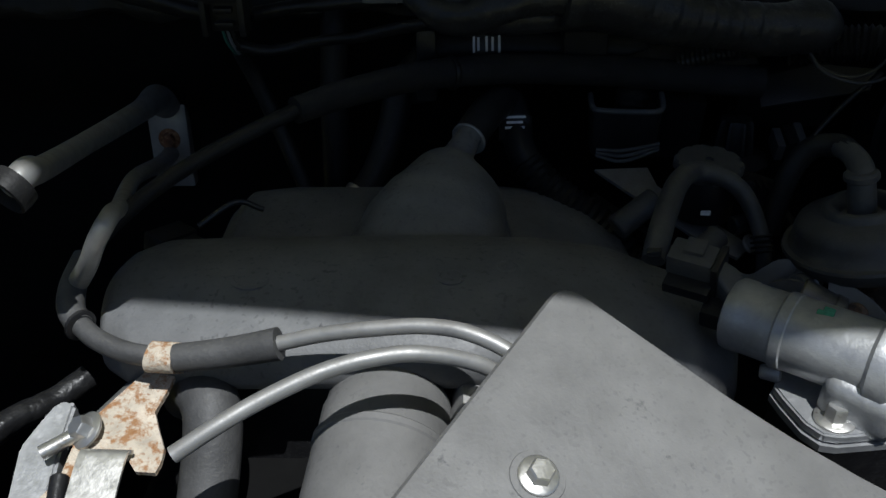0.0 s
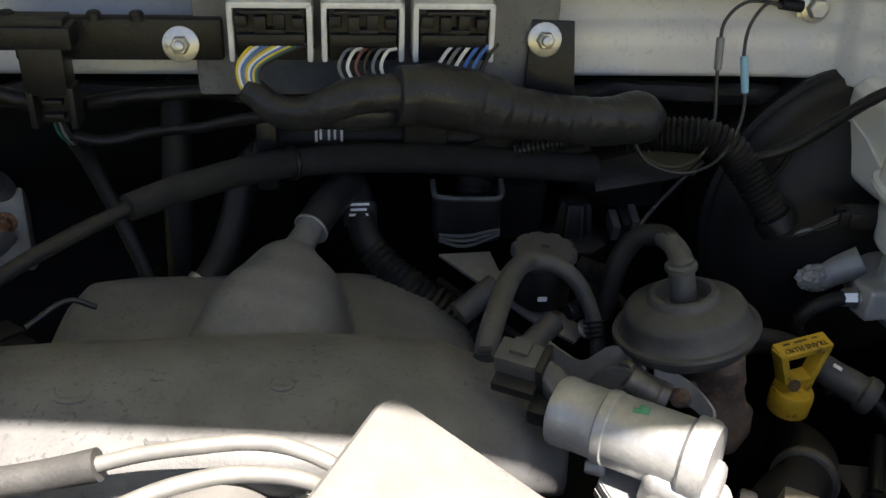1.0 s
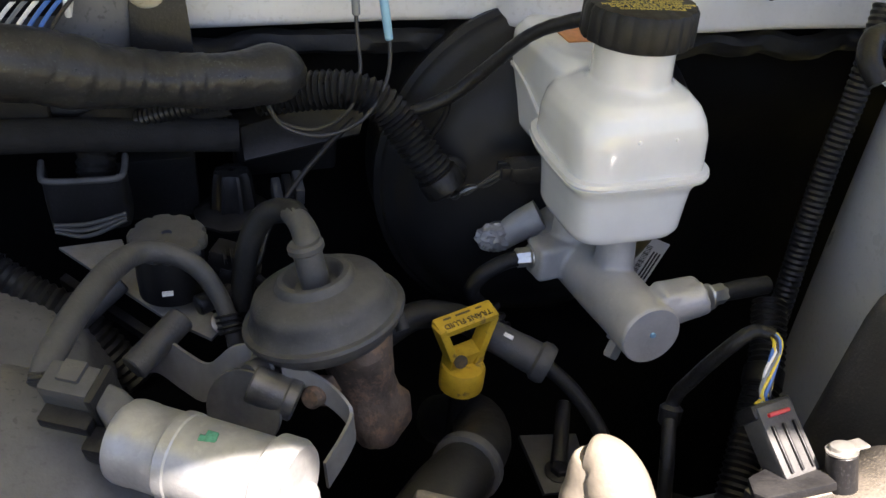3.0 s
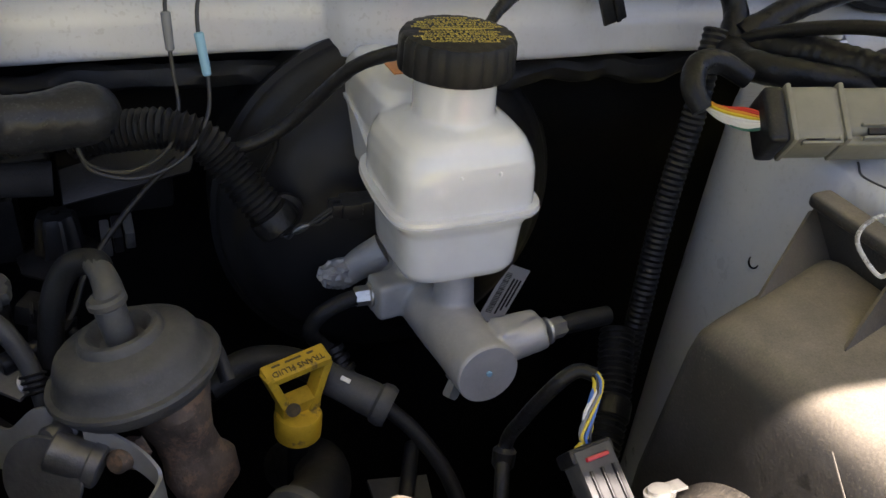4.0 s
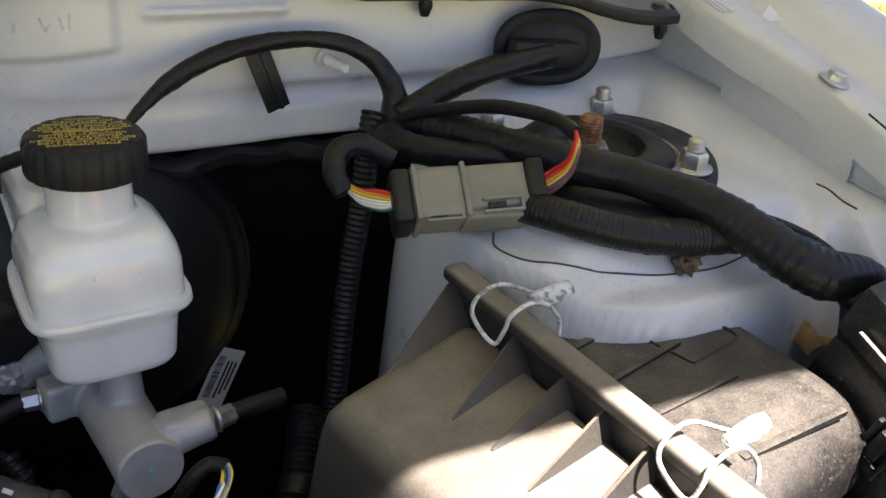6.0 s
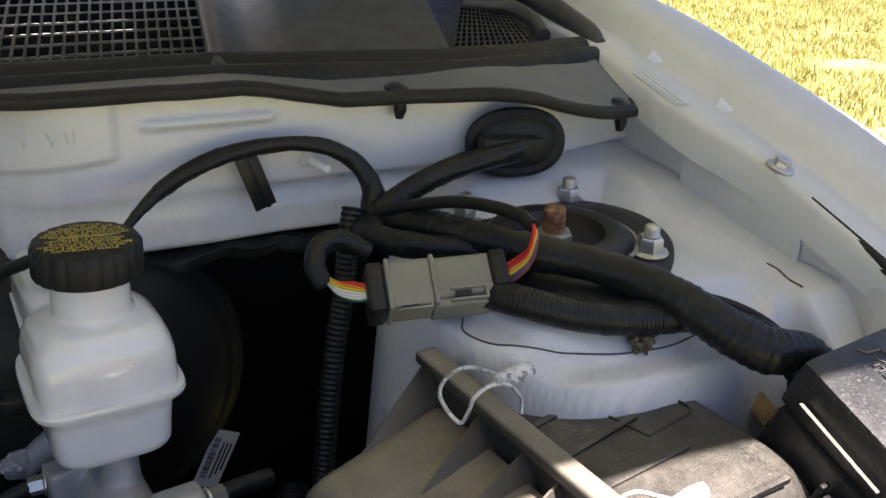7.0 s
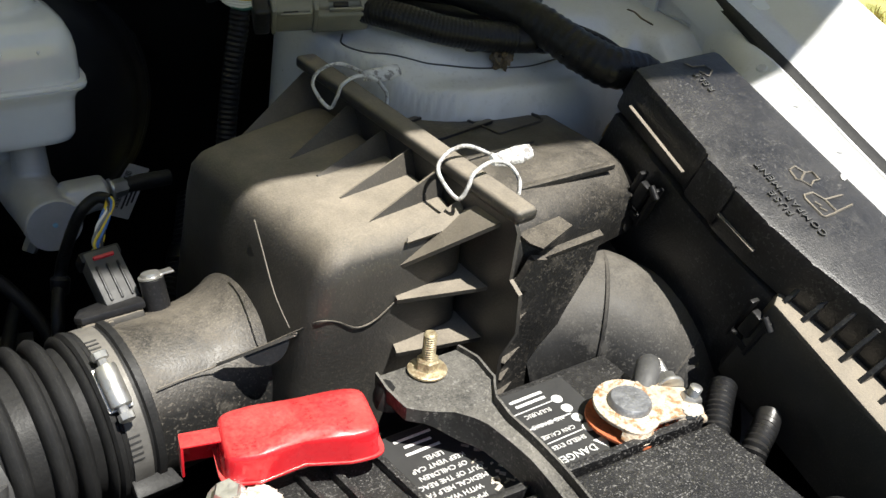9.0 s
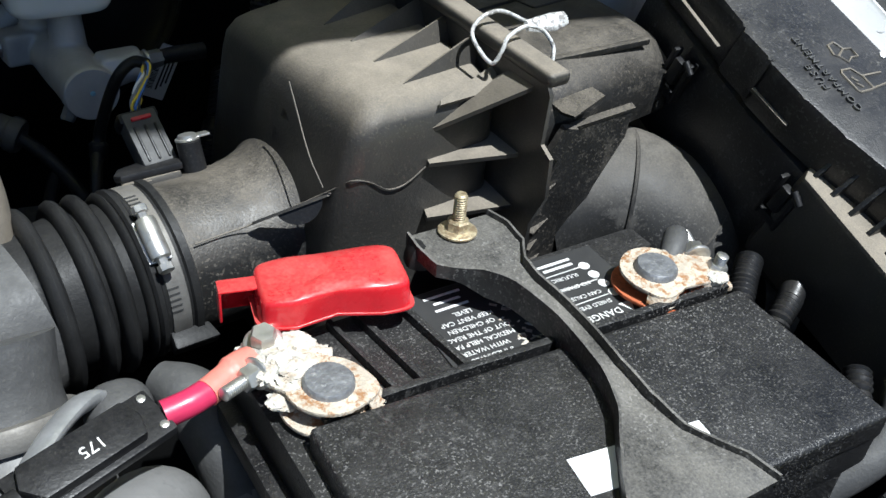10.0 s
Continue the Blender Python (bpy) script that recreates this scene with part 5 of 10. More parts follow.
def egr_valve():
    t = thing("egr_valve", (0.246, 0.47, 1.05), "exhaust gas valve with dusty black diaphragm and rusty body", "valve")
    ax = vec(-0.20, 0.10, 1).normalized()
    c = vec(0.2490, 0.4970, 1.1405)
    bm = mesh()
    lathe(bm, [(0.030, -0.012), (0.038, -0.009), (0.0412, -0.005), (0.0430, -0.0015), (0.0436, 0.0), (0.0430, 0.0018), (0.0412, 0.0022), (0.0400, 0.0022), (0.0385, 0.004), (0.0365, 0.0085), (0.0362, 0.0115), (0.0345, 0.0150), (0.0300, 0.0175), (0.0235, 0.0190), (0.0215, 0.0200), (0.0205, 0.0230), (0.0190, 0.0242), (0.0160, 0.0242), (0.0140, 0.0225), (0.0125, 0.0190), (0.0110, 0.0175)], c, ax, 48)
    part("diaphragm", bm, RUBBER_GREY, t, "dusty black pressed diaphragm housing")
    bm = mesh()
    p = c + ax * 0.017
    tube(bm, [p, p + ax * 0.018, p + vec(-0.003, 0.008, 0.024), p + vec(-0.005, 0.018, 0.028), p + vec(-0.008, 0.032, 0.027)], [0.0078, 0.0076, 0.0072, 0.0064, 0.0060], 18, 6)
    part("nipple", bm, RUBBER_GREY, t, "grey rubber vacuum elbow")
    bm = mesh()
    lathe(bm, [(0.0086, 0), (0.0095, 0.0008), (0.0095, 0.0035), (0.0080, 0.005)], p + ax * 0.021, ax, 20)
    part("lip", bm, RUBBER_GREY, t)
    bm = mesh()
    lathe(bm, [(0.013, -0.075), (0.0175, -0.070), (0.0185, -0.054), (0.0150, -0.046), (0.0148, -0.034), (0.0180, -0.026), (0.0195, -0.014), (0.017, -0.008)], c + vec(0.013, -0.012, 0), ax, 24, lambda a, k: 1 + 0.12 * math.sin(3 * a + k))
    part("body", bm, EGR_RUST, t, "brown rusty cast body")
    bm = mesh()
    path = [vec(0.160, 0.528, 1.118), vec(0.167, 0.523, 1.120), vec(0.178, 0.509, 1.118), vec(0.188, 0.498, 1.117), vec(0.196, 0.494, 1.125), vec(0.203, 0.491, 1.132), vec(0.218, 0.488, 1.132)]
    rows = [[p + vec(0, 0, 0.0), p + vec(-0.003, -0.004, -0.022)] for p in spline(path, 6)]
    sheet(bm, rows, 0.002)
    part("strap", bm, GREY_STEEL, t, "bent grey steel bracket")
    bm = mesh()
    path = [vec(0.2225, 0.470, 1.134), vec(0.232, 0.466, 1.132), vec(0.245, 0.458, 1.125), vec(0.2525, 0.450, 1.118), vec(0.2535, 0.445, 1.114), vec(0.247, 0.436, 1.110), vec(0.236, 0.425, 1.104)]
    rows = [[p, p + vec(0.001, -0.003, -0.014)] for p in spline(path, 6)]
    sheet(bm, rows, 0.0018)
    part("guard", bm, GREY_STEEL, t, "folded grey steel guard")
    d = vec(-0.52, -0.76, 0.38).normalized()
    bm = mesh()
    lathe(bm, [(0.020, 0), (0.0205, 0.0006), (0.0205, 0.0022), (0.020, 0.0028)], (0.2030, 0.4640, 1.1120), d, 32)
    part("washer_plate", bm, DARK_STEEL, t, "round dark steel plate")
    bm = mesh()
    d = vec(0.85, -0.42, -0.32).normalized()
    lathe(bm, [(0.0090, 0), (0.0098, 0.001), (0.0098, 0.018), (0.0106, 0.019), (0.0106, 0.024), (0.0090, 0.025), (0.0060, 0.025)], (0.2070, 0.4690, 1.1235), d, 28)
    part("bushing", bm, DARK_STEEL, t, "dark steel bushing")
    d = vec(-0.60, -0.62, 0.30).normalized()
    for at, m, r, lab in (((0.2140, 0.4790, 1.1240), DARK_STEEL, 0.0060, "dark"), ((0.2420, 0.4640, 1.1150), EGR_RUST, 0.0058, "brown")):
        bm = mesh()
        hexnut(bm, vec(*at) - d * 0.004, d, r * 1.45, 0.006)
        lathe(bm, [(r, 0.0), (r, 0.011), (r * 0.82, 0.0125)], vec(*at), d, 20)
        part("bolt", bm, m, t, (lab + " steel bolt").strip())
    h = thing("vacuum_hose", (0.22, 0.53, 1.08), "dusty black rubber vacuum hose", "hose")
    bm = mesh()
    q = p + vec(-0.008, 0.032, 0.027)
    tube(bm, [p + vec(-0.005, 0.020, 0.028), q, q + vec(-0.012, 0.008, -0.006), q + vec(-0.022, 0.008, -0.025), q + vec(-0.028, 0.004, -0.06)], [0.0066, 0.0068, 0.0068, 0.0066, 0.0066], 14, 6)
    part("hose", bm, RUBBER, h)
    m = thing("ring_clip", (0.29, 0.52, 1.10), "black steel strap behind the valve", "bracket")
    bm = mesh()
    tube(bm, [vec(0.255, 0.535, 1.135), vec(0.275, 0.530, 1.136), vec(0.29, 0.52, 1.130), vec(0.295, 0.505, 1.115)], 0.004, 8, 5, squash=0.4)
    part("strap", bm, BLACK, m)


egr_valve()


def solenoids():
    t = thing("vacuum_regulator", (0.174, 0.563, 1.10), "black vacuum regulator with notched round cap", "solenoid")
    bm = mesh()
    lathe(bm, [(0.0185, 0), (0.0190, 0.012), (0.0190, 0.026), (0.0175, 0.030)], (0.1745, 0.562, 1.1230), seg=30)
    part("can", bm, BLACK, t)
    bm = mesh()
    lathe(bm, [(0.0205, 0), (0.0215, 0.001), (0.0215, 0.0055), (0.0202, 0.0072), (0.003, 0.0078), (0.0028, 0.006)], (0.1745, 0.562, 1.1525), (0.02, -0.05, 1), 64, lambda a, k: 1.0 - (0.085 if (a * 10 / (2 * math.pi)) % 1.0 < 0.28 and k < 4 else 0.0))
    part("cap", bm, RUBBER_GREY, t, "dusty grey notched cap")
    bm = mesh()
    box(bm, (0.1715, 0.5425, 1.1330), (0.006, 0.0008, 0.003), bevel=0)
    part("mark", bm, PRINT_WHITE, t)
    for i, (x, y, z) in enumerate(((0.207, 0.562, 1.140), (0.212, 0.558, 1.130))):
        bm = mesh()
        box(bm, (x, y, z), (0.020, 0.018, 0.012), basis((0.2, 0, 1), (0.9, -0.4, 0)), 0.002)
        part("plug", bm, BLACK, t)
    bm = mesh()
    for k in range(3):
        box(bm, (0.204 + 0.004 * k, 0.5525, 1.1465), (0.0015, 0.012, 0.004), bevel=0.0004)
    part("latch_ribs", bm, BLACK, t)
    bm = mesh()
    tube(bm, [vec(0.220, 0.553, 1.130), vec(0.228, 0.548, 1.120), vec(0.226, 0.540, 1.105), vec(0.215, 0.53, 1.09)], 0.0035, 10, 5)
    part("lead", bm, RUBBER, t)
    b = thing("solenoid_bracket", (0.15, 0.59, 1.09), "flat grey steel bracket for solenoids", "bracket")
    bm = mesh()
    prism(bm, [(-0.040, 0.030), (-0.004, 0.030), (0.000, 0.012), (0.050, -0.044), (0.040, -0.054), (0.016, -0.034)], (0.152, 0.583, 1.1190), basis((-0.05, -0.30, 1), (1, 0, 0)), 0.003, 0.0006)
    part("plate", bm, GREY_STEEL, b)
    bm = mesh()
    prism(bm, [(-0.028, 0.0), (0.054, -0.092), (0.052, -0.098), (-0.032, -0.004)], (0.1420, 0.612, 1.105), basis((-0.05, -0.30, 1), (1, 0, 0)), 0.008, 0.0006)
    part("flange", bm, BLACK, b)
    bm = mesh()
    hexnut(bm, (0.197, 0.530, 1.1180), (0.5, -0.6, 0.6), 0.0045, 0.005, 0.006)
    part("nut", bm, STEEL, b)
    p = thing("coolant_pipe", (0.15, 0.53, 1.09), "short grey pipe stub beside the manifold", "pipe", "pipe stubs")
    for a, c, r in (((0.120, 0.556, 1.114), (0.146, 0.569, 1.129), 0.0085), ((0.150, 0.508, 1.112), (0.178, 0.530, 1.125), 0.0080)):
        bm = mesh()
        rod(bm, a, c, r, r * 0.95, 18, 0.001)
        part("pipe", bm, RUBBER_GREY, p)
    bm = mesh()
    rod(bm, (0.186, 0.533, 1.129), (0.206, 0.541, 1.131), 0.0060, 0.005, 14, 0.001)
    part("plug", bm, BLACK, p)
    tr = thing("relay_tray", (0.131, 0.625, 1.12), "black plastic tray holder with pale rim and taped conduit", "tray")
    bm = mesh()
    path = [vec(0.1085, 0.634, 1.174), vec(0.1085, 0.622, 1.171), vec(0.112, 0.616, 1.170), vec(0.132, 0.613, 1.170), vec(0.150, 0.611, 1.171), vec(0.1545, 0.616, 1.173), vec(0.1555, 0.630, 1.176)]
    tube(bm, path, 0.0020, 10, 5)
    part("rim", bm, RUBBER_GREY, tr, "dusty pale rim")
    bm = mesh()
    sheet(bm, [[q + vec(0, 0, -0.002), q + vec(0, 0.001, -0.016), q + vec(0.001, 0.002, -0.034)] for q in spline(path, 4)], 0.002)
    part("wall", bm, BLACK, tr)
    for k in range(3):
        bm = mesh()
        tube(bm, [vec(0.112, 0.612, 1.143 - 0.002 * k), vec(0.130, 0.6085, 1.144 - 0.004 * k), vec(0.153, 0.606, 1.150 - 0.002 * k)], 0.0014, 8, 4)
        part("strand", bm, RUBBER_GREY, tr)
    s = thing("taped_conduit", (0.137, 0.64, 1.15), "short spiral wrapped conduit rising from the tray", "conduit")
    bm = mesh()
    corrugated(bm, [vec(0.137, 0.632, 1.150), vec(0.138, 0.640, 1.168), vec(0.143, 0.648, 1.183), vec(0.152, 0.655, 1.20)], 0.012, 0.0045, 0.12)
    part("conduit", bm, RUBBER, s)
    k = thing("ribbed_cap", (0.219, 0.665, 1.10), "small black ribbed cap with flared base", "cap")
    bm = mesh()
    lathe(bm, [(0.026, 0), (0.0265, 0.002), (0.0225, 0.005), (0.015, 0.008)], (0.2185, 0.660, 1.1120), seg=28, wobble=lambda a, i: 1 + 0.03 * math.sin(9 * a))
    part("base", bm, BLACK, k)
    bm = mesh()
    lathe(bm, [(0.0150, 0.006), (0.0120, 0.030), (0.0105, 0.033), (0.003, 0.034), (0.0028, 0.030)], (0.2185, 0.660, 1.1120), seg=40, wobble=lambda a, i: 1 + 0.07 * (1 if math.sin(8 * a) > 0 else -1))
    part("cap", bm, BLACK, k)
    e = thing("relay_connector", (0.25, 0.65, 1.10), "small black connector with pale edge", "connector", "small connectors")
    for i in range(3):
        bm = mesh()
        box(bm, (0.246 + 0.007 * i, 0.648, 1.130 + 0.002 * i), (0.006, 0.020, 0.014), basis((0, -0.3, 1)), 0.0012)
        part("cell", bm, BLACK if i % 2 else RUBBER_GREY, e)
    for x, y, z, sx, sy, sz in ((0.172, 0.68, 1.135, 0.05, 0.03, 0.05), (0.20, 0.69, 1.165, 0.04, 0.02, 0.025), (0.258, 0.69, 1.150, 0.07, 0.02, 0.045)):
        bm = mesh()
        box(bm, (x, y, z), (sx, sy, sz), basis((0, -0.2, 1)), 0.004)
        q = solid("bulkhead_box", bm, BLACK, "dark plastic housing on the bulkhead", "housing", "bulkhead housings")
    bm = mesh()
    box(bm, (0.172, 0.664, 1.1500), (0.010, 0.0008, 0.004), bevel=0)
    solid("stamped_tag", bm, PRINT_WHITE, "tiny pale printed tag on a dark housing", "tag")


solenoids()


def transmission_area():
    t = thing("dipstick", (0.327, 0.49, 1.00), "yellow plastic transmission dipstick with loop handle", "dipstick")
    bm = mesh()
    c = vec(0.3320, 0.5050, 1.0680)
    lathe(bm, [(0.0120, 0), (0.0132, 0.0008), (0.0134, 0.004), (0.0136, 0.014), (0.0125, 0.0165), (0.006, 0.0175)], c, (0.02, -0.05, 1), 28)
    part("collar", bm, YELLOW, t)
    top_l, top_r = vec(0.3135, 0.5010, 1.1170), vec(0.3510, 0.5120, 1.1130)
    bm = mesh()
    along = (top_r - top_l).normalized()
    box(bm, (top_l + top_r) / 2 + vec(0, 0, 0.0005), (0.0385, 0.0125, 0.0052), basis((0, -0.25, 1), along), 0.0014)
    box(bm, top_l.lerp(c + vec(-0.006, 0, 0.016), 0.5) + vec(0.001, 0, 0), (0.0052, 0.0105, 0.034), basis(top_l - (c + vec(-0.006, 0, 0.016)), along), 0.0012)
    box(bm, top_r.lerp(c + vec(0.008, 0.002, 0.016), 0.5) + vec(-0.001, 0, 0), (0.0052, 0.0105, 0.032), basis(top_r - (c + vec(0.008, 0.002, 0.016)), along), 0.0012)
    box(bm, c + vec(0.001, 0.002, 0.0205), (0.024, 0.0110, 0.012), basis((0, -0.2, 1), along), 0.0015)
    handle = part("handle", bm, YELLOW, t)
    up = basis((0, -0.25, 1), along)
    mid_ = (top_l + top_r) / 2 + up @ vec(0, 0, 0.0034)
    lettering("TRANS FLUID", 0.0052, mid_ + up @ vec(0, -0.0022, 0.0001), -(up @ vec(1, 0, 0)), -(up @ vec(0, 1, 0)), FADED_INK, handle)
    for i, w in enumerate((0.006, 0.012, 0.005)):
        bm = mesh()
        box(bm, mid_ + up @ vec(-0.011 + 0.0105 * i, 0.0030, -0.0001), (w * 0.8, 0.0011, 0.0004), up, 0)
        part("print_bar", bm, FADED_INK, handle)
    bm = mesh()
    lathe(bm, [(0.004, 0), (0.0042, 0.0008)], c + vec(-0.004, -0.0075, 0.0245), (0, -1, 0.3), 14)
    part("grime_spot", bm, FADED_INK, handle)
    bm = mesh()
    rod(bm, c, c - vec(0.004, -0.01, 0.20), 0.006, seg=14)
    part("tube", bm, DEEP_SHADE, t)
    s = thing("shift_cable", (0.38, 0.5, 1.0), "grey rubber boot on a black shift cable", "cable")
    bm = mesh()
    a, b = vec(0.3500, 0.5230, 1.0930), vec(0.3850, 0.4970, 1.0790)
    d = (b - a).length
    lathe(bm, [(0.0085, 0), (0.0095, 0.002), (0.0098, d * 0.45), (0.0105, d * 0.6), (0.0105, d * 0.78), (0.0125, d * 0.82), (0.0130, d * 0.92), (0.0115, d)], a, b - a, 24)
    part("boot", bm, RUBBER_GREY, s)
    bm = mesh()
    box(bm, vec(0.3610, 0.5080, 1.0975), (0.006, 0.0028, 0.0008), basis((0, -0.5, 0.9), (0.8, -0.6, -0.3)), 0.0002, 1)
    part("mark", bm, PRINT_WHITE, s)
    bm = mesh()
    tube(bm, [b - vec(0.004, -0.003, -0.002), vec(0.398, 0.484, 1.066), vec(0.413, 0.465, 1.040), vec(0.42, 0.44, 1.00), vec(0.415, 0.40, 0.95)], 0.0048, 12, 6)
    part("cable", bm, RUBBER, s)
    bm = mesh()
    tube(bm, [a + vec(0.004, -0.002, -0.002), vec(0.335, 0.530, 1.100), vec(0.31, 0.53, 1.105), vec(0.285, 0.52, 1.10)], 0.0085, 14, 6)
    part("rear_boot", bm, RUBBER, s)
    h = thing("transmission_case", (0.33, 0.42, 0.80), "transmission case deep in the bay, near-black to stand for shade", "transmission")
    bm = mesh()
    lathe(bm, [(0.02, 0.0), (0.09, 0.01), (0.11, 0.05), (0.11, 0.16), (0.08, 0.18), (0.02, 0.19)], (0.38, 0.30, 0.90), (0.3, 1, 0.05), 32)
    part("case", bm, DEEP_SHADE, h)
    bm = mesh()
    slab(bm, [(0.374, 0.503, 1.02), (0.410, 0.496, 1.02), (0.401, 0.449, 1.02), (0.371, 0.453, 1.02)], (0, 0.002, -0.004))
    part("plate", bm, RUBBER_GREY, h, "dusty dark steel shift plate")
    bm = mesh()
    rod(bm, (0.386, 0.469, 1.024), (0.403, 0.505, 1.040), 0.0052, 0.0045, 14, 0.0008)
    part("lever", bm, BLACK, h, "black shift lever rod")
    bm = mesh()
    hexnut(bm, (0.386, 0.467, 1.020), (0, -0.1, 1), 0.006, 0.005, 0.009)
    part("nut", bm, BLACK, h)
    g = thing("coolant_hose", (0.31, 0.38, 1.0), "thick dark rubber coolant hose low in the bay", "hose")
    bm = mesh()
    tube(bm, [vec(0.262, 0.390, 1.065), vec(0.294, 0.421, 1.068), vec(0.318, 0.445, 1.064), vec(0.338, 0.476, 1.050), vec(0.345, 0.515, 1.030), vec(0.335, 0.55, 1.0)], [0.019, 0.019, 0.0165, 0.0165, 0.0165, 0.0165], 18, 6)
    part("hose", bm, RUBBER, g)
    bm = mesh()
    lathe(bm, [(0.018, 0), (0.020, 0.001), (0.020, 0.007), (0.018, 0.008)], (0.314, 0.4410, 1.0648), (0.65, 0.72, -0.15), 22)
    part("clamp", bm, RUBBER_GREY, g)
    c2 = thing("sunlit_connectors", (0.285, 0.345, 1.06), "tan plastic connector cluster", "connector")
    for i, (dx, dy, dz, sx, sy, sz) in enumerate(((0, 0, 0, 0.016, 0.020, 0.02), (0.017, 0.003, 0.002, 0.015, 0.018, 0.018), (0.036, 0.003, -0.004, 0.020, 0.016, 0.014), (-0.014, 0.006, 0.004, 0.010, 0.034, 0.022), (0.060, 0.002, -0.007, 0.036, 0.018, 0.012), (0.024, 0.018, 0.002, 0.024, 0.012, 0.016))):
        bm = mesh()
        box(bm, vec(0.256 + dx, 0.368 + dy, 1.098 + dz), (sx, sy, sz), basis((0.1, -0.2, 1), (0.9, -0.4, 0)), 0.003)
        part("shell", bm, TAN if i != 3 else BLACK, c2)


transmission_area()


# ---- engine computer and wiring on the firewall ----
def engine_computer():
    t = thing("engine_computer", (0.07, 0.63, 1.24), "engine computer with three black plugs in pale frames", "engine computer")
    bm = mesh()
    box(bm, (0.072, 0.640, 1.288), (0.232, 0.012, 0.104), bevel=0.004)
    part("carrier", bm, MANIFOLD, t, "dull cast metal carrier plate")
    for i in range(3):
        x = 0.0058 + 0.0550 * i
        bm = mesh()
        path = [vec(x - 0.0232, 0.617, 1.270), vec(x - 0.0232, 0.617, 1.3025), vec(x + 0.0232, 0.617, 1.3025), vec(x + 0.0232, 0.617, 1.270)]
        for a, b in zip(path, path[1:]):
            box(bm, (a + b) / 2, (0.0036 if a.x == b.x else 0.0500, 0.028, 0.0040 if a.z == b.z else 0.0365), bevel=0.0016)
        frame_ = part("plug_frame", bm, PALE_FRAME, t, "pale metal plug frame")
        bm = mesh()
        box(bm, (x, 0.618, 1.2840), (0.042, 0.022, 0.032), bevel=0.002)
        plug = part("plug", bm, BLACK, t)
        for j in range(4):
            bm = mesh()
            box(bm, (x - 0.0165 + 0.011 * j, 0.6035, 1.2935 - 0.0012 * (j % 2)), (0.0070, 0.008, 0.0070 + 0.002 * (j in (1, 2))), bevel=0.0012)
            part("latch", bm, BLACK, plug)
        bm = mesh()
        box(bm, (x, 0.6055, 1.2815), (0.040, 0.006, 0.008), bevel=0.0015)
        box(bm, (x, 0.6045, 1.2875), (0.018, 0.008, 0.003), bevel=0.001)
        box(bm, (x, 0.6040, 1.2985), (0.034, 0.006, 0.0022), bevel=0.0008)
        part("lever", bm, BLACK, plug)
    for x, y, z in ((-0.0505, 0.6215, 1.2725), (0.1780, 0.628, 1.2745)):
        bm = mesh()
        hexnut(bm, (x, y + 0.004, z), (0, -1, 0.15), 0.0058, 0.006, 0.0112, 0.006, 0.0035)
        part("nut", bm, STEEL, t, "zinc flange nut on a stud")
    bm = mesh()
    prism(bm, [(-0.016, -0.040), (0.020, -0.048), (0.016, 0.016), (-0.012, 0.017)], (0.1815, 0.634, 1.2700), basis((0, -1, 0.12), (1, 0, 0)), 0.003, 0.0008)
    part("bracket", bm, BLACK, t, "black bracket ear")
    bm = mesh()
    box(bm, (-0.088, 0.633, 1.2745), (0.125, 0.012, 0.026), bevel=0.002)
    part("bracket_arm", bm, BLACK, t, "black bracket arm")
    return t


engine_computer()


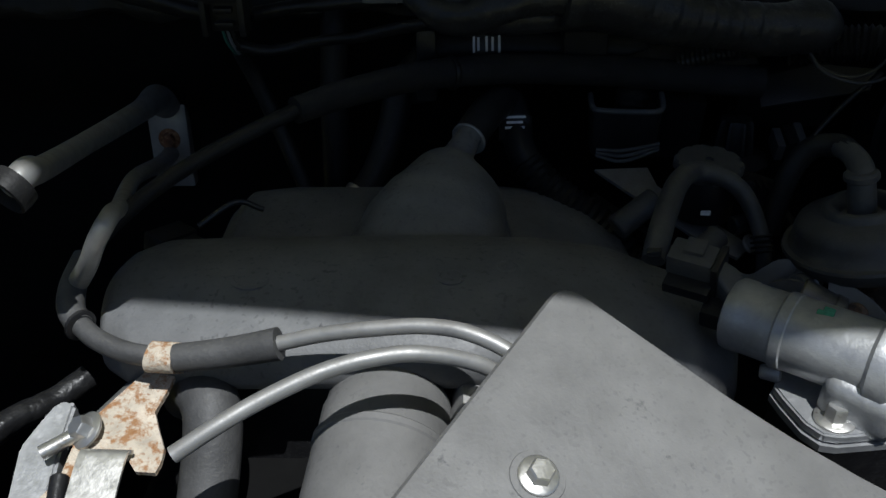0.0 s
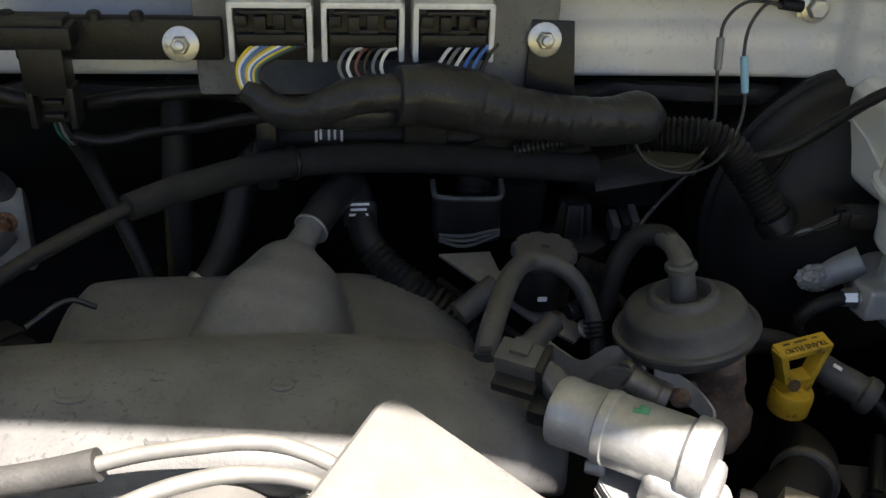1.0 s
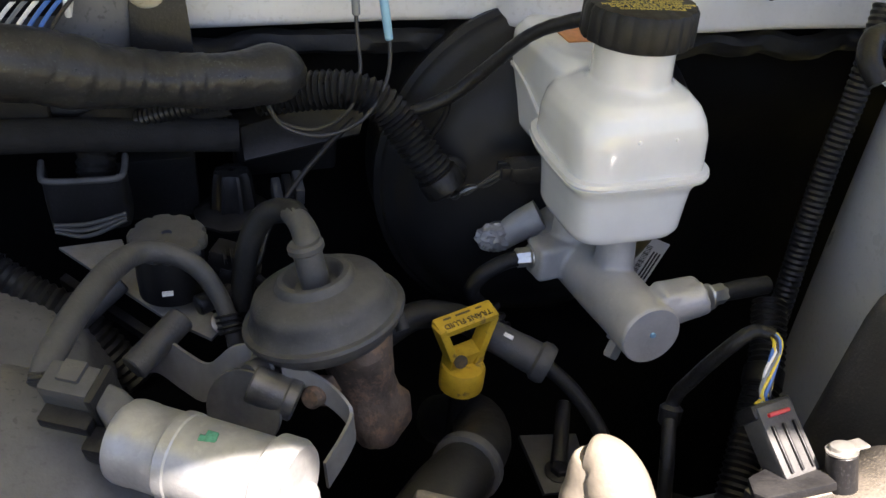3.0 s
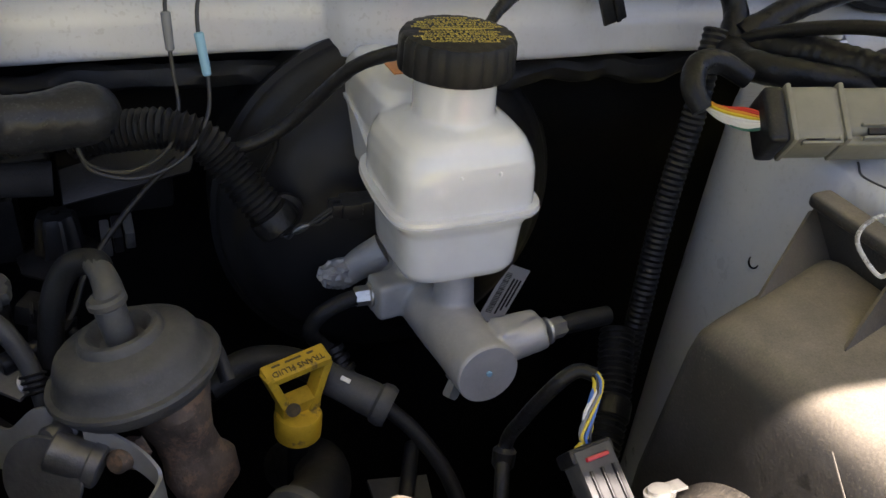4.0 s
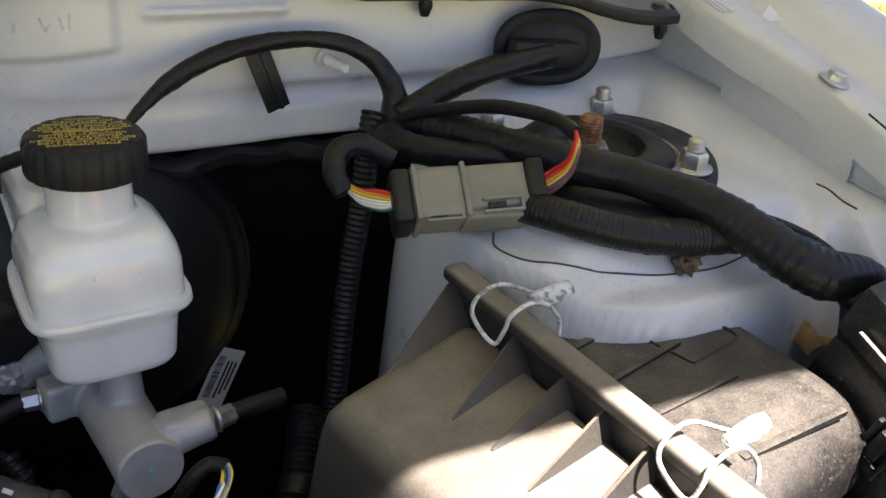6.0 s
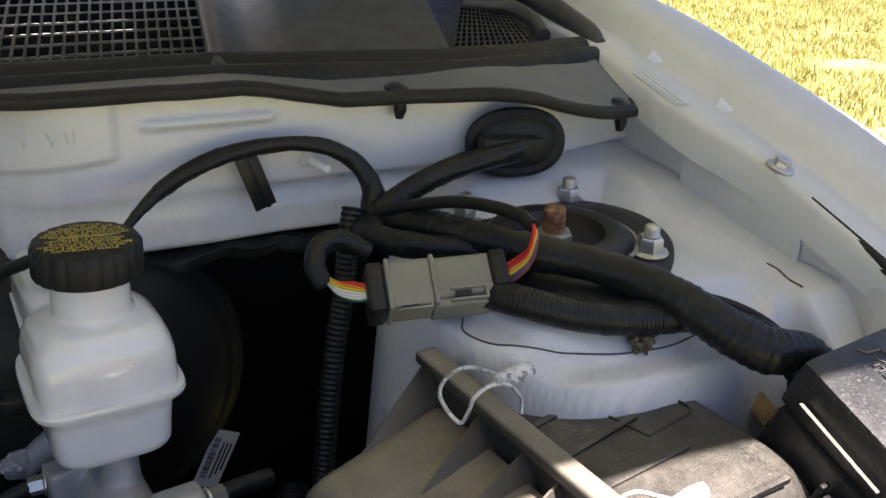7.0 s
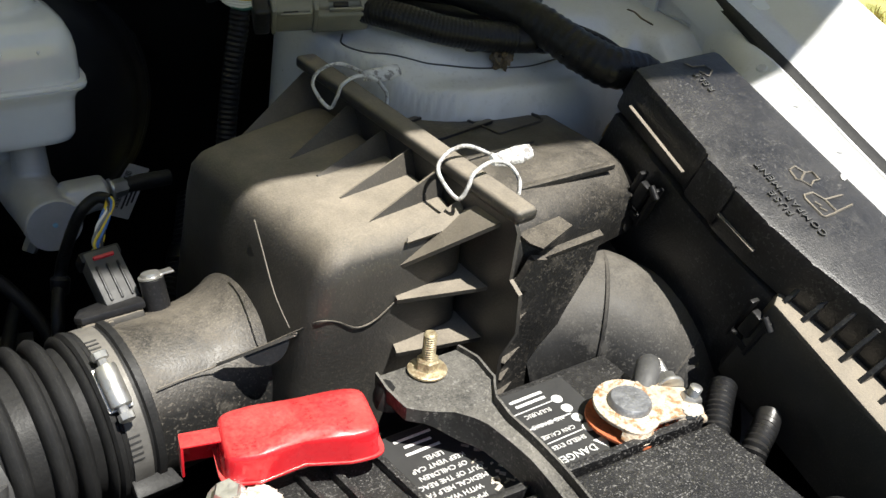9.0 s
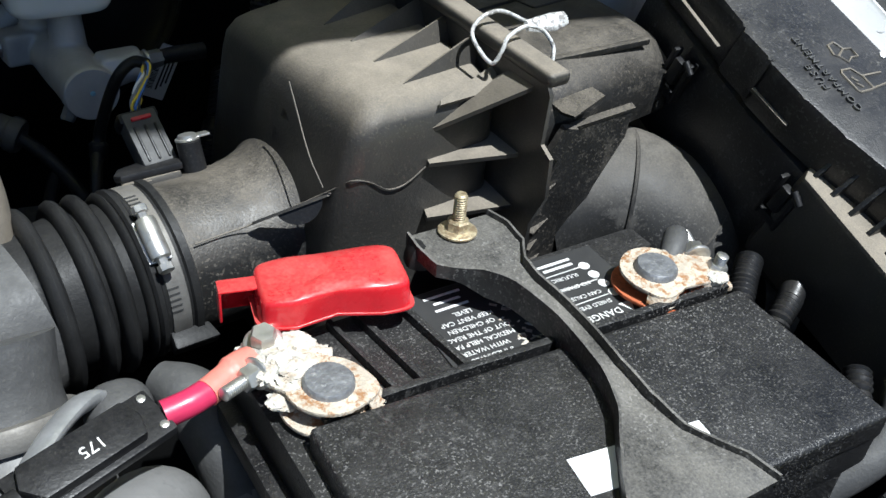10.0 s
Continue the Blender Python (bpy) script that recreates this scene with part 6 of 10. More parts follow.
def pressure_sensor():
    t = thing("pressure_sensor", (-0.135, 0.62, 1.22), "black pressure sensor with plugged connector on a bracket", "sensor")
    bm = mesh()
    box(bm, (-0.137, 0.621, 1.2800), (0.052, 0.026, 0.014), bevel=0.002)
    box(bm, (-0.137, 0.621, 1.2880), (0.044, 0.020, 0.006), bevel=0.0015)
    part("body", bm, BLACK, t)
    bm = mesh()
    box(bm, (-0.1300, 0.618, 1.2600), (0.026, 0.020, 0.030), bevel=0.002)
    part("socket", bm, BLACK, t)
    bm = mesh()
    for dx in (-0.012, 0.012):
        box(bm, (-0.1285 + dx, 0.617, 1.2370), (0.004, 0.018, 0.026), bevel=0.001)
    box(bm, (-0.1285, 0.620, 1.2370), (0.020, 0.008, 0.024), bevel=0.001)
    for dz in (-0.006, 0.003):
        box(bm, (-0.1285, 0.613, 1.2370 + dz), (0.012, 0.006, 0.003), bevel=0.0006)
    part("plug", bm, BLACK, t)
    for i, k in enumerate(("green", "grey", "black")):
        bm = mesh()
        tube(bm, [vec(-0.1325 + 0.003 * i, 0.620, 1.226), vec(-0.131 + 0.003 * i, 0.622, 1.216), vec(-0.128 + 0.002 * i, 0.630, 1.205)], 0.0011, 6, 4)
        part("wire", bm, WIRES[k], t)
    for x in (-0.150, -0.1, -0.075):
        bm = mesh()
        lathe(bm, [(0.0045, 0), (0.0045, 0.004), (0.003, 0.0055)], (x, 0.625, 1.2875), seg=12)
        part("peg", bm, BLACK, t)
    w = thing("thin_harness", (-0.07, 0.62, 1.21), "thin frayed taped wire along the firewall", "wiring", "thin harnesses")
    bm = mesh()
    taped(bm, [vec(-0.126, 0.628, 1.212), vec(-0.105, 0.628, 1.208), vec(-0.075, 0.628, 1.214), vec(-0.045, 0.622, 1.219), vec(-0.018, 0.612, 1.228), vec(0.01, 0.60, 1.236)], 0.0035, 10, 4)
    part("loom", bm, TAPE, w)
    w = thing("thin_harness", (-0.10, 0.63, 1.225), "frayed fabric-wrapped wire at the firewall's edge", "wiring", "thin harnesses")
    bm = mesh()
    taped(bm, [vec(-0.115, 0.640, 1.229), vec(-0.085, 0.640, 1.234), vec(-0.055, 0.640, 1.236), vec(-0.02, 0.640, 1.238)], 0.0045, 10, 7)
    part("loom", bm, TAPE, w)
    s = thing("loom_edge", (-0.3, 0.6, 1.20), "speckled fabric loom bending over the bulkhead edge", "wiring")
    bm = mesh()
    taped(bm, [vec(-0.42, 0.60, 1.215), vec(-0.36, 0.61, 1.245), vec(-0.29, 0.62, 1.260), vec(-0.23, 0.625, 1.258), vec(-0.19, 0.63, 1.245), vec(-0.15, 0.635, 1.232), vec(-0.12, 0.638, 1.226)], 0.0060, 10, 9)
    part("loom", bm, TAPE, s)


pressure_sensor()


def main_harness():
    t = thing("main_harness", (0.12, 0.59, 1.21), "thick black taped wiring harness below the computer plugs", "wiring harness")
    bm = mesh()
    taped(bm, [vec(-0.008, 0.598, 1.254), vec(0.008, 0.588, 1.2440), vec(0.026, 0.581, 1.2440), vec(0.048, 0.575, 1.2545), vec(0.068, 0.574, 1.2590), vec(0.092, 0.577, 1.2570)], [0.0085, 0.0095, 0.010, 0.0105, 0.0110, 0.0110], 16, 11)
    part("branch", bm, TAPE_SHEEN, t)
    bm = mesh()
    taped(bm, [vec(0.0790, 0.5765, 1.2570), vec(0.083, 0.577, 1.2568), vec(0.105, 0.578, 1.2560), vec(0.135, 0.588, 1.2460), vec(0.165, 0.599, 1.2360), vec(0.195, 0.608, 1.2290), vec(0.225, 0.615, 1.2250), vec(0.246, 0.621, 1.2255), vec(0.254, 0.632, 1.221)], [0.0165, 0.0178, 0.0185, 0.0175, 0.0160, 0.0150, 0.0155, 0.0165, 0.012], 18, 12)
    part("trunk", bm, TAPE_SHEEN, t)
    bm = mesh()
    taped(bm, [vec(0.035, 0.586, 1.2420), vec(0.055, 0.582, 1.2425), vec(0.080, 0.585, 1.2440), vec(0.10, 0.590, 1.243)], 0.009, 14, 13)
    part("branch", bm, TAPE_SHEEN, t)
    rnd = random.Random(3)
    names = ["yellow", "white", "blue", "grey", "yellow", "white", "blue", "yellow", "green", "black"]
    for i, k in enumerate(names):
        bm = mesh()
        x0 = 0.000 + 0.0032 * i
        tube(bm, [vec(x0 + 0.004, 0.609, 1.2760 + 0.001 * (i % 3)), vec(x0 - 0.006, 0.603, 1.2775), vec(-0.014 + 0.0016 * i, 0.596, 1.2680), vec(-0.012 + 0.0012 * i, 0.592, 1.2560), vec(-0.004 + 0.0008 * i, 0.590, 1.2470)], 0.0012, 6, 6)
        part("wire", bm, WIRES[k], t)
    for i, k in enumerate(["grey", "white", "brown", "black", "grey", "white"]):
        bm = mesh()
        x0 = 0.052 + 0.005 * i
        tube(bm, [vec(x0 + 0.004, 0.606, 1.2760), vec(x0 - 0.002, 0.598, 1.2765), vec(x0 - 0.006, 0.590, 1.2690), vec(x0 - 0.001, 0.584, 1.2600)], 0.0011, 6, 5)
        part("wire", bm, WIRES[k], t)
    for i, k in enumerate(["white", "grey", "white", "blue", "blue", "black"]):
        bm = mesh()
        x0 = 0.104 + 0.0055 * i
        tube(bm, [vec(x0 + 0.012, 0.606, 1.2790), vec(x0 + 0.006, 0.600, 1.2740), vec(x0, 0.590, 1.2680), vec(x0 - 0.002, 0.584, 1.2620)], 0.0012, 6, 5)
        part("wire", bm, WIRES[k], t)
    c = thing("corrugated_conduit", (0.3, 0.6, 1.17), "black corrugated wire conduit curving down the booster", "conduit", "conduits")
    bm = mesh()
    corrugated(bm, [vec(0.235, 0.632, 1.2070), vec(0.262, 0.622, 1.2125), vec(0.286, 0.612, 1.2160), vec(0.303, 0.607, 1.2100), vec(0.315, 0.603, 1.1970), vec(0.331, 0.593, 1.1745), vec(0.342, 0.588, 1.1590)], 0.0122, 0.0037, 0.20, 18)
    part("conduit", bm, CONDUIT, c)
    bm = mesh()
    lathe(bm, [(0.0132, 0), (0.0138, 0.001), (0.0138, 0.011), (0.0128, 0.012)], (0.3370, 0.5900, 1.1660), (0.55, -0.25, -0.8), 18)
    part("end_tape", bm, TAPE, c)
    f = thing("corrugated_conduit", (0.17, 0.63, 1.19), "thin black corrugated conduit under the harness", "conduit", "conduits")
    bm = mesh()
    corrugated(bm, [vec(0.165, 0.635, 1.196), vec(0.185, 0.628, 1.2035), vec(0.21, 0.622, 1.2095), vec(0.232, 0.622, 1.212)], 0.0060, 0.0032, 0.2, 12)
    part("conduit", bm, CONDUIT, f)
    bm = mesh()
    lathe(bm, [(0.0064, 0), (0.0068, 0.0006), (0.0068, 0.007), (0.0062, 0.0076)], (0.2250, 0.6220, 1.2113), (1, 0, 0.1), 14)
    part("end_tape", bm, TAPE_SHEEN, f)
    p = thing("grey_flap", (0.20, 0.64, 1.19), "dark plastic flap under the harness", "flap")
    bm = mesh()
    prism(bm, [(-0.045, -0.008), (0.0, 0.012), (0.05, 0.004), (0.055, -0.006), (0.0, -0.014)], (0.165, 0.640, 1.1990), basis((0.05, -0.6, 0.8), (1, 0, 0)), 0.002, 0.0006)
    part("flap", bm, BLACK, p)
    q = thing("grey_flap", (0.27, 0.63, 1.17), "dull grey plastic plate below the conduit", "flap")
    bm = mesh()
    prism(bm, [(-0.04, -0.018), (0.035, -0.006), (0.042, 0.010), (0.0, 0.014), (-0.04, 0.004)], (0.265, 0.648, 1.175), basis((0.0, -0.7, 0.7), (1, 0, 0)), 0.003, 0.0008)
    part("flap", bm, BLACK, q)
    return t


main_harness()


def ground_leads():
    t = thing("ground_leads", (0.3, 0.62, 1.2), "two grey wires with blue crimp splices to a ring bolt", "wiring")
    a = vec(0.3665, 0.6460, 1.2915)
    bm = mesh()
    hexnut(bm, a + vec(0, 0.006, 0), (0, -1, 0.1), 0.0070, 0.006, 0.0105)
    part("bolt", bm, STEEL, t)
    bm = mesh()
    prism(bm, [(-0.012, -0.007), (0.006, -0.008), (0.011, 0.0), (0.006, 0.008), (-0.012, 0.007)], a + vec(0.0, 0.008, 0), basis((0, -1, 0.1), (1, 0, 0)), 0.003, 0.0008)
    part("ring_terminal", bm, STEEL, t)
    bm = mesh()
    rod(bm, a + vec(-0.010, 0.005, 0.001), a + vec(-0.026, 0.003, 0.003), 0.0042, 0.0036, 12)
    part("boot", bm, RUBBER, t)
    for k, (pts, s0, s1) in enumerate((
            ([a + vec(-0.024, 0.003, 0.003), vec(0.310, 0.632, 1.3000), vec(0.2945, 0.626, 1.2890), vec(0.2925, 0.622, 1.2720), vec(0.2930, 0.618, 1.2480), vec(0.2935, 0.612, 1.2260), vec(0.284, 0.598, 1.209), vec(0.262, 0.586, 1.204), vec(0.243, 0.590, 1.208), vec(0.238, 0.60, 1.214)], (0.2925, 0.624, 1.2790), (0.2928, 0.620, 1.2580)),
            ([a + vec(-0.024, 0.003, 0.001), vec(0.322, 0.630, 1.2990), vec(0.3105, 0.624, 1.2850), vec(0.3085, 0.618, 1.2640), vec(0.3110, 0.611, 1.2420), vec(0.3075, 0.605, 1.2220), vec(0.291, 0.592, 1.2055), vec(0.266, 0.582, 1.2015), vec(0.245, 0.586, 1.206), vec(0.238, 0.60, 1.212)], (0.3086, 0.619, 1.2680), (0.3108, 0.612, 1.2450)))):
        bm = mesh()
        tube(bm, pts, 0.0012, 8, 6)
        part("wire", bm, WIRES["black"], t)
        bm = mesh()
        rod(bm, s0, s1, 0.0028, 0.0025, 12, 0.0008)
        part("splice", bm, WIRES["lightblue" if k else "grey"], t, "pale blue crimp splice")
    return t


ground_leads()


# ---- brakes ----
def booster():
    t = thing("brake_booster", (0.432, 0.63, 1.0), "large round black brake booster", "brake booster")
    bm = mesh()
    lathe(bm, [(0.105, -0.06), (0.117, -0.05), (0.1185, -0.02), (0.1185, 0.0), (0.116, 0.004), (0.112, 0.006), (0.108, 0.010), (0.104, 0.018), (0.095, 0.026), (0.080, 0.034), (0.062, 0.040), (0.045, 0.044), (0.030, 0.046), (0.01, 0.046)], (0.432, 0.640, 1.135), (0, -1, 0.05), 72)
    part("shell", bm, BOOSTER, t)
    bm = mesh()
    lathe(bm, [(0.1185, -0.010), (0.1215, -0.008), (0.1220, -0.003), (0.1185, 0.000)], (0.432, 0.640, 1.135), (0, -1, 0.05), 72)
    part("crimp_rim", bm, BOOSTER, t)
    bm = mesh()
    lathe(bm, [(0.011, 0), (0.011, 0.004), (0.008, 0.006), (0.008, 0.010)], (0.350, 0.603, 1.160), (-0.2, -1, 0.1), 20)
    part("check_valve", bm, RUBBER, t)
    return t


booster()


def master_cylinder():
    t = thing("master_cylinder", (0.43, 0.53, 1.09), "grey aluminium brake master cylinder with pipe fittings", "master cylinder")
    a, b = vec(0.4290, 0.4660, 1.1180), vec(0.4230, 0.6000, 1.1140)
    bm = mesh()
    lathe(bm, [(0.0168, -0.0008), (0.0180, 0.0), (0.0183, 0.0015), (0.0183, 0.03), (0.0190, 0.05), (0.0195, 0.134)], a, b - a, 40)
    for x, y, sx in ((0.4290, 0.518, 0.021), (0.4180, 0.556, 0.022)):
        rod(bm, (x, y, 1.118), (x, y + 0.002, 1.158), sx * 0.62, sx * 0.52, 20)
    box(bm, (0.4015, 0.5500, 1.1220), (0.024, 0.020, 0.024), basis((0, 0, 1), (1, 0.15, 0)), 0.003)
    box(bm, (0.4540, 0.4830, 1.1270), (0.030, 0.020, 0.020), basis((0, 0, 1), (1, 0.05, 0)), 0.004)
    rod(bm, (0.444, 0.480, 1.124), (0.468, 0.4775, 1.130), 0.0110, 0.0095, 18)
    heal(part("casting", bm, MC_ALU, t), 0.0013, 3)
    bm = mesh()
    lathe(bm, [(0.0176, 0.0), (0.0182, -0.0006), (0.0176, -0.0014), (0.001, -0.0012)], a, b - a, 40)
    part("end_face", bm, MC_ALU, t)
    bm = mesh()
    lathe(bm, [(0.0018, 0.0), (0.0016, 0.001), (0.0005, 0.0012)], a + vec(0.0003, -0.0016, 0.001), (0, -1, 0.1), 12)
    part("paint_spot", bm, WIRES["lightblue"], t, "small blue paint spot")
    for p, d, h in (((0.4690, 0.4770, 1.1305), vec(1, 0.1, 0.05), 0.010), ((0.3900, 0.5515, 1.1225), vec(-1, 0.05, 0.0), 0.009)):
        bm = mesh()
        hexnut(bm, p, d, 0.0062, h, 0.0078)
        part("pipe_nut", bm, STEEL, t)
    bm = mesh()
    tube(bm, [vec(0.478, 0.478, 1.131), vec(0.492, 0.4795, 1.131), vec(0.512, 0.4815, 1.130)], [0.0050, 0.0058, 0.0056], 14, 5)
    part("sleeve", bm, RUBBER, t)
    bm = mesh()
    tube(bm, [vec(0.384, 0.552, 1.1225), vec(0.372, 0.551, 1.121), vec(0.358, 0.550, 1.115), vec(0.352, 0.552, 1.103), vec(0.358, 0.556, 1.090), vec(0.368, 0.555, 1.080)], 0.0050, 14, 6)
    part("brake_line", bm, RUBBER, t, "rubber-sleeved brake line")
    bm = mesh()
    a2, b2 = vec(0.366, 0.557, 1.084), vec(0.380, 0.535, 1.055)
    for k in range(3):
        p = a2.lerp(b2, k * 0.18)
        lathe(bm, [(0.0058, 0), (0.0078, 0.0008), (0.0078, 0.004), (0.0058, 0.005)], p, b2 - a2, 18)
    rod(bm, a2, b2, 0.0056, seg=16)
    part("fitting", bm, BLACK, t, "ribbed black fitting with bright rings")
    bm = mesh()
    crust(bm, (0.3810, 0.592, 1.114), (0.013, 0.009, 0.010), 3, 0.22, 420)
    tube(bm, [vec(0.384, 0.590, 1.113), vec(0.394, 0.588, 1.122), vec(0.408, 0.584, 1.132)], [0.008, 0.010, 0.011], 12, 5, squash=0.6)
    part("clear_bag", bm, MC_ALU, t, "crumpled foil-wrapped fitting")
    bm = mesh()
    hexnut(bm, (0.4190, 0.482, 1.105), (-0.5, -0.3, -0.8), 0.005, 0.010, 0.007)
    part("bleed_screw", bm, GREY_STEEL, t)
    tag = thing("barcode_tag", (0.515, 0.63, 1.03), "white barcode label on a small metal tag", "label")
    turn = basis((-0.35, -0.75, 0.55), (0.86, -0.35, -0.25))
    tl, tr = vec(0.5241, 0.6328, 1.0720), vec(0.5445, 0.6328, 1.0614)
    u = (tr - tl).normalized()
    dn = vec(-0.0243, -0.0023, -0.0440).normalized()
    turn = Matrix((u, (dn - u * dn.dot(u)).normalized(), u.cross((dn - u * dn.dot(u)).normalized()))).transposed()
    if (turn @ vec(0, 0, 1)).y > 0:
        turn = turn @ Matrix.Diagonal((1, 1, -1))
    mid_ = (tl + tr) / 2
    bm = mesh()
    box(bm, mid_ + turn @ vec(0, 0.024, 0), (0.022, 0.050, 0.0012), turn, 0.0005, 1)
    card = part("card", bm, WHITE_LABEL, tag)
    rnd = random.Random(8)
    for i in range(26):
        bm = mesh()
        w = rnd.choice((0.0005, 0.0008, 0.0012))
        box(bm, mid_ + turn @ vec(-0.0055, 0.006 + 0.0014 * i, 0.0007), (0.0055, w, 0.0003), turn, 0)
        part("code_bar", bm, LABEL_INK, card)
    for i in range(3):
        bm = mesh()
        box(bm, mid_ + turn @ vec(0.0008 + 0.0032 * i, 0.025 - 0.002 * i, 0.0007), (0.0016, 0.032 - 0.004 * i, 0.0003), turn, 0)
        part("print_bar", bm, LABEL_INK, card)
    return t


master_cylinder()


def reservoir():
    t = thing("brake_reservoir", (0.425, 0.545, 1.155), "white translucent brake fluid reservoir with black ridged cap", "reservoir")
    bm = mesh()
    cx, cy = 0.4255, 0.5320
    prof = [(1.158, 0.027, 0.028, 4), (1.1595, 0.0320, 0.0330, 4.5), (1.164, 0.0342, 0.0350, 5), (1.180, 0.0350, 0.0358, 5.5), (1.1895, 0.0360, 0.0366, 5.5), (1.1950, 0.0392, 0.0384, 5.5), (1.2045, 0.0402, 0.0388, 5.5), (1.222, 0.0400, 0.0386, 5), (1.2300, 0.0385, 0.0376, 4.5), (1.2370, 0.0355, 0.0350, 4), (1.2420, 0.0310, 0.0310, 3.2), (1.2460, 0.0250, 0.0240, 2.4)]
    loft(bm, [rounded((cx + 0.0006, cy, z), (1, 0, 0), (0, 1, 0), a, b, p, 48) for z, a, b, p in prof])
    prof = [(1.185, 0.026, 0.040, 4), (1.190, 0.029, 0.044, 5), (1.225, 0.0310, 0.046, 5), (1.243, 0.0305, 0.045, 5), (1.2505, 0.0265, 0.041, 4), (1.2520, 0.021, 0.036, 3)]
    loft(bm, [rounded((0.4235, 0.5920, z), (1, 0, 0), (0, 1, 0), a, b, p, 40) for z, a, b, p in prof])
    lathe(bm, [(0.0262, 1.240), (0.0240, 1.2445), (0.0223, 1.248), (0.0218, 1.276)], (0.4255, 0.5300, 0), seg=36)
    heal(part("tank", bm, TANK, t), 0.0013, 3)
    bm = mesh()
    rows = []
    for z, k in ((-0.0030, 0.0), (-0.0027, 0.0030), (-0.0008, 0.0036), (-0.0002, 0.0024), (0.0004, 0.0036), (0.0024, 0.0032), (0.0028, 0.0)):
        ring = rounded((cx + 0.0006, cy, 0), (1, 0, 0), (0, 1, 0), 0.0402 + k, 0.0388 + k, 5.2, 64)
        rows.append([vec(p.x, p.y, 1.2000 + z + 0.006 * smooth01((p.y - cy) / 0.05)) for p in ring])
    loft(bm, rows)
    part("seam", bm, TANK, t, "welded seam flange")
    bm = mesh()
    rows = []
    for z, k in ((-0.0012, 0.0), (-0.001, 0.0022), (0.001, 0.0022), (0.0012, 0.0)):
        ring = rounded((0.4235, 0.5920, 0), (1, 0, 0), (0, 1, 0), 0.0302 + k, 0.0462 + k, 5, 48)
        rows.append([vec(p.x, p.y, 1.2080 + z + 0.016 * smooth01((p.y - 0.56) / 0.05)) for p in ring])
    loft(bm, rows)
    part("seam", bm, TANK, t)
    bm = mesh()
    lathe(bm, [(0.0285, 0), (0.0305, 0.0010), (0.0310, 0.003), (0.0305, 0.017), (0.0290, 0.0195), (0.0265, 0.0202), (0.010, 0.0206)], (0.4265, 0.5330, 1.2685), (0.01, -0.02, 1), 120, lambda a, k: 1.0 - (0.030 if (a * 20 / (2 * math.pi)) % 1.0 < 0.25 and 0 < k < 6 else 0.0))
    cap = part("cap", bm, CAP, t, "black ridged filler cap with yellow print")
    lines = ["WARNING", "CLEAN FILLER CAP", "BEFORE REMOVING. USE", "ONLY DOT 3 BRAKE FLUID", "FROM A SEALED CONTAINER", "ADVERTISSEMENT", "NETTOYER LE BOUCHON", "AVANT DE LE DEPOSER", "N'EMPLOYER QUE DU LIQUIDE", "DOT 3 PROVENANT D'UN", "CONTENANT SCELLE"]
    right = vec(0.97, -0.20, 0).normalized()
    back = vec(0.20, 0.97, 0).normalized()
    for i, s in enumerate(lines):
        lettering(s, 0.0036, vec(0.4265, 0.5330, 1.28965) + back * (0.0202 - 0.0039 * i - (0.001 if i > 4 else 0)) + vec(0, 0, -0.02 * (0.0192 - 0.0037 * i)), right, back, PRINT_YELLOW, cap, depth=0.0001)
    bm = mesh()
    box(bm, vec(0.4265, 0.5330, 1.2897) + back * 0.0016, (0.038, 0.0005, 0.0003), basis((0, 0, 1), right), 0)
    part("rule", bm, PRINT_YELLOW, cap)
    bm = mesh()
    prism(bm, [(-0.016, -0.016), (0.016, -0.016), (0.016, 0.020), (-0.016, 0.020)], (0.4235, 0.590, 1.2521), basis((0, -0.02, 1), (1, 0, 0)), 0.0008, 0.0002)
    part("label", bm, ORANGE_LABEL, t, "faded orange warning label")
    bm = mesh()
    box(bm, (0.3905, 0.566, 1.176), (0.026, 0.016, 0.012), basis((0, 0, 1), (1, -0.1, 0)), 0.002)
    part("level_sensor", bm, BLACK, t, "black level sensor plug")
    bm = mesh()
    box(bm, (0.380, 0.5645, 1.1780), (0.012, 0.017, 0.009), basis((0, 0, 1), (1, -0.1, 0)), 0.0015)
    for k in (-0.004, 0.004):
        box(bm, (0.372, 0.5645 + k, 1.1780), (0.008, 0.004, 0.008), basis((0, 0, 1), (1, -0.1, 0)), 0.001)
    part("plug", bm, BLACK, t)
    # two white dots modelled in place of glossy highlights on the tank
    for x in (0.4170, 0.4390):
        bm = mesh()
        ball(bm, (x, 0.4938, 1.2250), (0.0011, 0.0010, 0.0013), seg=10, rings=6)
        part("highlight_dot", bm, WHITE_LABEL, t, "small white dot that stands for a highlight on the tank")
    bm = mesh()
    lathe(bm, [(0.0011, 0), (0.0008, 0.0008)], (0.4420, 0.5165, 1.2398), (0.1, -0.5, 0.85), 10)
    part("speck", bm, LABEL_INK, t)
    w = thing("sensor_wiring", (0.35, 0.57, 1.16), "twisted grey wires from conduit to reservoir sensor", "wiring")
    for i, k in enumerate(("black", "grey", "black", "black")):
        bm = mesh()
        o = vec(0, 0.001 * (i % 2), 0.0013 * (i - 1.5))
        tube(bm, [vec(0.341, 0.588, 1.160) + o, vec(0.342, 0.583, 1.156) - o, vec(0.346, 0.578, 1.156) + o, vec(0.352, 0.574, 1.162) - o, vec(0.362, 0.569, 1.168) + o, vec(0.371, 0.5655, 1.176) + o], 0.0011, 6, 6)
        part("wire", bm, WIRES[k], w)
    c = thing("booster_loom", (0.4, 0.6, 1.2), "thin taped loom running over the booster to the cap", "wiring")
    bm = mesh()
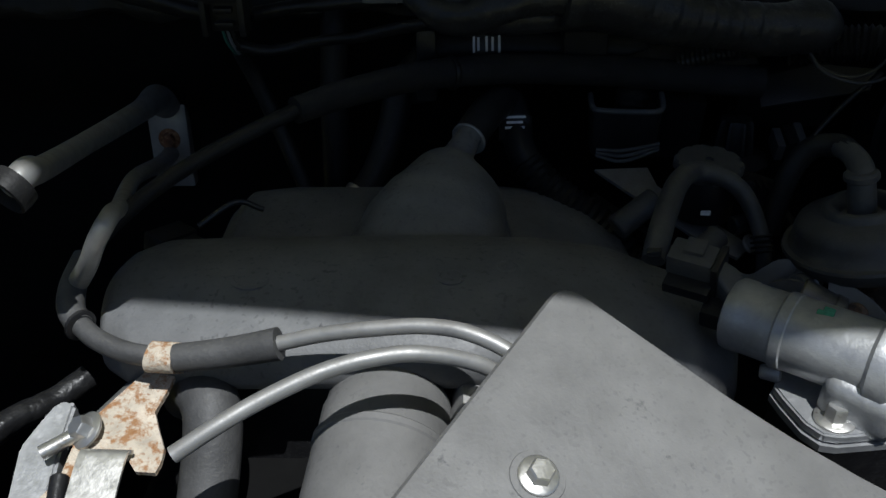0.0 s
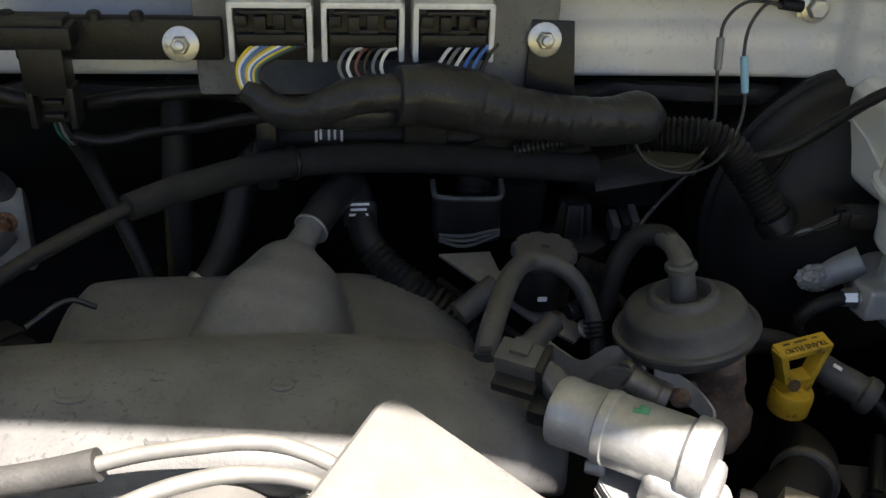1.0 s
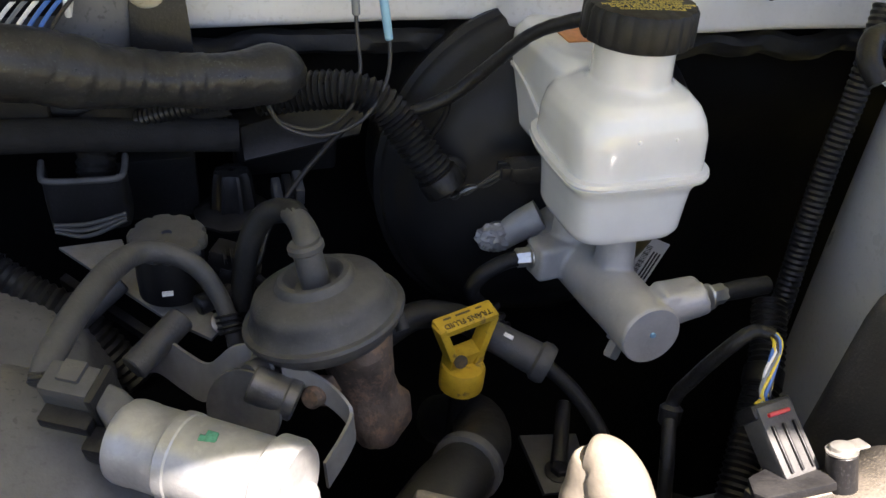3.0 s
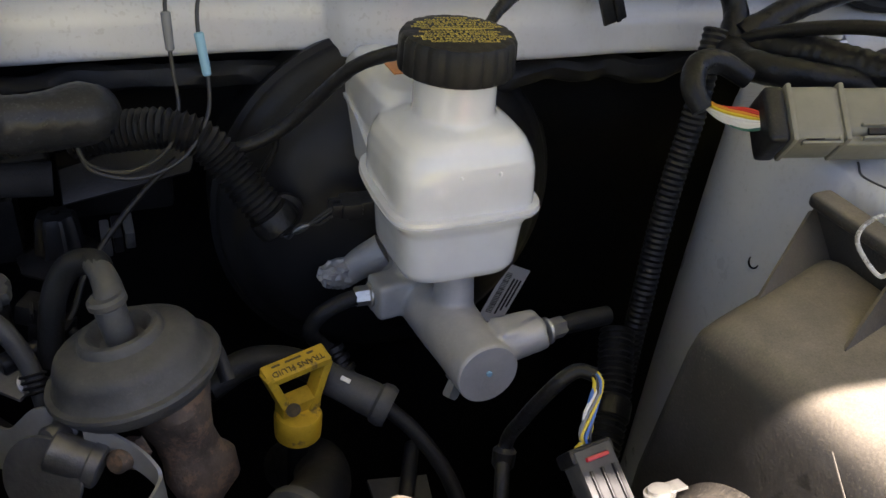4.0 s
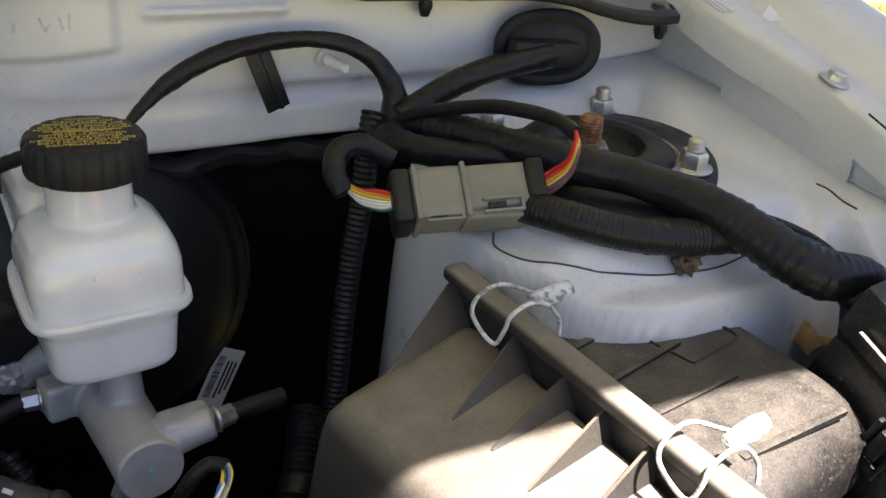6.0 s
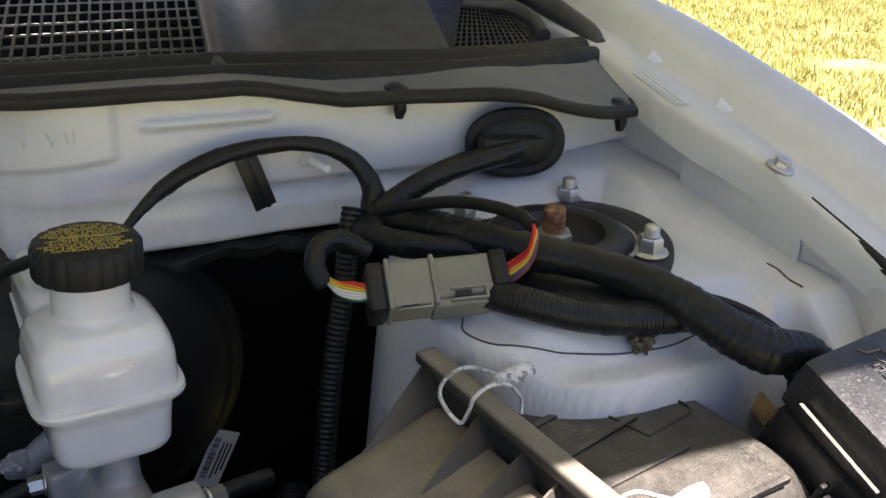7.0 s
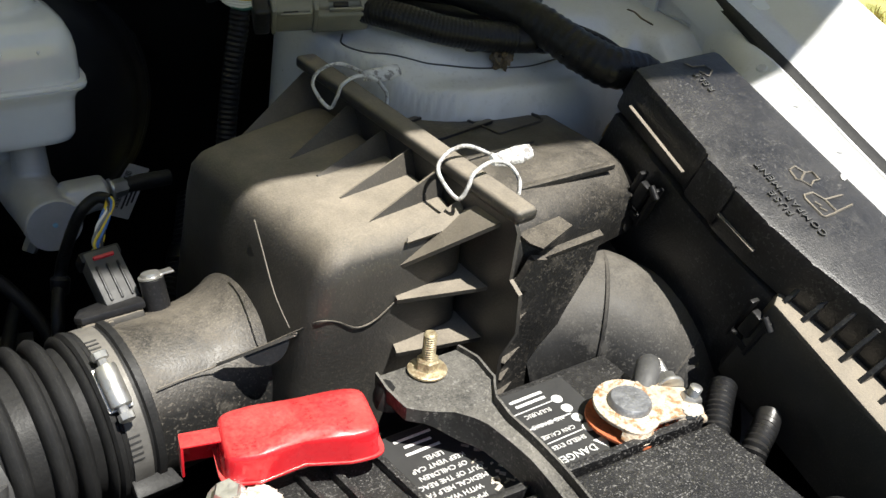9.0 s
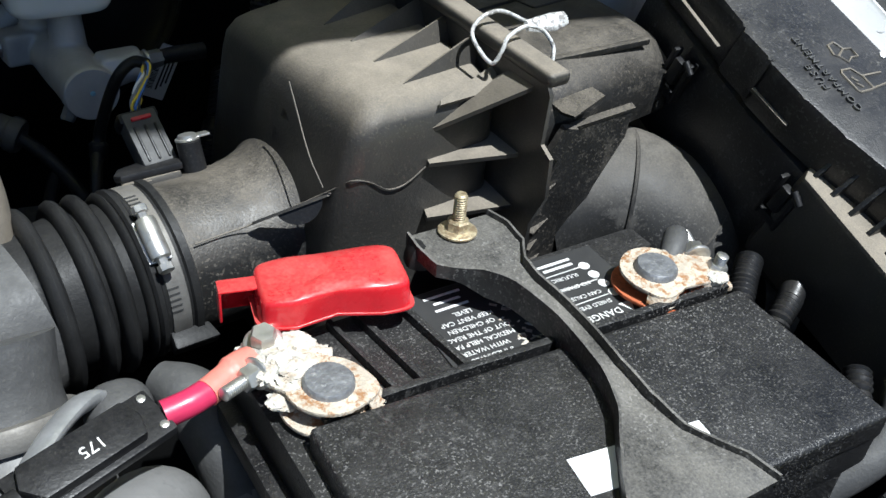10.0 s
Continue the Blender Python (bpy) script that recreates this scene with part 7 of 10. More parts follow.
    taped(bm, [vec(0.305, 0.612, 1.197), vec(0.330, 0.606, 1.203), vec(0.350, 0.600, 1.215), vec(0.368, 0.590, 1.236), vec(0.385, 0.575, 1.258), vec(0.402, 0.560, 1.270), vec(0.415, 0.552, 1.274)], 0.0040, 10, 21)
    part("loom", bm, TAPE, c)
    bm = mesh()
    tube(bm, [vec(0.346, 0.601, 1.212), vec(0.345, 0.603, 1.20), vec(0.338, 0.606, 1.185)], 0.002, 8, 4)
    part("tie_tail", bm, TAPE, c)
    d = thing("fine_wire", (0.25, 0.58, 1.12), "thin flexed black wire rising to the conduit", "wiring")
    bm = mesh()
    taped(bm, [vec(0.205, 0.548, 1.125), vec(0.222, 0.560, 1.135), vec(0.232, 0.575, 1.150), vec(0.250, 0.590, 1.168), vec(0.270, 0.600, 1.185), vec(0.290, 0.610, 1.198)], 0.0017, 8, 22)
    part("wire", bm, TAPE, d)
    return t


reservoir()


# ---- strut tower ----
def strut_mount():
    t = thing("strut_mount", (0.732, 0.489, 1.235), "black strut mount plate with three zinc nuts and a rusty stud", "strut mount")
    c = vec(0.7330, 0.4860, 1.2465)
    bm = mesh()
    lathe(bm, [(0.082, -0.004), (0.0855, -0.002), (0.0860, 0.002), (0.0835, 0.0040), (0.066, 0.0050), (0.0555, 0.0045), (0.052, 0.0085), (0.048, 0.0125), (0.040, 0.0140), (0.033, 0.0130), (0.030, 0.0075), (0.027, 0.0058), (0.005, 0.0055)], c, (-0.02, -0.03, 1), 64, lambda a, k: 1 + (0.06 * math.cos(3 * a - 0.6) if k < 5 else 0))
    part("plate", bm, BLACK, t)
    for x, y in ((0.695, 0.549), (0.790, 0.546), (0.7755, 0.4385)):
        bm = mesh()
        hexnut(bm, (x, y, 1.2510), (-0.05, -0.05, 1), 0.0090, 0.011, 0.0130, 0.008, 0.0055)
        part("nut", bm, STEEL, t, "zinc flange nut on a stud")
    bm = mesh()
    lathe(bm, [(0.0080 * (1 if k % 2 else 0.90), 0.004 + 0.0011 * k) for k in range(22)] + [(0.0060, 0.0295)], c + vec(-0.002, 0.003, 0), (-0.04, -0.02, 1), 18)
    part("stud", bm, RUST, t, "rusty threaded strut stud")
    bm = mesh()
    hexnut(bm, c + vec(-0.002, 0.003, -0.001), (-0.04, -0.02, 1), 0.0140, 0.010, 0.019)
    part("stud_nut", bm, GREY_STEEL, t)
    bm = mesh()
    tube(bm, [c + vec(0.0555 * math.cos(a), 0.0555 * math.sin(a), 0.007) for a in [-1.2 + 0.25 * i for i in range(11)]], 0.0017, 8, 3)
    part("snap_ring", bm, STEEL, t)
    return t


strut_mount()


def tower_harness():
    t = thing("fender_harness", (0.70, 0.45, 1.24), "thick black taped harness draped over the strut tower", "wiring harness")
    bm = mesh()
    tube(bm, [vec(0.626, 0.545, 1.264), vec(0.642, 0.505, 1.270), vec(0.662, 0.466, 1.269), vec(0.682, 0.444, 1.266), vec(0.700, 0.428, 1.264), vec(0.716, 0.406, 1.261), vec(0.728, 0.384, 1.257), vec(0.738, 0.362, 1.251), vec(0.746, 0.345, 1.244), vec(0.756, 0.331, 1.2375), vec(0.767, 0.322, 1.2330), vec(0.779, 0.319, 1.2315), vec(0.790, 0.316, 1.2290), vec(0.798, 0.306, 1.222)], [0.0095, 0.0105, 0.0112, 0.0114, 0.0114, 0.0114, 0.0118, 0.0126, 0.0134, 0.0138, 0.0138, 0.0130, 0.012, 0.011], 24, 6, step=0.0016, wind=lambda s, a: 1 + 0.032 * math.sin(s * 1050 + 0.8 * math.sin(a)) * (0.6 + 0.4 * math.sin(s * 31)) + 0.03 * math.sin(s * 75) + 0.05 * ((s / 0.021 + a / 6.2832) % 1.0) + 0.03 * math.sin(2 * a + s * 60))
    part("trunk", bm, TAPE, t)
    bm = mesh()
    corrugated(bm, [vec(0.634, 0.432, 1.2540), vec(0.648, 0.408, 1.2535), vec(0.672, 0.390, 1.2480), vec(0.700, 0.378, 1.2440), vec(0.720, 0.372, 1.242)], 0.0100, 0.0027, 0.045, 16)
    part("branch", bm, TAPE, t)
    bm = mesh()
    taped(bm, [vec(0.690, 0.386, 1.2440), vec(0.722, 0.374, 1.2420), vec(0.752, 0.366, 1.2405), vec(0.772, 0.348, 1.2340), vec(0.782, 0.324, 1.2280), vec(0.784, 0.308, 1.220), vec(0.784, 0.29, 1.21)], 0.0100, 14, 31)
    part("branch", bm, TAPE, t)
    for i in range(3):
        bm = mesh()
        tube(bm, [vec(0.735, 0.385 - 0.003 * i, 1.2440), vec(0.762, 0.374 - 0.003 * i, 1.2470), vec(0.783, 0.350 - 0.002 * i, 1.2400), vec(0.788, 0.324, 1.226), vec(0.782, 0.310, 1.19)], 0.0036, 8, 5)
        part("strand", bm, RUBBER, t)
    bm = mesh()
    taped(bm, [vec(0.628, 0.540, 1.258), vec(0.612, 0.545, 1.2600), vec(0.606, 0.520, 1.262), vec(0.625, 0.488, 1.264), vec(0.66, 0.47, 1.262), vec(0.69, 0.455, 1.255)], [0.009, 0.0105, 0.0095, 0.0085, 0.008, 0.008], 14, 33)
    part("branch", bm, TAPE, t)
    bm = mesh()
    tube(bm, [vec(0.620, 0.545, 1.268), vec(0.632, 0.520, 1.281), vec(0.645, 0.485, 1.293), vec(0.653, 0.455, 1.298), vec(0.657, 0.434, 1.299), vec(0.657, 0.420, 1.297)], 0.0042, 10, 6)
    part("branch", bm, TAPE, t)
    bm = mesh()
    corrugated(bm, [vec(0.606, 0.555, 1.272), vec(0.599, 0.548, 1.250), vec(0.594, 0.545, 1.214), vec(0.586, 0.541, 1.180), vec(0.578, 0.535, 1.140), vec(0.571, 0.528, 1.10), vec(0.564, 0.522, 1.05), vec(0.56, 0.52, 0.98)], 0.0080, 0.0040, 0.12, 14)
    part("down_branch", bm, CONDUIT, t, "black corrugated conduit")
    lp = thing("firewall_loom", (0.55, 0.58, 1.25), "arched black taped loom along the white firewall", "wiring")
    bm = mesh()
    taped(bm, [vec(0.452, 0.555, 1.2800), vec(0.468, 0.572, 1.2865), vec(0.490, 0.586, 1.2960), vec(0.520, 0.592, 1.3060), vec(0.550, 0.590, 1.3120), vec(0.582, 0.586, 1.3120), vec(0.606, 0.580, 1.3060), vec(0.622, 0.574, 1.2930), vec(0.627, 0.566, 1.2780), vec(0.622, 0.556, 1.262)], [0.0024, 0.0036, 0.0054, 0.0058, 0.0055, 0.0052, 0.0055, 0.0064, 0.008, 0.010], 12, 41)
    part("loom", bm, TAPE, lp)
    bm = mesh()
    box(bm, (0.5510, 0.5930, 1.2870), (0.016, 0.0030, 0.040), basis((-0.34, 0.1, 1), (1, 0, 0.34)), 0.0012)
    box(bm, (0.5530, 0.5912, 1.2865), (0.0030, 0.0030, 0.038), basis((-0.34, 0.1, 1), (1, 0, 0.34)), 0.0010)
    part("tape_flag", bm, TAPE, lp, "hanging flag of black tape")
    g = thing("grommet_loom", (0.70, 0.56, 1.25), "black taped loom passing through a rubber grommet", "wiring")
    bm = mesh()
    taped(bm, [vec(0.624, 0.552, 1.266), vec(0.640, 0.552, 1.275), vec(0.662, 0.552, 1.285), vec(0.690, 0.553, 1.2915), vec(0.716, 0.553, 1.2950), vec(0.742, 0.552, 1.2980)], [0.010, 0.0085, 0.0080, 0.0082, 0.0085, 0.009], 14, 43)
    part("loom", bm, TAPE, g)
    d = vec(-0.32, -1, 0.05).normalized()
    turn = basis(d, (1, -0.32, 0))
    bm = mesh()
    gc = vec(0.7500, 0.5665, 1.2985)
    rows = [rounded(gc + d * h, turn @ vec(1, 0, 0), turn @ vec(0, 1, 0), a, b, 2.3, 40) for h, a, b in ((-0.006, 0.038, 0.0250), (-0.001, 0.0400, 0.0275), (0.003, 0.0392, 0.0265), (0.005, 0.0350, 0.0228), (0.004, 0.0305, 0.0192), (0.007, 0.0270, 0.0160), (0.0085, 0.0180, 0.0110))]
    loft(bm, rows)
    part("grommet", bm, RUBBER, g, "oval black rubber grommet")
    bm = mesh()
    box(bm, gc + vec(-0.012, -0.010, 0.0), (0.050, 0.016, 0.018), basis((0.05, 0, 1), (1, -0.2, 0.05)), 0.004)
    part("sleeve", bm, RUBBER, g)
    s = thing("weld_stud", (0.6, 0.585, 1.285), "bare white-tipped weld stud on the firewall", "stud")
    bm = mesh()
    rod(bm, (0.594, 0.600, 1.2950), (0.6000, 0.5820, 1.2925), 0.0032, 0.0030, 12, 0.0006)
    part("shank", bm, WHITE_LABEL, s)
    bm = mesh()
    lathe(bm, [(0.0062, 0), (0.0062, 0.001), (0.004, 0.0016)], (0.593, 0.602, 1.2952), (0.3, -1, -0.1), 14)
    part("foot", bm, PAINT_IN, s)


tower_harness()


def joint_connector():
    t = thing("joint_connector", (0.60, 0.43, 1.24), "olive grey plastic wiring connector with coloured wires", "connector")
    ax = vec(0.0660, -0.0330, 0.015).normalized()
    turn = basis((-0.26, -0.62, 0.76), ax)
    c = vec(0.6010, 0.4470, 1.2560)
    bm = mesh()
    box(bm, c + turn @ vec(-0.011, 0.001, 0), (0.030, 0.031, 0.027), turn, 0.0055, 4)
    box(bm, c + turn @ vec(0.0215, 0.003, -0.001), (0.040, 0.027, 0.024), turn, 0.0045, 4)
    box(bm, c + turn @ vec(0.0215, -0.010, -0.003), (0.037, 0.010, 0.021), turn, 0.0025, 3)
    shell = part("shell", bm, OLIVE, t)
    for x, w in ((-0.0235, 0.003), (0.0035, 0.0032)):
        bm = mesh()
        box(bm, c + turn @ vec(x, 0.001, 0.0005), (w, 0.0322, 0.0280), turn, 0.0014)
        part("rib", bm, OLIVE, shell)
    for x, y, w in ((-0.010, -0.0085, 0.020), (0.023, -0.0060, 0.022)):
        bm = mesh()
        box(bm, c + turn @ vec(x, y, 0.0118), (w, 0.0016, 0.0035), turn, 0.0006)
        box(bm, c + turn @ vec(x, y - 0.007, 0.0110), (w, 0.0016, 0.0035), turn, 0.0006)
        box(bm, c + turn @ vec(x + w / 2, y - 0.0035, 0.0112), (0.0018, 0.0085, 0.0035), turn, 0.0006)
        part("latch_rail", bm, OLIVE, shell)
        bm = mesh()
        box(bm, c + turn @ vec(x - 0.003, y - 0.0035, 0.0112), (0.010, 0.0035, 0.002), turn, 0.0005)
        part("latch_slot", bm, BLACK, shell)
    for x, y, w in ((-0.0310, 0.0005, 0.031), (0.0440, 0.0050, 0.024)):
        bm = mesh()
        box(bm, c + turn @ vec(x, y, 0), (0.011, w, 0.0275), turn, 0.0035, 3)
        part("end_cap", bm, BLACK, t)
    for i, k in enumerate(("red", "red", "orange", "yellow", "white", "white", "white", "green")):
        o = 0.004 - 0.0011 * i
        a = c + turn @ vec(-0.034, o, 0.004)
        bm = mesh()
        e = vec(0.5560, 0.4860, 1.2545) + vec(0.0010 * math.cos(i * 0.8), 0.0, 0.0022 * math.sin(i * 0.8))
        tube(bm, [a, a.lerp(e, 0.30) + vec(-0.002, -0.001, 0.0022 - 0.0008 * i), a.lerp(e, 0.68) + vec(-0.003, -0.002, 0.0016 - 0.0006 * i), e, e + vec(-0.002, 0.006, 0.004)], 0.0011, 6, 6)
        part("wire", bm, WIRES[k], t)
    for i, k in enumerate(("red", "red", "orange", "yellow", "violet", "brown")):
        a = c + turn @ vec(0.047, 0.007 - 0.0022 * i, 0.004)
        bm = mesh()
        e = vec(0.6570, 0.4190, 1.2965) + vec(0.0006 * i, 0, -0.0012 * i)
        tube(bm, [a, a + vec(0.008, -0.004, 0.006), a.lerp(e, 0.6) + vec(0.004, -0.003, -0.003), e, e + vec(0, 0.006, 0.001)], 0.0012, 6, 6)
        part("wire", bm, WIRES[k], t)
    bm = mesh()
    tube(bm, [vec(0.553, 0.487, 1.252), vec(0.551, 0.497, 1.262), vec(0.560, 0.507, 1.270), vec(0.575, 0.508, 1.270), vec(0.590, 0.500, 1.262)], [0.006, 0.0068, 0.0070, 0.0068, 0.006], 14, 6)
    sl = part("split_sleeve", bm, TAPE, t)
    n = thing("mud_nest", (0.710, 0.381, 1.225), "small brown dried mud wasp nest on the tower", "nest")
    bm = mesh()
    crust(bm, (0.7105, 0.3735, 1.2300), (0.0062, 0.0062, 0.0085), 7, 0.75, 330)
    part("lump", bm, NEST, n)
    lf = thing("dry_leaf", (0.819, 0.365, 1.14), "curled dry brown leaf wedged by the air box", "leaf")
    bm = mesh()
    sheet(bm, [[vec(0.800 + 0.006 * i, 0.350 + 0.010 * j - 0.01, 1.168 + 0.012 * math.sin(i * 0.9) * (0.4 + 0.2 * j) - abs(j - 2) * 0.004) for j in range(5)] for i in range(7)], 0.0006)
    part("blade", bm, LEAF, lf, angle=80)
    for pts in ([vec(0.853, 0.40, 1.243), vec(0.845, 0.385, 1.246), vec(0.838, 0.37, 1.246), vec(0.84, 0.36, 1.244)],):
        w = thing("twig", (0.845, 0.38, 1.243), "thin dark bent twig lying on the apron", "twig")
        bm = mesh()
        tube(bm, pts, 0.0007, 6, 5)
        part("stem", bm, NEST, w)
    for (a, b, c2, s) in (((0.66, 0.72, 1.112), (0.03, 0.02, 0.02), BLACK, "dark plastic plug deep beside the booster"), ((0.64, 0.70, 1.16), (0.016, 0.012, 0.008), STEEL, "small bright clip deep beside the booster")):
        bm = mesh()
        box(bm, a, b, basis((0.3, 0.2, 1)), 0.003)
        solid("bulkhead_clip", bm, c2, s, "clip", "bulkhead clips")


joint_connector()


# ---- air filter box ----
def air_box():
    t = thing("air_filter_box", (0.60, 0.31, 1.02), "dusty black plastic air filter box with ribs and wire clips", "air filter box")
    # outlet half, between the outlet pipe and the clamped joint
    bm = mesh()

    def ring(z, x0, x1, yf0, yf1, yb0, yb1, r=0.012, lean=0.0):
        pts, cs = [], [vec(x0 + lean, yf0, z), vec(x1, yf1, z), vec(x1, yb1, z), vec(x0, yb0, z)]
        for i in range(4):
            a, p, q = cs[i], cs[i - 1], cs[(i + 1) % 4]
            for s in range(7):
                k = s / 6
                u, w = a + (p - a).normalized() * r, a + (q - a).normalized() * r
                pts.append(u * (1 - k) ** 2 + a * 2 * k * (1 - k) + w * k * k)
        return pts
    rows = [ring(1.000, 0.476, 0.596, 0.245, 0.243, 0.400, 0.430, 0.012, 0.010), ring(1.10, 0.480, 0.596, 0.242, 0.242, 0.395, 0.428, 0.012, 0.012), ring(1.150, 0.486, 0.596, 0.2400, 0.242, 0.391, 0.426, 0.012, 0.014), ring(1.175, 0.489, 0.596, 0.2385, 0.242, 0.389, 0.424, 0.012, 0.016),
            ring(1.186, 0.491, 0.596, 0.2400, 0.2432, 0.387, 0.422, 0.012, 0.018), ring(1.1925, 0.495, 0.595, 0.2440, 0.2470, 0.384, 0.419, 0.012, 0.019), ring(1.1968, 0.500, 0.594, 0.2500, 0.2530, 0.379, 0.414, 0.012, 0.019), ring(1.1990, 0.507, 0.592, 0.2580, 0.2610, 0.374, 0.409, 0.011, 0.019), ring(1.1998, 0.516, 0.590, 0.2680, 0.2710, 0.367, 0.402, 0.010, 0.017)]
    loft(bm, rows)
    half = part("outlet_half", bm, AIRBOX, t, angle=50)
    # clamped joint flange with the long top bar
    bm = mesh()
    slab(bm, [vec(0.594, 0.436, 0.99), vec(0.594, 0.436, 1.205), vec(0.5935, 0.430, 1.222), vec(0.5940, 0.420, 1.2230), vec(0.5965, 0.225, 1.2140), vec(0.597, 0.2085, 1.2120), vec(0.597, 0.2045, 1.2060), vec(0.597, 0.2055, 1.1780), vec(0.597, 0.1965, 1.1735), vec(0.597, 0.1950, 1.1500), vec(0.597, 0.2050, 1.1280), vec(0.597, 0.205, 0.99)], (0.0026, 0.0002, 0))
    part("joint_flange", bm, AIRBOX, t)
    bm = mesh()
    a, b = vec(0.5900, 0.4290, 1.2240), vec(0.6040, 0.2060, 1.2140)
    box(bm, (a + b) / 2, (0.0150, (a - b).length, 0.0085), basis((0.0, -0.05, 1), (a - b).cross(vec(0, 0, 1))), 0.0041, 4)
    part("top_bar", bm, AIRBOX, t)
    # triangular ribs under the bar
    for tip, root, top in ((vec(0.524, 0.388, 1.1935), vec(0.589, 0.4120, 1.1920), vec(0.590, 0.4320, 1.2140)), (vec(0.537, 0.3430, 1.1985), vec(0.589, 0.3575, 1.1950), vec(0.590, 0.3715, 1.2130)), (vec(0.541, 0.3165, 1.1990), vec(0.590, 0.3255, 1.1985), vec(0.593, 0.3345, 1.2105)),
                           (vec(0.540, 0.2880, 1.1990), vec(0.589, 0.2980, 1.1985), vec(0.594, 0.3055, 1.2110)), (vec(0.541, 0.2600, 1.1975), vec(0.588, 0.2685, 1.1985), vec(0.594, 0.2755, 1.2115)), (vec(0.556, 0.2430, 1.1925), vec(0.588, 0.2455, 1.1950), vec(0.594, 0.2550, 1.1998))):
        bm = mesh()
        n = (root - tip).cross(top - tip).normalized()
        low = (root - top).normalized() * 0.005
        slab(bm, [tip + low * 0.6, root + low, root + low + vec(0.006, 0.001, 0), top + vec(0.005, 0.001, 0), top, tip + (top - root).normalized() * 0.0006], n * 0.0022)
        part("rib", bm, AIRBOX, half, angle=20)
    # thin fin along the front edge, then shelves between face and flange
    bm = mesh()
    slab(bm, [vec(0.551, 0.243, 1.1770), vec(0.551, 0.241, 1.1795), vec(0.599, 0.217, 1.2075), vec(0.599, 0.240, 1.2075), vec(0.599, 0.262, 1.1900)], (0.0005, 0.0004, -0.0028))
    part("fin", bm, AIRBOX, half, angle=20)
    for tip, inner, outer in ((vec(0.549, 0.237, 1.161), vec(0.592, 0.243, 1.1650), vec(0.5975, 0.2215, 1.1645)), (vec(0.549, 0.234, 1.128), vec(0.592, 0.243, 1.1330), vec(0.5975, 0.2215, 1.1310)), (vec(0.549, 0.231, 1.096), vec(0.592, 0.241, 1.101), vec(0.5975, 0.219, 1.099))):
        bm = mesh()
        slab(bm, [tip, outer, outer + vec(0, 0.004, 0.001), inner + vec(0.004, 0.012, 0), tip + vec(0.004, 0.012, 0)], (0, 0.0006, -0.0028))
        part("fin", bm, AIRBOX, half, angle=20)
    # moulded ledge on the outlet cone, with a half-round piece for its shade
    bm = mesh()
    e0, e1 = vec(0.4680, 0.2690, 1.1295), vec(0.4965, 0.2545, 1.1450)
    run, out = (e1 - e0).normalized(), vec(-0.20, -0.78, 0.59).normalized()
    down = run.cross(out).normalized() * (1 if run.cross(out).z < 0 else -1)
    slab(bm, [e0 - run * 0.008, e0 + out * 0.0030, e1 + out * 0.0030, e1 + run * 0.004, e1 - out * 0.006, e0 - out * 0.006], down * 0.0016)
    part("ledge", bm, AIRBOX, half, angle=20)
    # black half-disc below the ledge: the shade there made as a dark piece
    bm = mesh()
    mid = (e0 + e1) / 2 + run * 0.002 + out * 0.0012
    slab(bm, [mid + run * 0.0130 * math.cos(a) + down * (0.0013 + 0.0095 * math.sin(a) ** 1.3) for a in [math.pi * i / 14 for i in range(15)]], -out * 0.0016)
    part("ear", bm, BLACK, half, angle=20)
    # parting line
    bm = mesh()
    tube(bm, [vec(0.430, 0.2722, 1.1210), vec(0.450, 0.2745, 1.1215), vec(0.466, 0.2705, 1.1265), vec(0.4985, 0.2500, 1.1500), vec(0.5050, 0.2405, 1.1590), vec(0.5150, 0.2395, 1.1560), vec(0.526, 0.2395, 1.1490), vec(0.537, 0.2395, 1.1500), vec(0.549, 0.2400, 1.1575)], 0.00045, 6, 5)
    part("parting_line", bm, AIRBOX, half)
    bm = mesh()
    tube(bm, [vec(0.4965, 0.300, 1.1900), vec(0.4955, 0.290, 1.1810), vec(0.4930, 0.268, 1.1630), vec(0.4945, 0.254, 1.1500)], 0.00045, 6, 5)
    part("parting_line", bm, AIRBOX, half)
    # outlet pipe
    bm = mesh()
    a, b = vec(0.520, 0.3180, 1.0880), vec(0.408, 0.3050, 1.0880)
    d = (b - a).length
    lathe(bm, [(0.070, 0.004), (0.0650, 0.014), (0.0570, 0.024), (0.0515, 0.033), (0.0480, 0.042), (0.0460, 0.053), (0.0452, 0.068), (0.0450, d)], a, b - a, 48)
    part("outlet_pipe", bm, AIRBOX_LID, t)
    # inlet half, behind the joint
    bm = mesh()
    rows = [ring(1.000, 0.609, 0.690, 0.240, 0.250, 0.425, 0.400, 0.016), ring(1.100, 0.609, 0.692, 0.240, 0.255, 0.425, 0.400, 0.018), ring(1.140, 0.609, 0.696, 0.240, 0.258, 0.424, 0.398, 0.018), ring(1.146, 0.608, 0.755, 0.232, 0.260, 0.424, 0.398, 0.018),
            ring(1.172, 0.605, 0.755, 0.226, 0.262, 0.422, 0.396, 0.020), ring(1.186, 0.605, 0.748, 0.236, 0.272, 0.418, 0.390, 0.022), ring(1.193, 0.606, 0.738, 0.250, 0.285, 0.410, 0.382, 0.022), ring(1.1955, 0.610, 0.72, 0.268, 0.302, 0.398, 0.372, 0.016)]
    loft(bm, rows)
    lid = part("inlet_half", bm, AIRBOX_LID, t, angle=50)
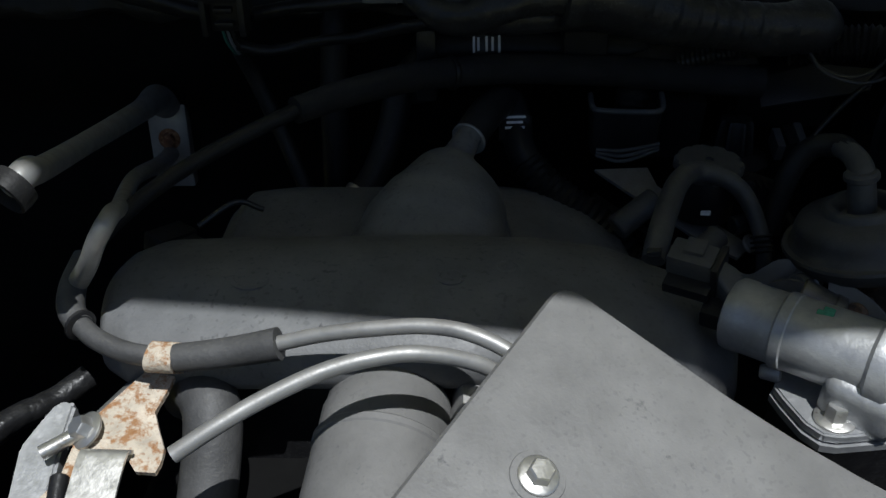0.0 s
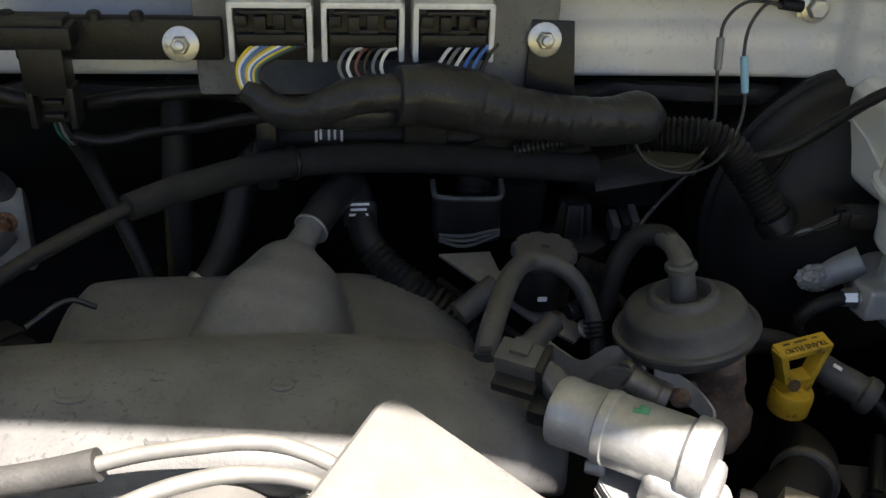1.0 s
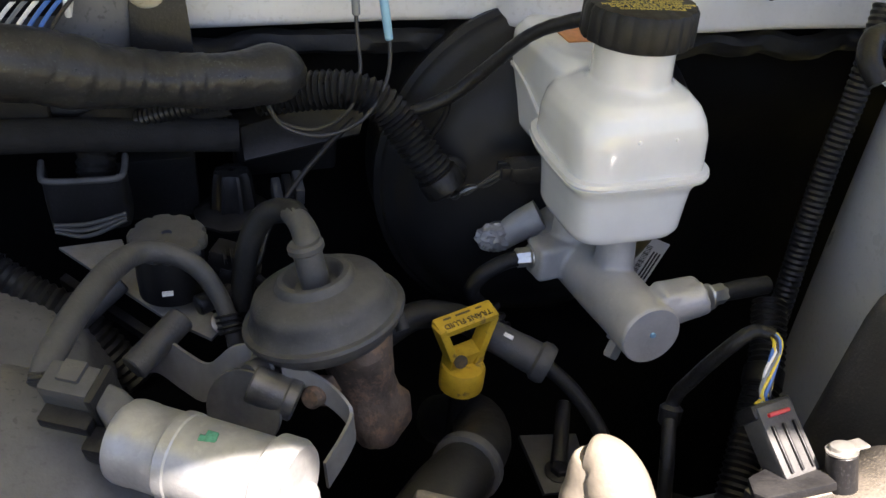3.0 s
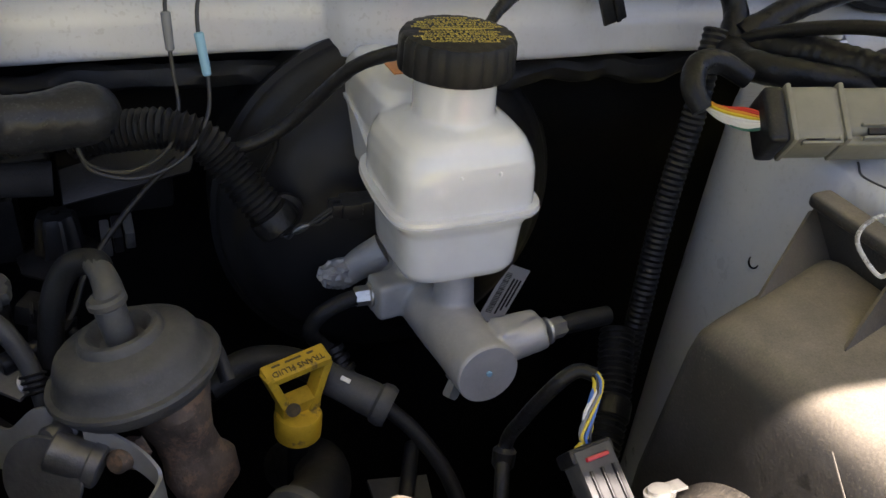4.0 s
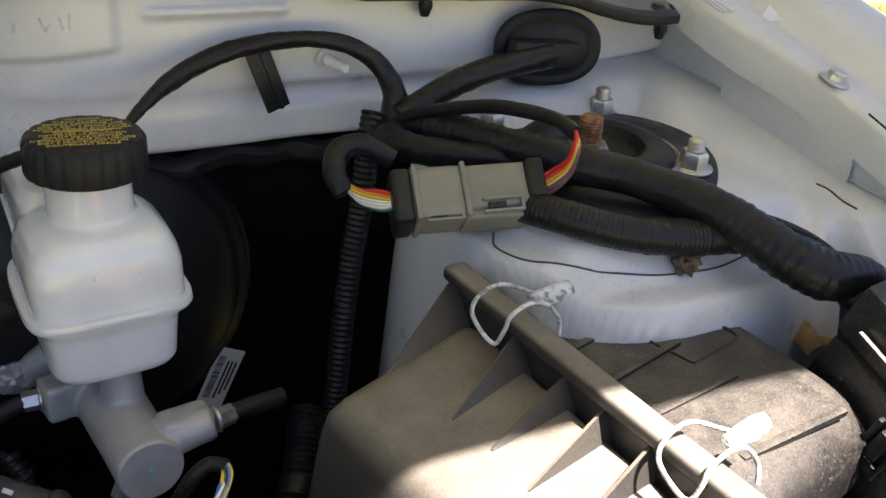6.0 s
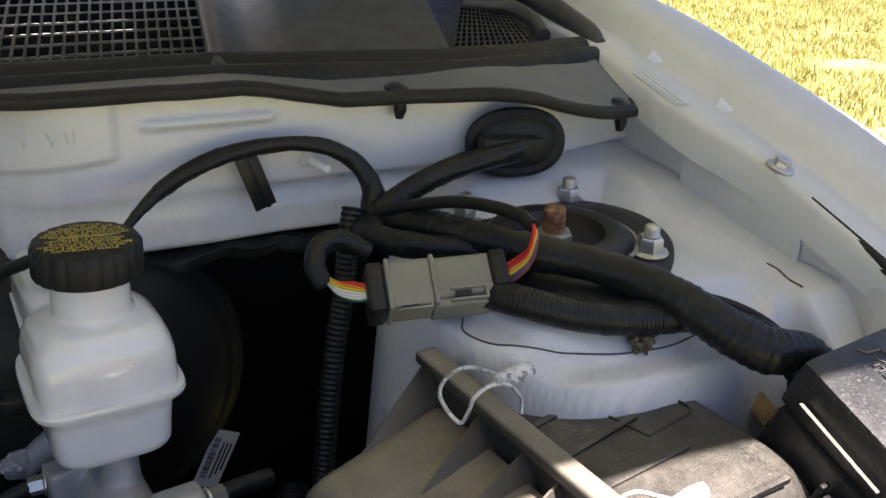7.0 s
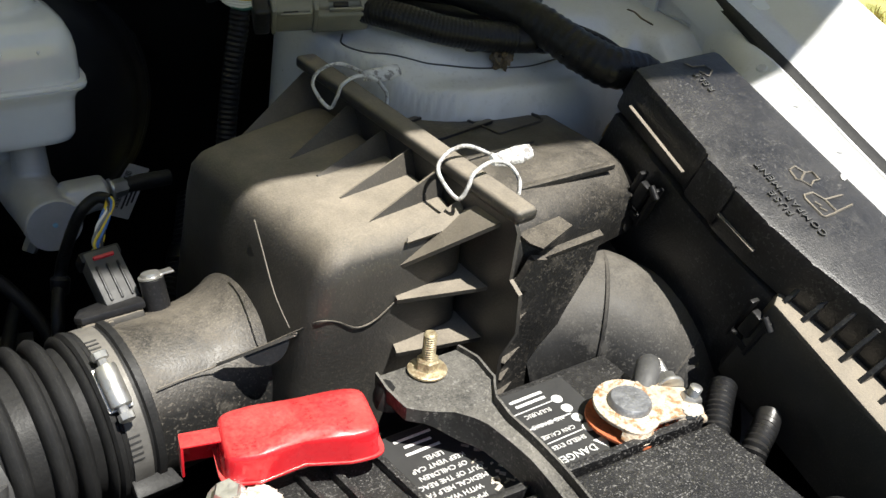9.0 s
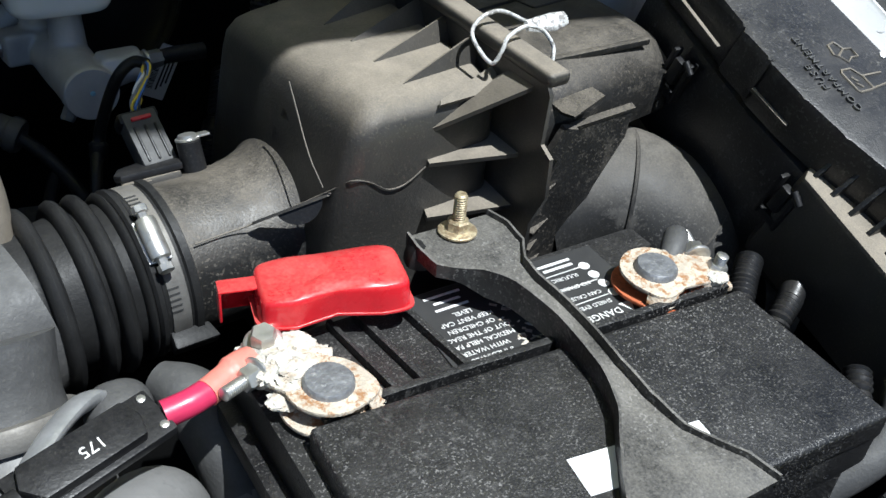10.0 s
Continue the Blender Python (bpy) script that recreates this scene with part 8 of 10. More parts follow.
    for p, s, ax in (((0.6860, 0.2660, 1.1925), (0.078, 0.0050, 0.0040), (1, 0.03, -0.03)), ((0.6600, 0.3080, 1.1958), (0.070, 0.0035, 0.0026), (1, 0.10, 0)), ((0.6560, 0.3420, 1.1960), (0.066, 0.0045, 0.0034), (1, 0.20, 0)), ((0.6540, 0.3740, 1.1960), (0.060, 0.0045, 0.0034), (1, 0.22, 0))):
        bm = mesh()
        box(bm, p, s, basis((0, -0.05, 1), ax), 0.0012)
        part("bead", bm, AIRBOX_LID, lid)
    # raised outline pressed into the lid
    bm = mesh()
    turn = basis((0, 0, 1), (1, 0.2, 0))
    tube(bm, [vec(0.700, 0.352, 1.1958) + turn @ vec(x, y, 0) for x, y in ((-0.022, -0.018), (0.0, -0.0185), (0.022, -0.018), (0.0228, 0.0), (0.022, 0.018), (0.0, 0.0185), (-0.022, 0.018), (-0.0228, 0.0), (-0.022, -0.018))], 0.0010, 6, 3)
    part("emboss", bm, AIRBOX_LID, lid)
    # front wall under the overhang, with a thin top ledge and short locating fins
    bm = mesh()
    slab(bm, [vec(x, 0.2275, z) for x, z in ((0.612, 1.150), (0.640, 1.1690), (0.6835, 1.1725), (0.6820, 1.1540), (0.6640, 1.1230), (0.6560, 1.1040), (0.650, 1.000), (0.612, 1.000))], (0, 0.003, 0))
    wall = part("front_wall", bm, AIRBOX_LID, lid, angle=20)
    bm = mesh()
    slab(bm, [vec(0.638, 0.2265, 1.1690), vec(0.6845, 0.2265, 1.1730), vec(0.686, 0.2320, 1.1736), vec(0.640, 0.2320, 1.1694)], (0, 0.0006, -0.0024))
    part("ledge", bm, AIRBOX_LID, wall, angle=20)
    for x0, x1, z0, z1, w in ((0.629, 0.658, 1.1810, 1.1855, 0.009), (0.616, 0.628, 1.1420, 1.1450, 0.006), (0.617, 0.633, 1.1290, 1.1330, 0.006), (0.615, 0.626, 1.1170, 1.1200, 0.006), (0.616, 0.632, 1.1040, 1.1085, 0.006), (0.615, 0.626, 1.0920, 1.0950, 0.006), (0.616, 0.630, 1.0790, 1.0830, 0.006)):
        bm = mesh()
        slab(bm, [vec(x0, 0.2285, z0 - 0.001), vec(x0 + 0.002, 0.2285 - w, z0), vec(x1, 0.2270, z1), vec(x1, 0.2390, z1), vec(x0, 0.2390, z0)], (0, 0.0004, -0.0018))
        part("fin", bm, AIRBOX_LID, lid, angle=20)
    bm = mesh()
    slab(bm, [vec(0.6190, 0.2240, 1.1530), vec(0.6290, 0.2240, 1.1515), vec(0.6400, 0.2240, 1.1690), vec(0.6300, 0.2240, 1.1715)], (0, 0.004, 0.001))
    part("hinge_lug", bm, AIRBOX_LID, lid, angle=20)

    def clip(k):
        bm = mesh()
        loop = ([k + vec(0.048, 0.012, 0.002), k + vec(0.036, 0.020, 0.006), k + vec(0.018, 0.022, 0.014), k + vec(0.004, 0.021, 0.012), k + vec(-0.004, 0.017, 0.006), k + vec(-0.004, 0.008, -0.001), k + vec(0.000, 0.000, -0.006), k + vec(0.004, -0.002, 0.002), k + vec(0.008, -0.001, 0.009), k + vec(0.020, 0.000, 0.013), k + vec(0.034, 0.002, 0.008), k + vec(0.042, 0.000, -0.002), k + vec(0.040, -0.004, -0.010)])
        tube(bm, [k + (q - k) * 0.95 + vec(0.001, 0.001, 0) for q in loop], 0.00115, 10, 6)
        w = part("wire_clip", bm, CLIP, t, "white coated wire clip")
        bm = mesh()
        tube(bm, [k + vec(0.026, 0.008, 0.009), k + vec(0.036, 0.010, 0.0075), k + vec(0.047, 0.011, 0.0075), k + vec(0.056, 0.012, 0.0080)], [0.0032, 0.0046, 0.0052, 0.0040], 12, 5, squash=0.5)
        part("lever", bm, CLIP, w)
    clip(vec(0.5755, 0.3660, 1.2215))
    clip(vec(0.5870, 0.2430, 1.2150))
    return t


air_box()


def maf_sensor():
    t = thing("air_flow_sensor", (0.434, 0.34, 1.11), "black air flow sensor with plug and striped wires", "sensor")
    z = vec(-0.06, 0.30, 0.95).normalized()
    turn = basis(z, (1, 0.0, 0.1))
    c = vec(0.434, 0.330, 1.1280)
    bm = mesh()
    box(bm, c + turn @ vec(-0.008, 0.004, -0.006), (0.034, 0.020, 0.020), turn, 0.003)
    box(bm, c + turn @ vec(-0.010, -0.0065, -0.006), (0.003, 0.003, 0.018), turn, 0.0008)
    part("pad", bm, AIRBOX, t)
    bm = mesh()
    prism(bm, [(-0.027, -0.002), (-0.024, -0.008), (0.010, -0.0095), (0.012, 0.008), (-0.010, 0.014), (-0.022, 0.010)], c + turn @ vec(0, 0.004, 0.0040), turn, 0.0042, 0.0012)
    part("flange", bm, BLACK, t)
    post = vec(0.4520, 0.3300, 1.1230)
    bm = mesh()
    rod(bm, post, post + z * 0.0235, 0.0072, 0.0068, 20, 0.0008)
    part("screw_post", bm, BLACK, t)
    bm = mesh()
    lathe(bm, [(0.0070, 0), (0.0070, 0.0010), (0.0052, 0.0012), (0.0050, 0.0030), (0.0030, 0.0036)], post + z * 0.0236, z, 18)
    box(bm, post + z * 0.0240 + vec(0.0085, 0.001, 0.0008), (0.008, 0.008, 0.0012), turn, 0.0004)
    part("screw", bm, STEEL, t)
    up = vec(-0.10, 0.75, 0.55).normalized()
    u2 = basis(up, (1, 0.1, 0))
    bm = mesh()
    box(bm, c + vec(-0.001, 0.026, 0.010), (0.020, 0.015, 0.034), u2, 0.0018)
    plug = part("plug", bm, RUBBER_GREY, t)
    bm = mesh()
    for i in range(3):
        box(bm, c + vec(-0.001, 0.026, 0.010) + u2 @ vec(-0.006 + 0.006 * i, -0.0078, -0.004), (0.0014, 0.0022, 0.022), u2, 0.0006)
    part("rib", bm, BLACK, plug)
    bm = mesh()
    box(bm, c + vec(-0.001, 0.026, 0.010) + u2 @ vec(0.0, -0.0075, 0.0118), (0.0120, 0.004, 0.0022), u2, 0.001)
    part("lock_tab", bm, RED, plug, "red lock tab")
    bm = mesh()
    box(bm, c + vec(-0.001, 0.026, 0.010) + u2 @ vec(0.0, 0.001, 0.0150), (0.0235, 0.0145, 0.0070), u2, 0.002)
    part("collar", bm, BLACK, plug)
    top = c + vec(-0.001, 0.026, 0.010) + up * 0.018
    for i, k in enumerate(("yellow", "blue", "white", "grey", "yellow", "blue", "black")):
        bm = mesh()
        run = [top + vec(-0.0042 + 0.0014 * i, 0, 0)]
        for step, (q, r) in enumerate(((vec(0.002, 0.003, 0.005), 0.0026), (vec(0.006, 0.008, 0.011), 0.0023), (vec(0.011, 0.013, 0.0165), 0.0021), (vec(0.0145, 0.0175, 0.0195), 0.0020), (vec(0.0160, 0.0225, 0.0200), 0.0018))):
            a = 6.2832 * i / 7 + 0.9 * step
            run.append(top + q + vec(r * math.cos(a), r * 0.6 * math.sin(a), r * 0.5 * math.sin(a)))
        tube(bm, run, 0.00095, 6, 6)
        part("wire", bm, WIRES[k], t)
    w = thing("sensor_loom", (0.42, 0.4, 1.05), "black taped loom looping from the air flow plug", "wiring")
    bm = mesh()
    s = vec(0.4480, 0.3940, 1.1675)
    tube(bm, [s, vec(0.4410, 0.4000, 1.1672), vec(0.4315, 0.4030, 1.1570), vec(0.4240, 0.4140, 1.1300), vec(0.4195, 0.4200, 1.1080), vec(0.4100, 0.4000, 1.0850), vec(0.4000, 0.3700, 1.0200)], [0.0036, 0.0036, 0.0036, 0.0037, 0.0038, 0.004, 0.004], 12, 6)
    part("loom", bm, TAPE, w)
    bm = mesh()
    lathe(bm, [(0.0042, 0), (0.0062, 0.002), (0.0058, 0.010), (0.0042, 0.012)], vec(0.4195, 0.4200, 1.1080), (-0.2, -0.3, -0.9), 14)
    part("clip", bm, BLACK, w)
    g = thing("dark_conduit", (0.49, 0.42, 1.0), "black corrugated conduit running down beside the air box", "conduit", "conduits")
    bm = mesh()
    corrugated(bm, [vec(0.535, 0.50, 1.10), vec(0.515, 0.465, 1.075), vec(0.490, 0.435, 1.05), vec(0.47, 0.41, 1.02), vec(0.46, 0.39, 0.97)], 0.0115, 0.004, 0.15)
    part("conduit", bm, CONDUIT, g)
    bm = mesh()
    lathe(bm, [(0.0116, 0), (0.0124, 0.001), (0.0124, 0.012), (0.0116, 0.013)], (0.516, 0.467, 1.0765), (-0.5, -0.65, -0.5), 16)
    part("tape_band", bm, TAPE, g)
    return t


maf_sensor()


def intake_hose():
    t = thing("intake_hose", (0.37, 0.31, 1.02), "black ribbed rubber intake hose with a steel worm clamp", "air hose")
    ax = vec(-1, -0.10, -0.02).normalized()
    s = vec(0.424, 0.3070, 1.0880)
    bm = mesh()
    prof = [(0.0465, 0.0), (0.0490, 0.001), (0.0490, 0.005), (0.0472, 0.006), (0.0472, 0.020), (0.0488, 0.021), (0.0490, 0.0235), (0.0470, 0.025)]
    for h, r, w in ((0.0270, 0.0485, 0.0026), (0.0395, 0.0512, 0.0044), (0.0510, 0.0515, 0.0042), (0.0690, 0.0525, 0.0044)):
        prof += [(0.0420, h - w - 0.0012), (0.0430, h - w), (r - 0.0035, h - w * 0.9), (r - 0.0009, h - w * 0.5), (r, h), (r - 0.0009, h + w * 0.5), (r - 0.0035, h + w * 0.9), (0.0430, h + w)]
    prof += [(0.0420, 0.0760), (0.0440, 0.083), (0.047, 0.10)]
    lathe(bm, prof, s, ax, 56)
    part("bellows", bm, RUBBER, t)
    bm = mesh()
    lathe(bm, [(0.0474, 0.0075), (0.0480, 0.0080), (0.0480, 0.0180), (0.0474, 0.0183)], s, ax, 56)
    clamp = part("clamp_band", bm, DULL_BAND, t, "perforated steel worm clamp")
    up = vec(0, -0.60, 0.80).normalized()
    side = up.cross(ax).normalized()
    m = s + ax * 0.0150 + up * 0.0520
    bm = mesh()
    lathe(bm, [(0.0030, -0.0115), (0.0052, -0.0110), (0.0056, -0.0095), (0.0056, 0.0095), (0.0052, 0.0110), (0.0030, 0.0115)], m, side, 22)
    box(bm, m - up * 0.0036, (0.024, 0.0125, 0.0022), Matrix((side, ax, side.cross(ax))).transposed(), 0.0006)
    part("worm_housing", bm, STEEL, clamp)
    bm = mesh()
    for d in (side, -side):
        lathe(bm, [(0.0026, 0.010), (0.0026, 0.0145), (0.0042, 0.0150), (0.0042, 0.0185), (0.0030, 0.0192)], m, d, 8)
    part("worm_screw", bm, STEEL, clamp)
    for i in range(10):
        bm = mesh()
        up2 = (Matrix.Rotation(radians((22 if i < 5 else -48) + 4.0 * (i % 5)), 3, ax) @ up)
        sd = up2.cross(ax)
        box(bm, s + ax * 0.0130 + up2 * 0.0481, (0.0010, 0.0060, 0.0006), Matrix((sd, ax, sd.cross(ax))).transposed(), 0)
        part("slot", bm, LABEL_INK, clamp)
    bm = mesh()
    prism(bm, [(-0.012, -0.006), (0.014, -0.004), (0.010, 0.006), (-0.012, 0.006)], s + vec(-0.004, -0.046, -0.022), basis((0.1, -0.5, 0.9), (1, 0, 0)), 0.010, 0.002)
    part("lug", bm, RUBBER, t)
    # resonator that carries the air on to the throttle
    r = thing("intake_resonator", (0.27, 0.26, 1.0), "dusty grey plastic intake resonator between hose and throttle", "air duct")
    bm = mesh()
    tube(bm, [vec(0.347, 0.300, 1.085), vec(0.308, 0.290, 1.080), vec(0.255, 0.262, 1.074), vec(0.20, 0.235, 1.062), vec(0.14, 0.215, 1.045), vec(0.06, 0.205, 1.03), vec(-0.02, 0.21, 1.03)], [0.047, 0.049, 0.046, 0.041, 0.038, 0.036, 0.035], 40, 8)
    part("duct", bm, RUBBER_GREY, r)
    bm = mesh()
    for k in range(3):
        lathe(bm, [(0.047, 0), (0.0500, 0.001), (0.0500, 0.004), (0.047, 0.005)], vec(0.322 - 0.012 * k, 0.2965 - 0.004 * k, 1.083 - 0.001 * k), (-1, -0.28, -0.1), 48)
    part("ridge", bm, RUBBER_GREY, r)
    br = thing("breather_pipe", (0.335, 0.33, 1.07), "tan pleated rubber neck on the intake", "hose")
    bm = mesh()
    tube(bm, [vec(0.320, 0.322, 1.085), vec(0.324, 0.331, 1.115), vec(0.3275, 0.3365, 1.138), vec(0.3300, 0.3400, 1.153), vec(0.3320, 0.3420, 1.1640), vec(0.3322, 0.3425, 1.1665)], [0.019, 0.0158, 0.0135, 0.0122, 0.0105, 0.0070], 26, 6, wind=lambda s, a: 1 + 0.05 * math.sin(3 * a + s * 90) + 0.03 * math.sin(s * 420))
    part("elbow", bm, TAN, br)
    bm = mesh()
    tube(bm, [vec(0.3280, 0.3440, 1.1640), vec(0.3320, 0.3400, 1.1640), vec(0.3355, 0.3330, 1.1580), vec(0.3365, 0.3230, 1.1450), vec(0.3350, 0.3120, 1.1250), vec(0.3320, 0.3000, 1.1000)], [0.0085, 0.0120, 0.0138, 0.0148, 0.0155, 0.016], 28, 6)
    part("branch", bm, TAN, br, "smooth tan rubber elbow branch")
    bm = mesh()
    for k in range(3):
        lathe(bm, [(0.0132 + 0.0014 * k, 0), (0.0146 + 0.0016 * k, 0.001), (0.0148 + 0.0016 * k, 0.003), (0.0132 + 0.0016 * k, 0.004)], vec(0.3312 - 0.0010 * k, 0.3360 - 0.0022 * k, 1.1370 - 0.0075 * k), (-0.13, -0.29, -1), 24, lambda a, i: 1 + 0.03 * math.sin(5 * a))
    part("ridge", bm, TAN, br)
    return t


intake_hose()


def snorkel():
    t = thing("intake_snorkel", (0.73, 0.25, 0.98), "dusty black plastic intake snorkel elbow", "air duct")
    bm = mesh()
    tube(bm, [vec(0.660, 0.270, 1.082), vec(0.685, 0.260, 1.089), vec(0.708, 0.245, 1.090), vec(0.730, 0.223, 1.080), vec(0.747, 0.203, 1.057), vec(0.757, 0.190, 1.02), vec(0.76, 0.18, 0.94)], [0.050, 0.051, 0.050, 0.047, 0.044, 0.042, 0.04], 40, 8, squash=0.95)
    part("duct", bm, SNORKEL, t)
    bm = mesh()
    tube(bm, [vec(0.7305, 0.2440 + 0.0475 * math.cos(a), 1.0770 + 0.0475 * math.sin(a)) for a in [0.2 + 0.35 * i for i in range(18)]], 0.0009, 6, 3)
    part("parting_line", bm, AIRBOX, t)
    for k, reach in ((0, 1.5), (1, 1.1)):
        bm = mesh()
        m, d = (vec(0.739, 0.2135, 1.070), vec(0.55, -0.60, -0.58).normalized()) if k else (vec(0.708, 0.245, 1.090), vec(0.80, -0.60, -0.06).normalized())
        u = d.cross(vec(0, 0, 1)).normalized()
        w = u.cross(d)
        tube(bm, [m + (u * math.sin(a) + w * math.cos(a)) * (0.0440 if k else 0.0485) for a in [-reach + reach * 0.2 * i for i in range(11)]], 0.0014, 6, 3)
        part("crease", bm, SNORKEL, t)


snorkel()


# ---- fuse box ----
def fuse_box():
    t = thing("fuse_box", (0.79, 0.15, 1.02), "black plastic fuse box with raised lettering on a sloping lid", "fuse box")
    slope = vec(0, 1, 0.365).normalized()
    nrm = vec(0, -0.365, 1).normalized()
    turn = Matrix((vec(1, 0, 0), slope, nrm)).transposed()
    o = vec(0.800, 0.162, 1.1985)

    def at(x, s, h=0.0):
        return o + turn @ vec(x, s, h)
    bm = mesh()
    prism(bm, [(-0.046, 0.138), (0.036, 0.142), (0.041, -0.25), (-0.034, -0.25), (-0.034, -0.10), (-0.041, -0.062), (-0.049, -0.032), (-0.054, 0.000), (-0.0555, 0.029), (-0.0535, 0.032), (-0.0545, 0.056), (-0.0500, 0.060)], at(0, 0, -0.034), turn, 0.034, 0.005)
    lid = part("lid", bm, FUSEBOX, t, angle=30)
    bm = mesh()
    prism(bm, [(-0.047, 0.134), (0.036, 0.140), (0.041, -0.25), (-0.036, -0.25), (-0.050, -0.045), (-0.055, 0.02), (-0.051, 0.08)], at(0, 0, -0.110), turn, 0.0745, 0.002)
    body = part("base", bm, FUSEBOX, t)
    for s0, s1 in ((0.1240, 0.0630), (0.0280, -0.0030)):
        bm = mesh()
        x0 = -0.0500 if s0 > 0.1 else -0.0560
        a, b = at(x0, s0, -0.0205), at(x0 - (0.005 if s0 > 0.1 else -0.001), s1, -0.0210)
        box(bm, (a + b) / 2, (0.0030, (a - b).length, 0.0022), basis(nrm, (a - b).cross(nrm)), 0.0006)
        part("edge_bead", bm, AIRBOX, lid, "dusty lid edge bead")
    for s0, h in ((0.0765, -0.0560), (-0.0310, -0.0560)):
        bm = mesh()
        box(bm, at(-0.058, s0 - 0.0080, h), (0.007, 0.0030, 0.032), turn, 0.0010)
        box(bm, at(-0.058, s0 + 0.0080, h), (0.007, 0.0030, 0.032), turn, 0.0010)
        box(bm, at(-0.057, s0, h - 0.0130), (0.007, 0.0180, 0.005), turn, 0.0010)
        box(bm, at(-0.060, s0, h + 0.004), (0.006, 0.0080, 0.018), turn, 0.0012)
        latch = part("latch", bm, BLACK, t)
        bm = mesh()
        rod(bm, at(-0.062, s0 - 0.004, h + 0.016), at(-0.062, s0 - 0.012, h + 0.012), 0.0022, seg=10)
        part("latch_pin", bm, BLACK, latch)
    bm = mesh()
    prism(bm, [(-0.0600, -0.165), (-0.028, -0.165), (-0.040, -0.030), (-0.050, -0.027), (-0.0600, -0.033)], at(0, 0, -0.098), turn, 0.068, 0.003)
    part("side_step", bm, AIRBOX, t, "dusty side step")
    for k in range(8):
        bm = mesh()
        prism(bm, [(0.0, 0.0), (0.020, 0.0), (0.016, 0.024), (0.012, 0.024)], at(-0.0535 + 0.0008 * k, -0.033 - 0.0145 * k, -0.0305), Matrix((turn @ vec(1, 0, 0), nrm, turn @ vec(0, -1, 0))).transposed(), 0.003, 0.0005)
        part("rib", bm, FUSEBOX, t)
    up, right = vec(-1, 0, 0), slope
    lettering("FUSE", 0.0076, at(-0.0338, 0.0100, 0.0003), right, up, RUBBER_GREY, lid, depth=0.0012, space=1.3)
    lettering("COMPARTMENT", 0.0076, at(-0.0245, 0.0112, 0.0003), right, up, RUBBER_GREY, lid, depth=0.0012, space=1.12)
    lettering("RELE", 0.0076, at(-0.0040, 0.1130, 0.0003), right, up, RUBBER_GREY, lid, depth=0.0012, space=1.2)
    # raised pictograms: an open book and a fuse with its prongs, each one bent bead
    def bead(*runs):
        bm = mesh()
        for run in runs:
            tube(bm, [at(x, s0, 0.0002) for x, s0 in run], 0.0008, 6, 1)
        part("pictogram", bm, AIRBOX, lid)
    bead([(-0.0038, 0.0308), (0.0030, 0.0325), (0.0058, 0.0262), (0.0118, 0.0252), (0.0118, 0.0183), (0.0060, 0.0185), (0.0007, 0.0158), (-0.0030, 0.0215), (-0.0057, 0.0230), (-0.0038, 0.0308)])
    bead([(-0.0030, 0.0215), (0.0058, 0.0262)])
    bead([(0.0175, 0.0035), (0.0009, 0.0041), (-0.0030, 0.0110), (-0.0110, 0.0112), (-0.0129, 0.0090), (-0.0126, -0.0050), (-0.0110, -0.0069), (-0.0020, -0.0068), (0.0011, -0.0063), (0.0179, -0.0049)])
    bead([(0.0011, -0.0063), (0.0009, 0.0041)])
    bead([(-0.0085, 0.0050), (-0.0060, 0.0005), (-0.0090, 0.0002), (-0.0060, -0.0040)])
    bead([(-0.0049, 0.1333), (-0.0010, 0.1290), (0.0100, 0.1280), (0.0130, 0.1225), (0.0050, 0.1180), (0.0010, 0.1240)])
    bm = mesh()
    lathe(bm, [(0.0024, 0), (0.0024, 0.0004), (0.001, 0.0007)], at(0.0321, 0.0151, 0.0002), nrm, 9, lambda a, k: 1 + 0.3 * math.sin(2 * a))
    part("dropping", bm, WHITE_LABEL, lid, "white speck of bird lime")
    return t


fuse_box()


# ---- battery ----
BX0, BX1, BY0, BY1, BTOP, BDECK = 0.417, 0.670, 0.016, 0.196, 1.1235, 1.1120


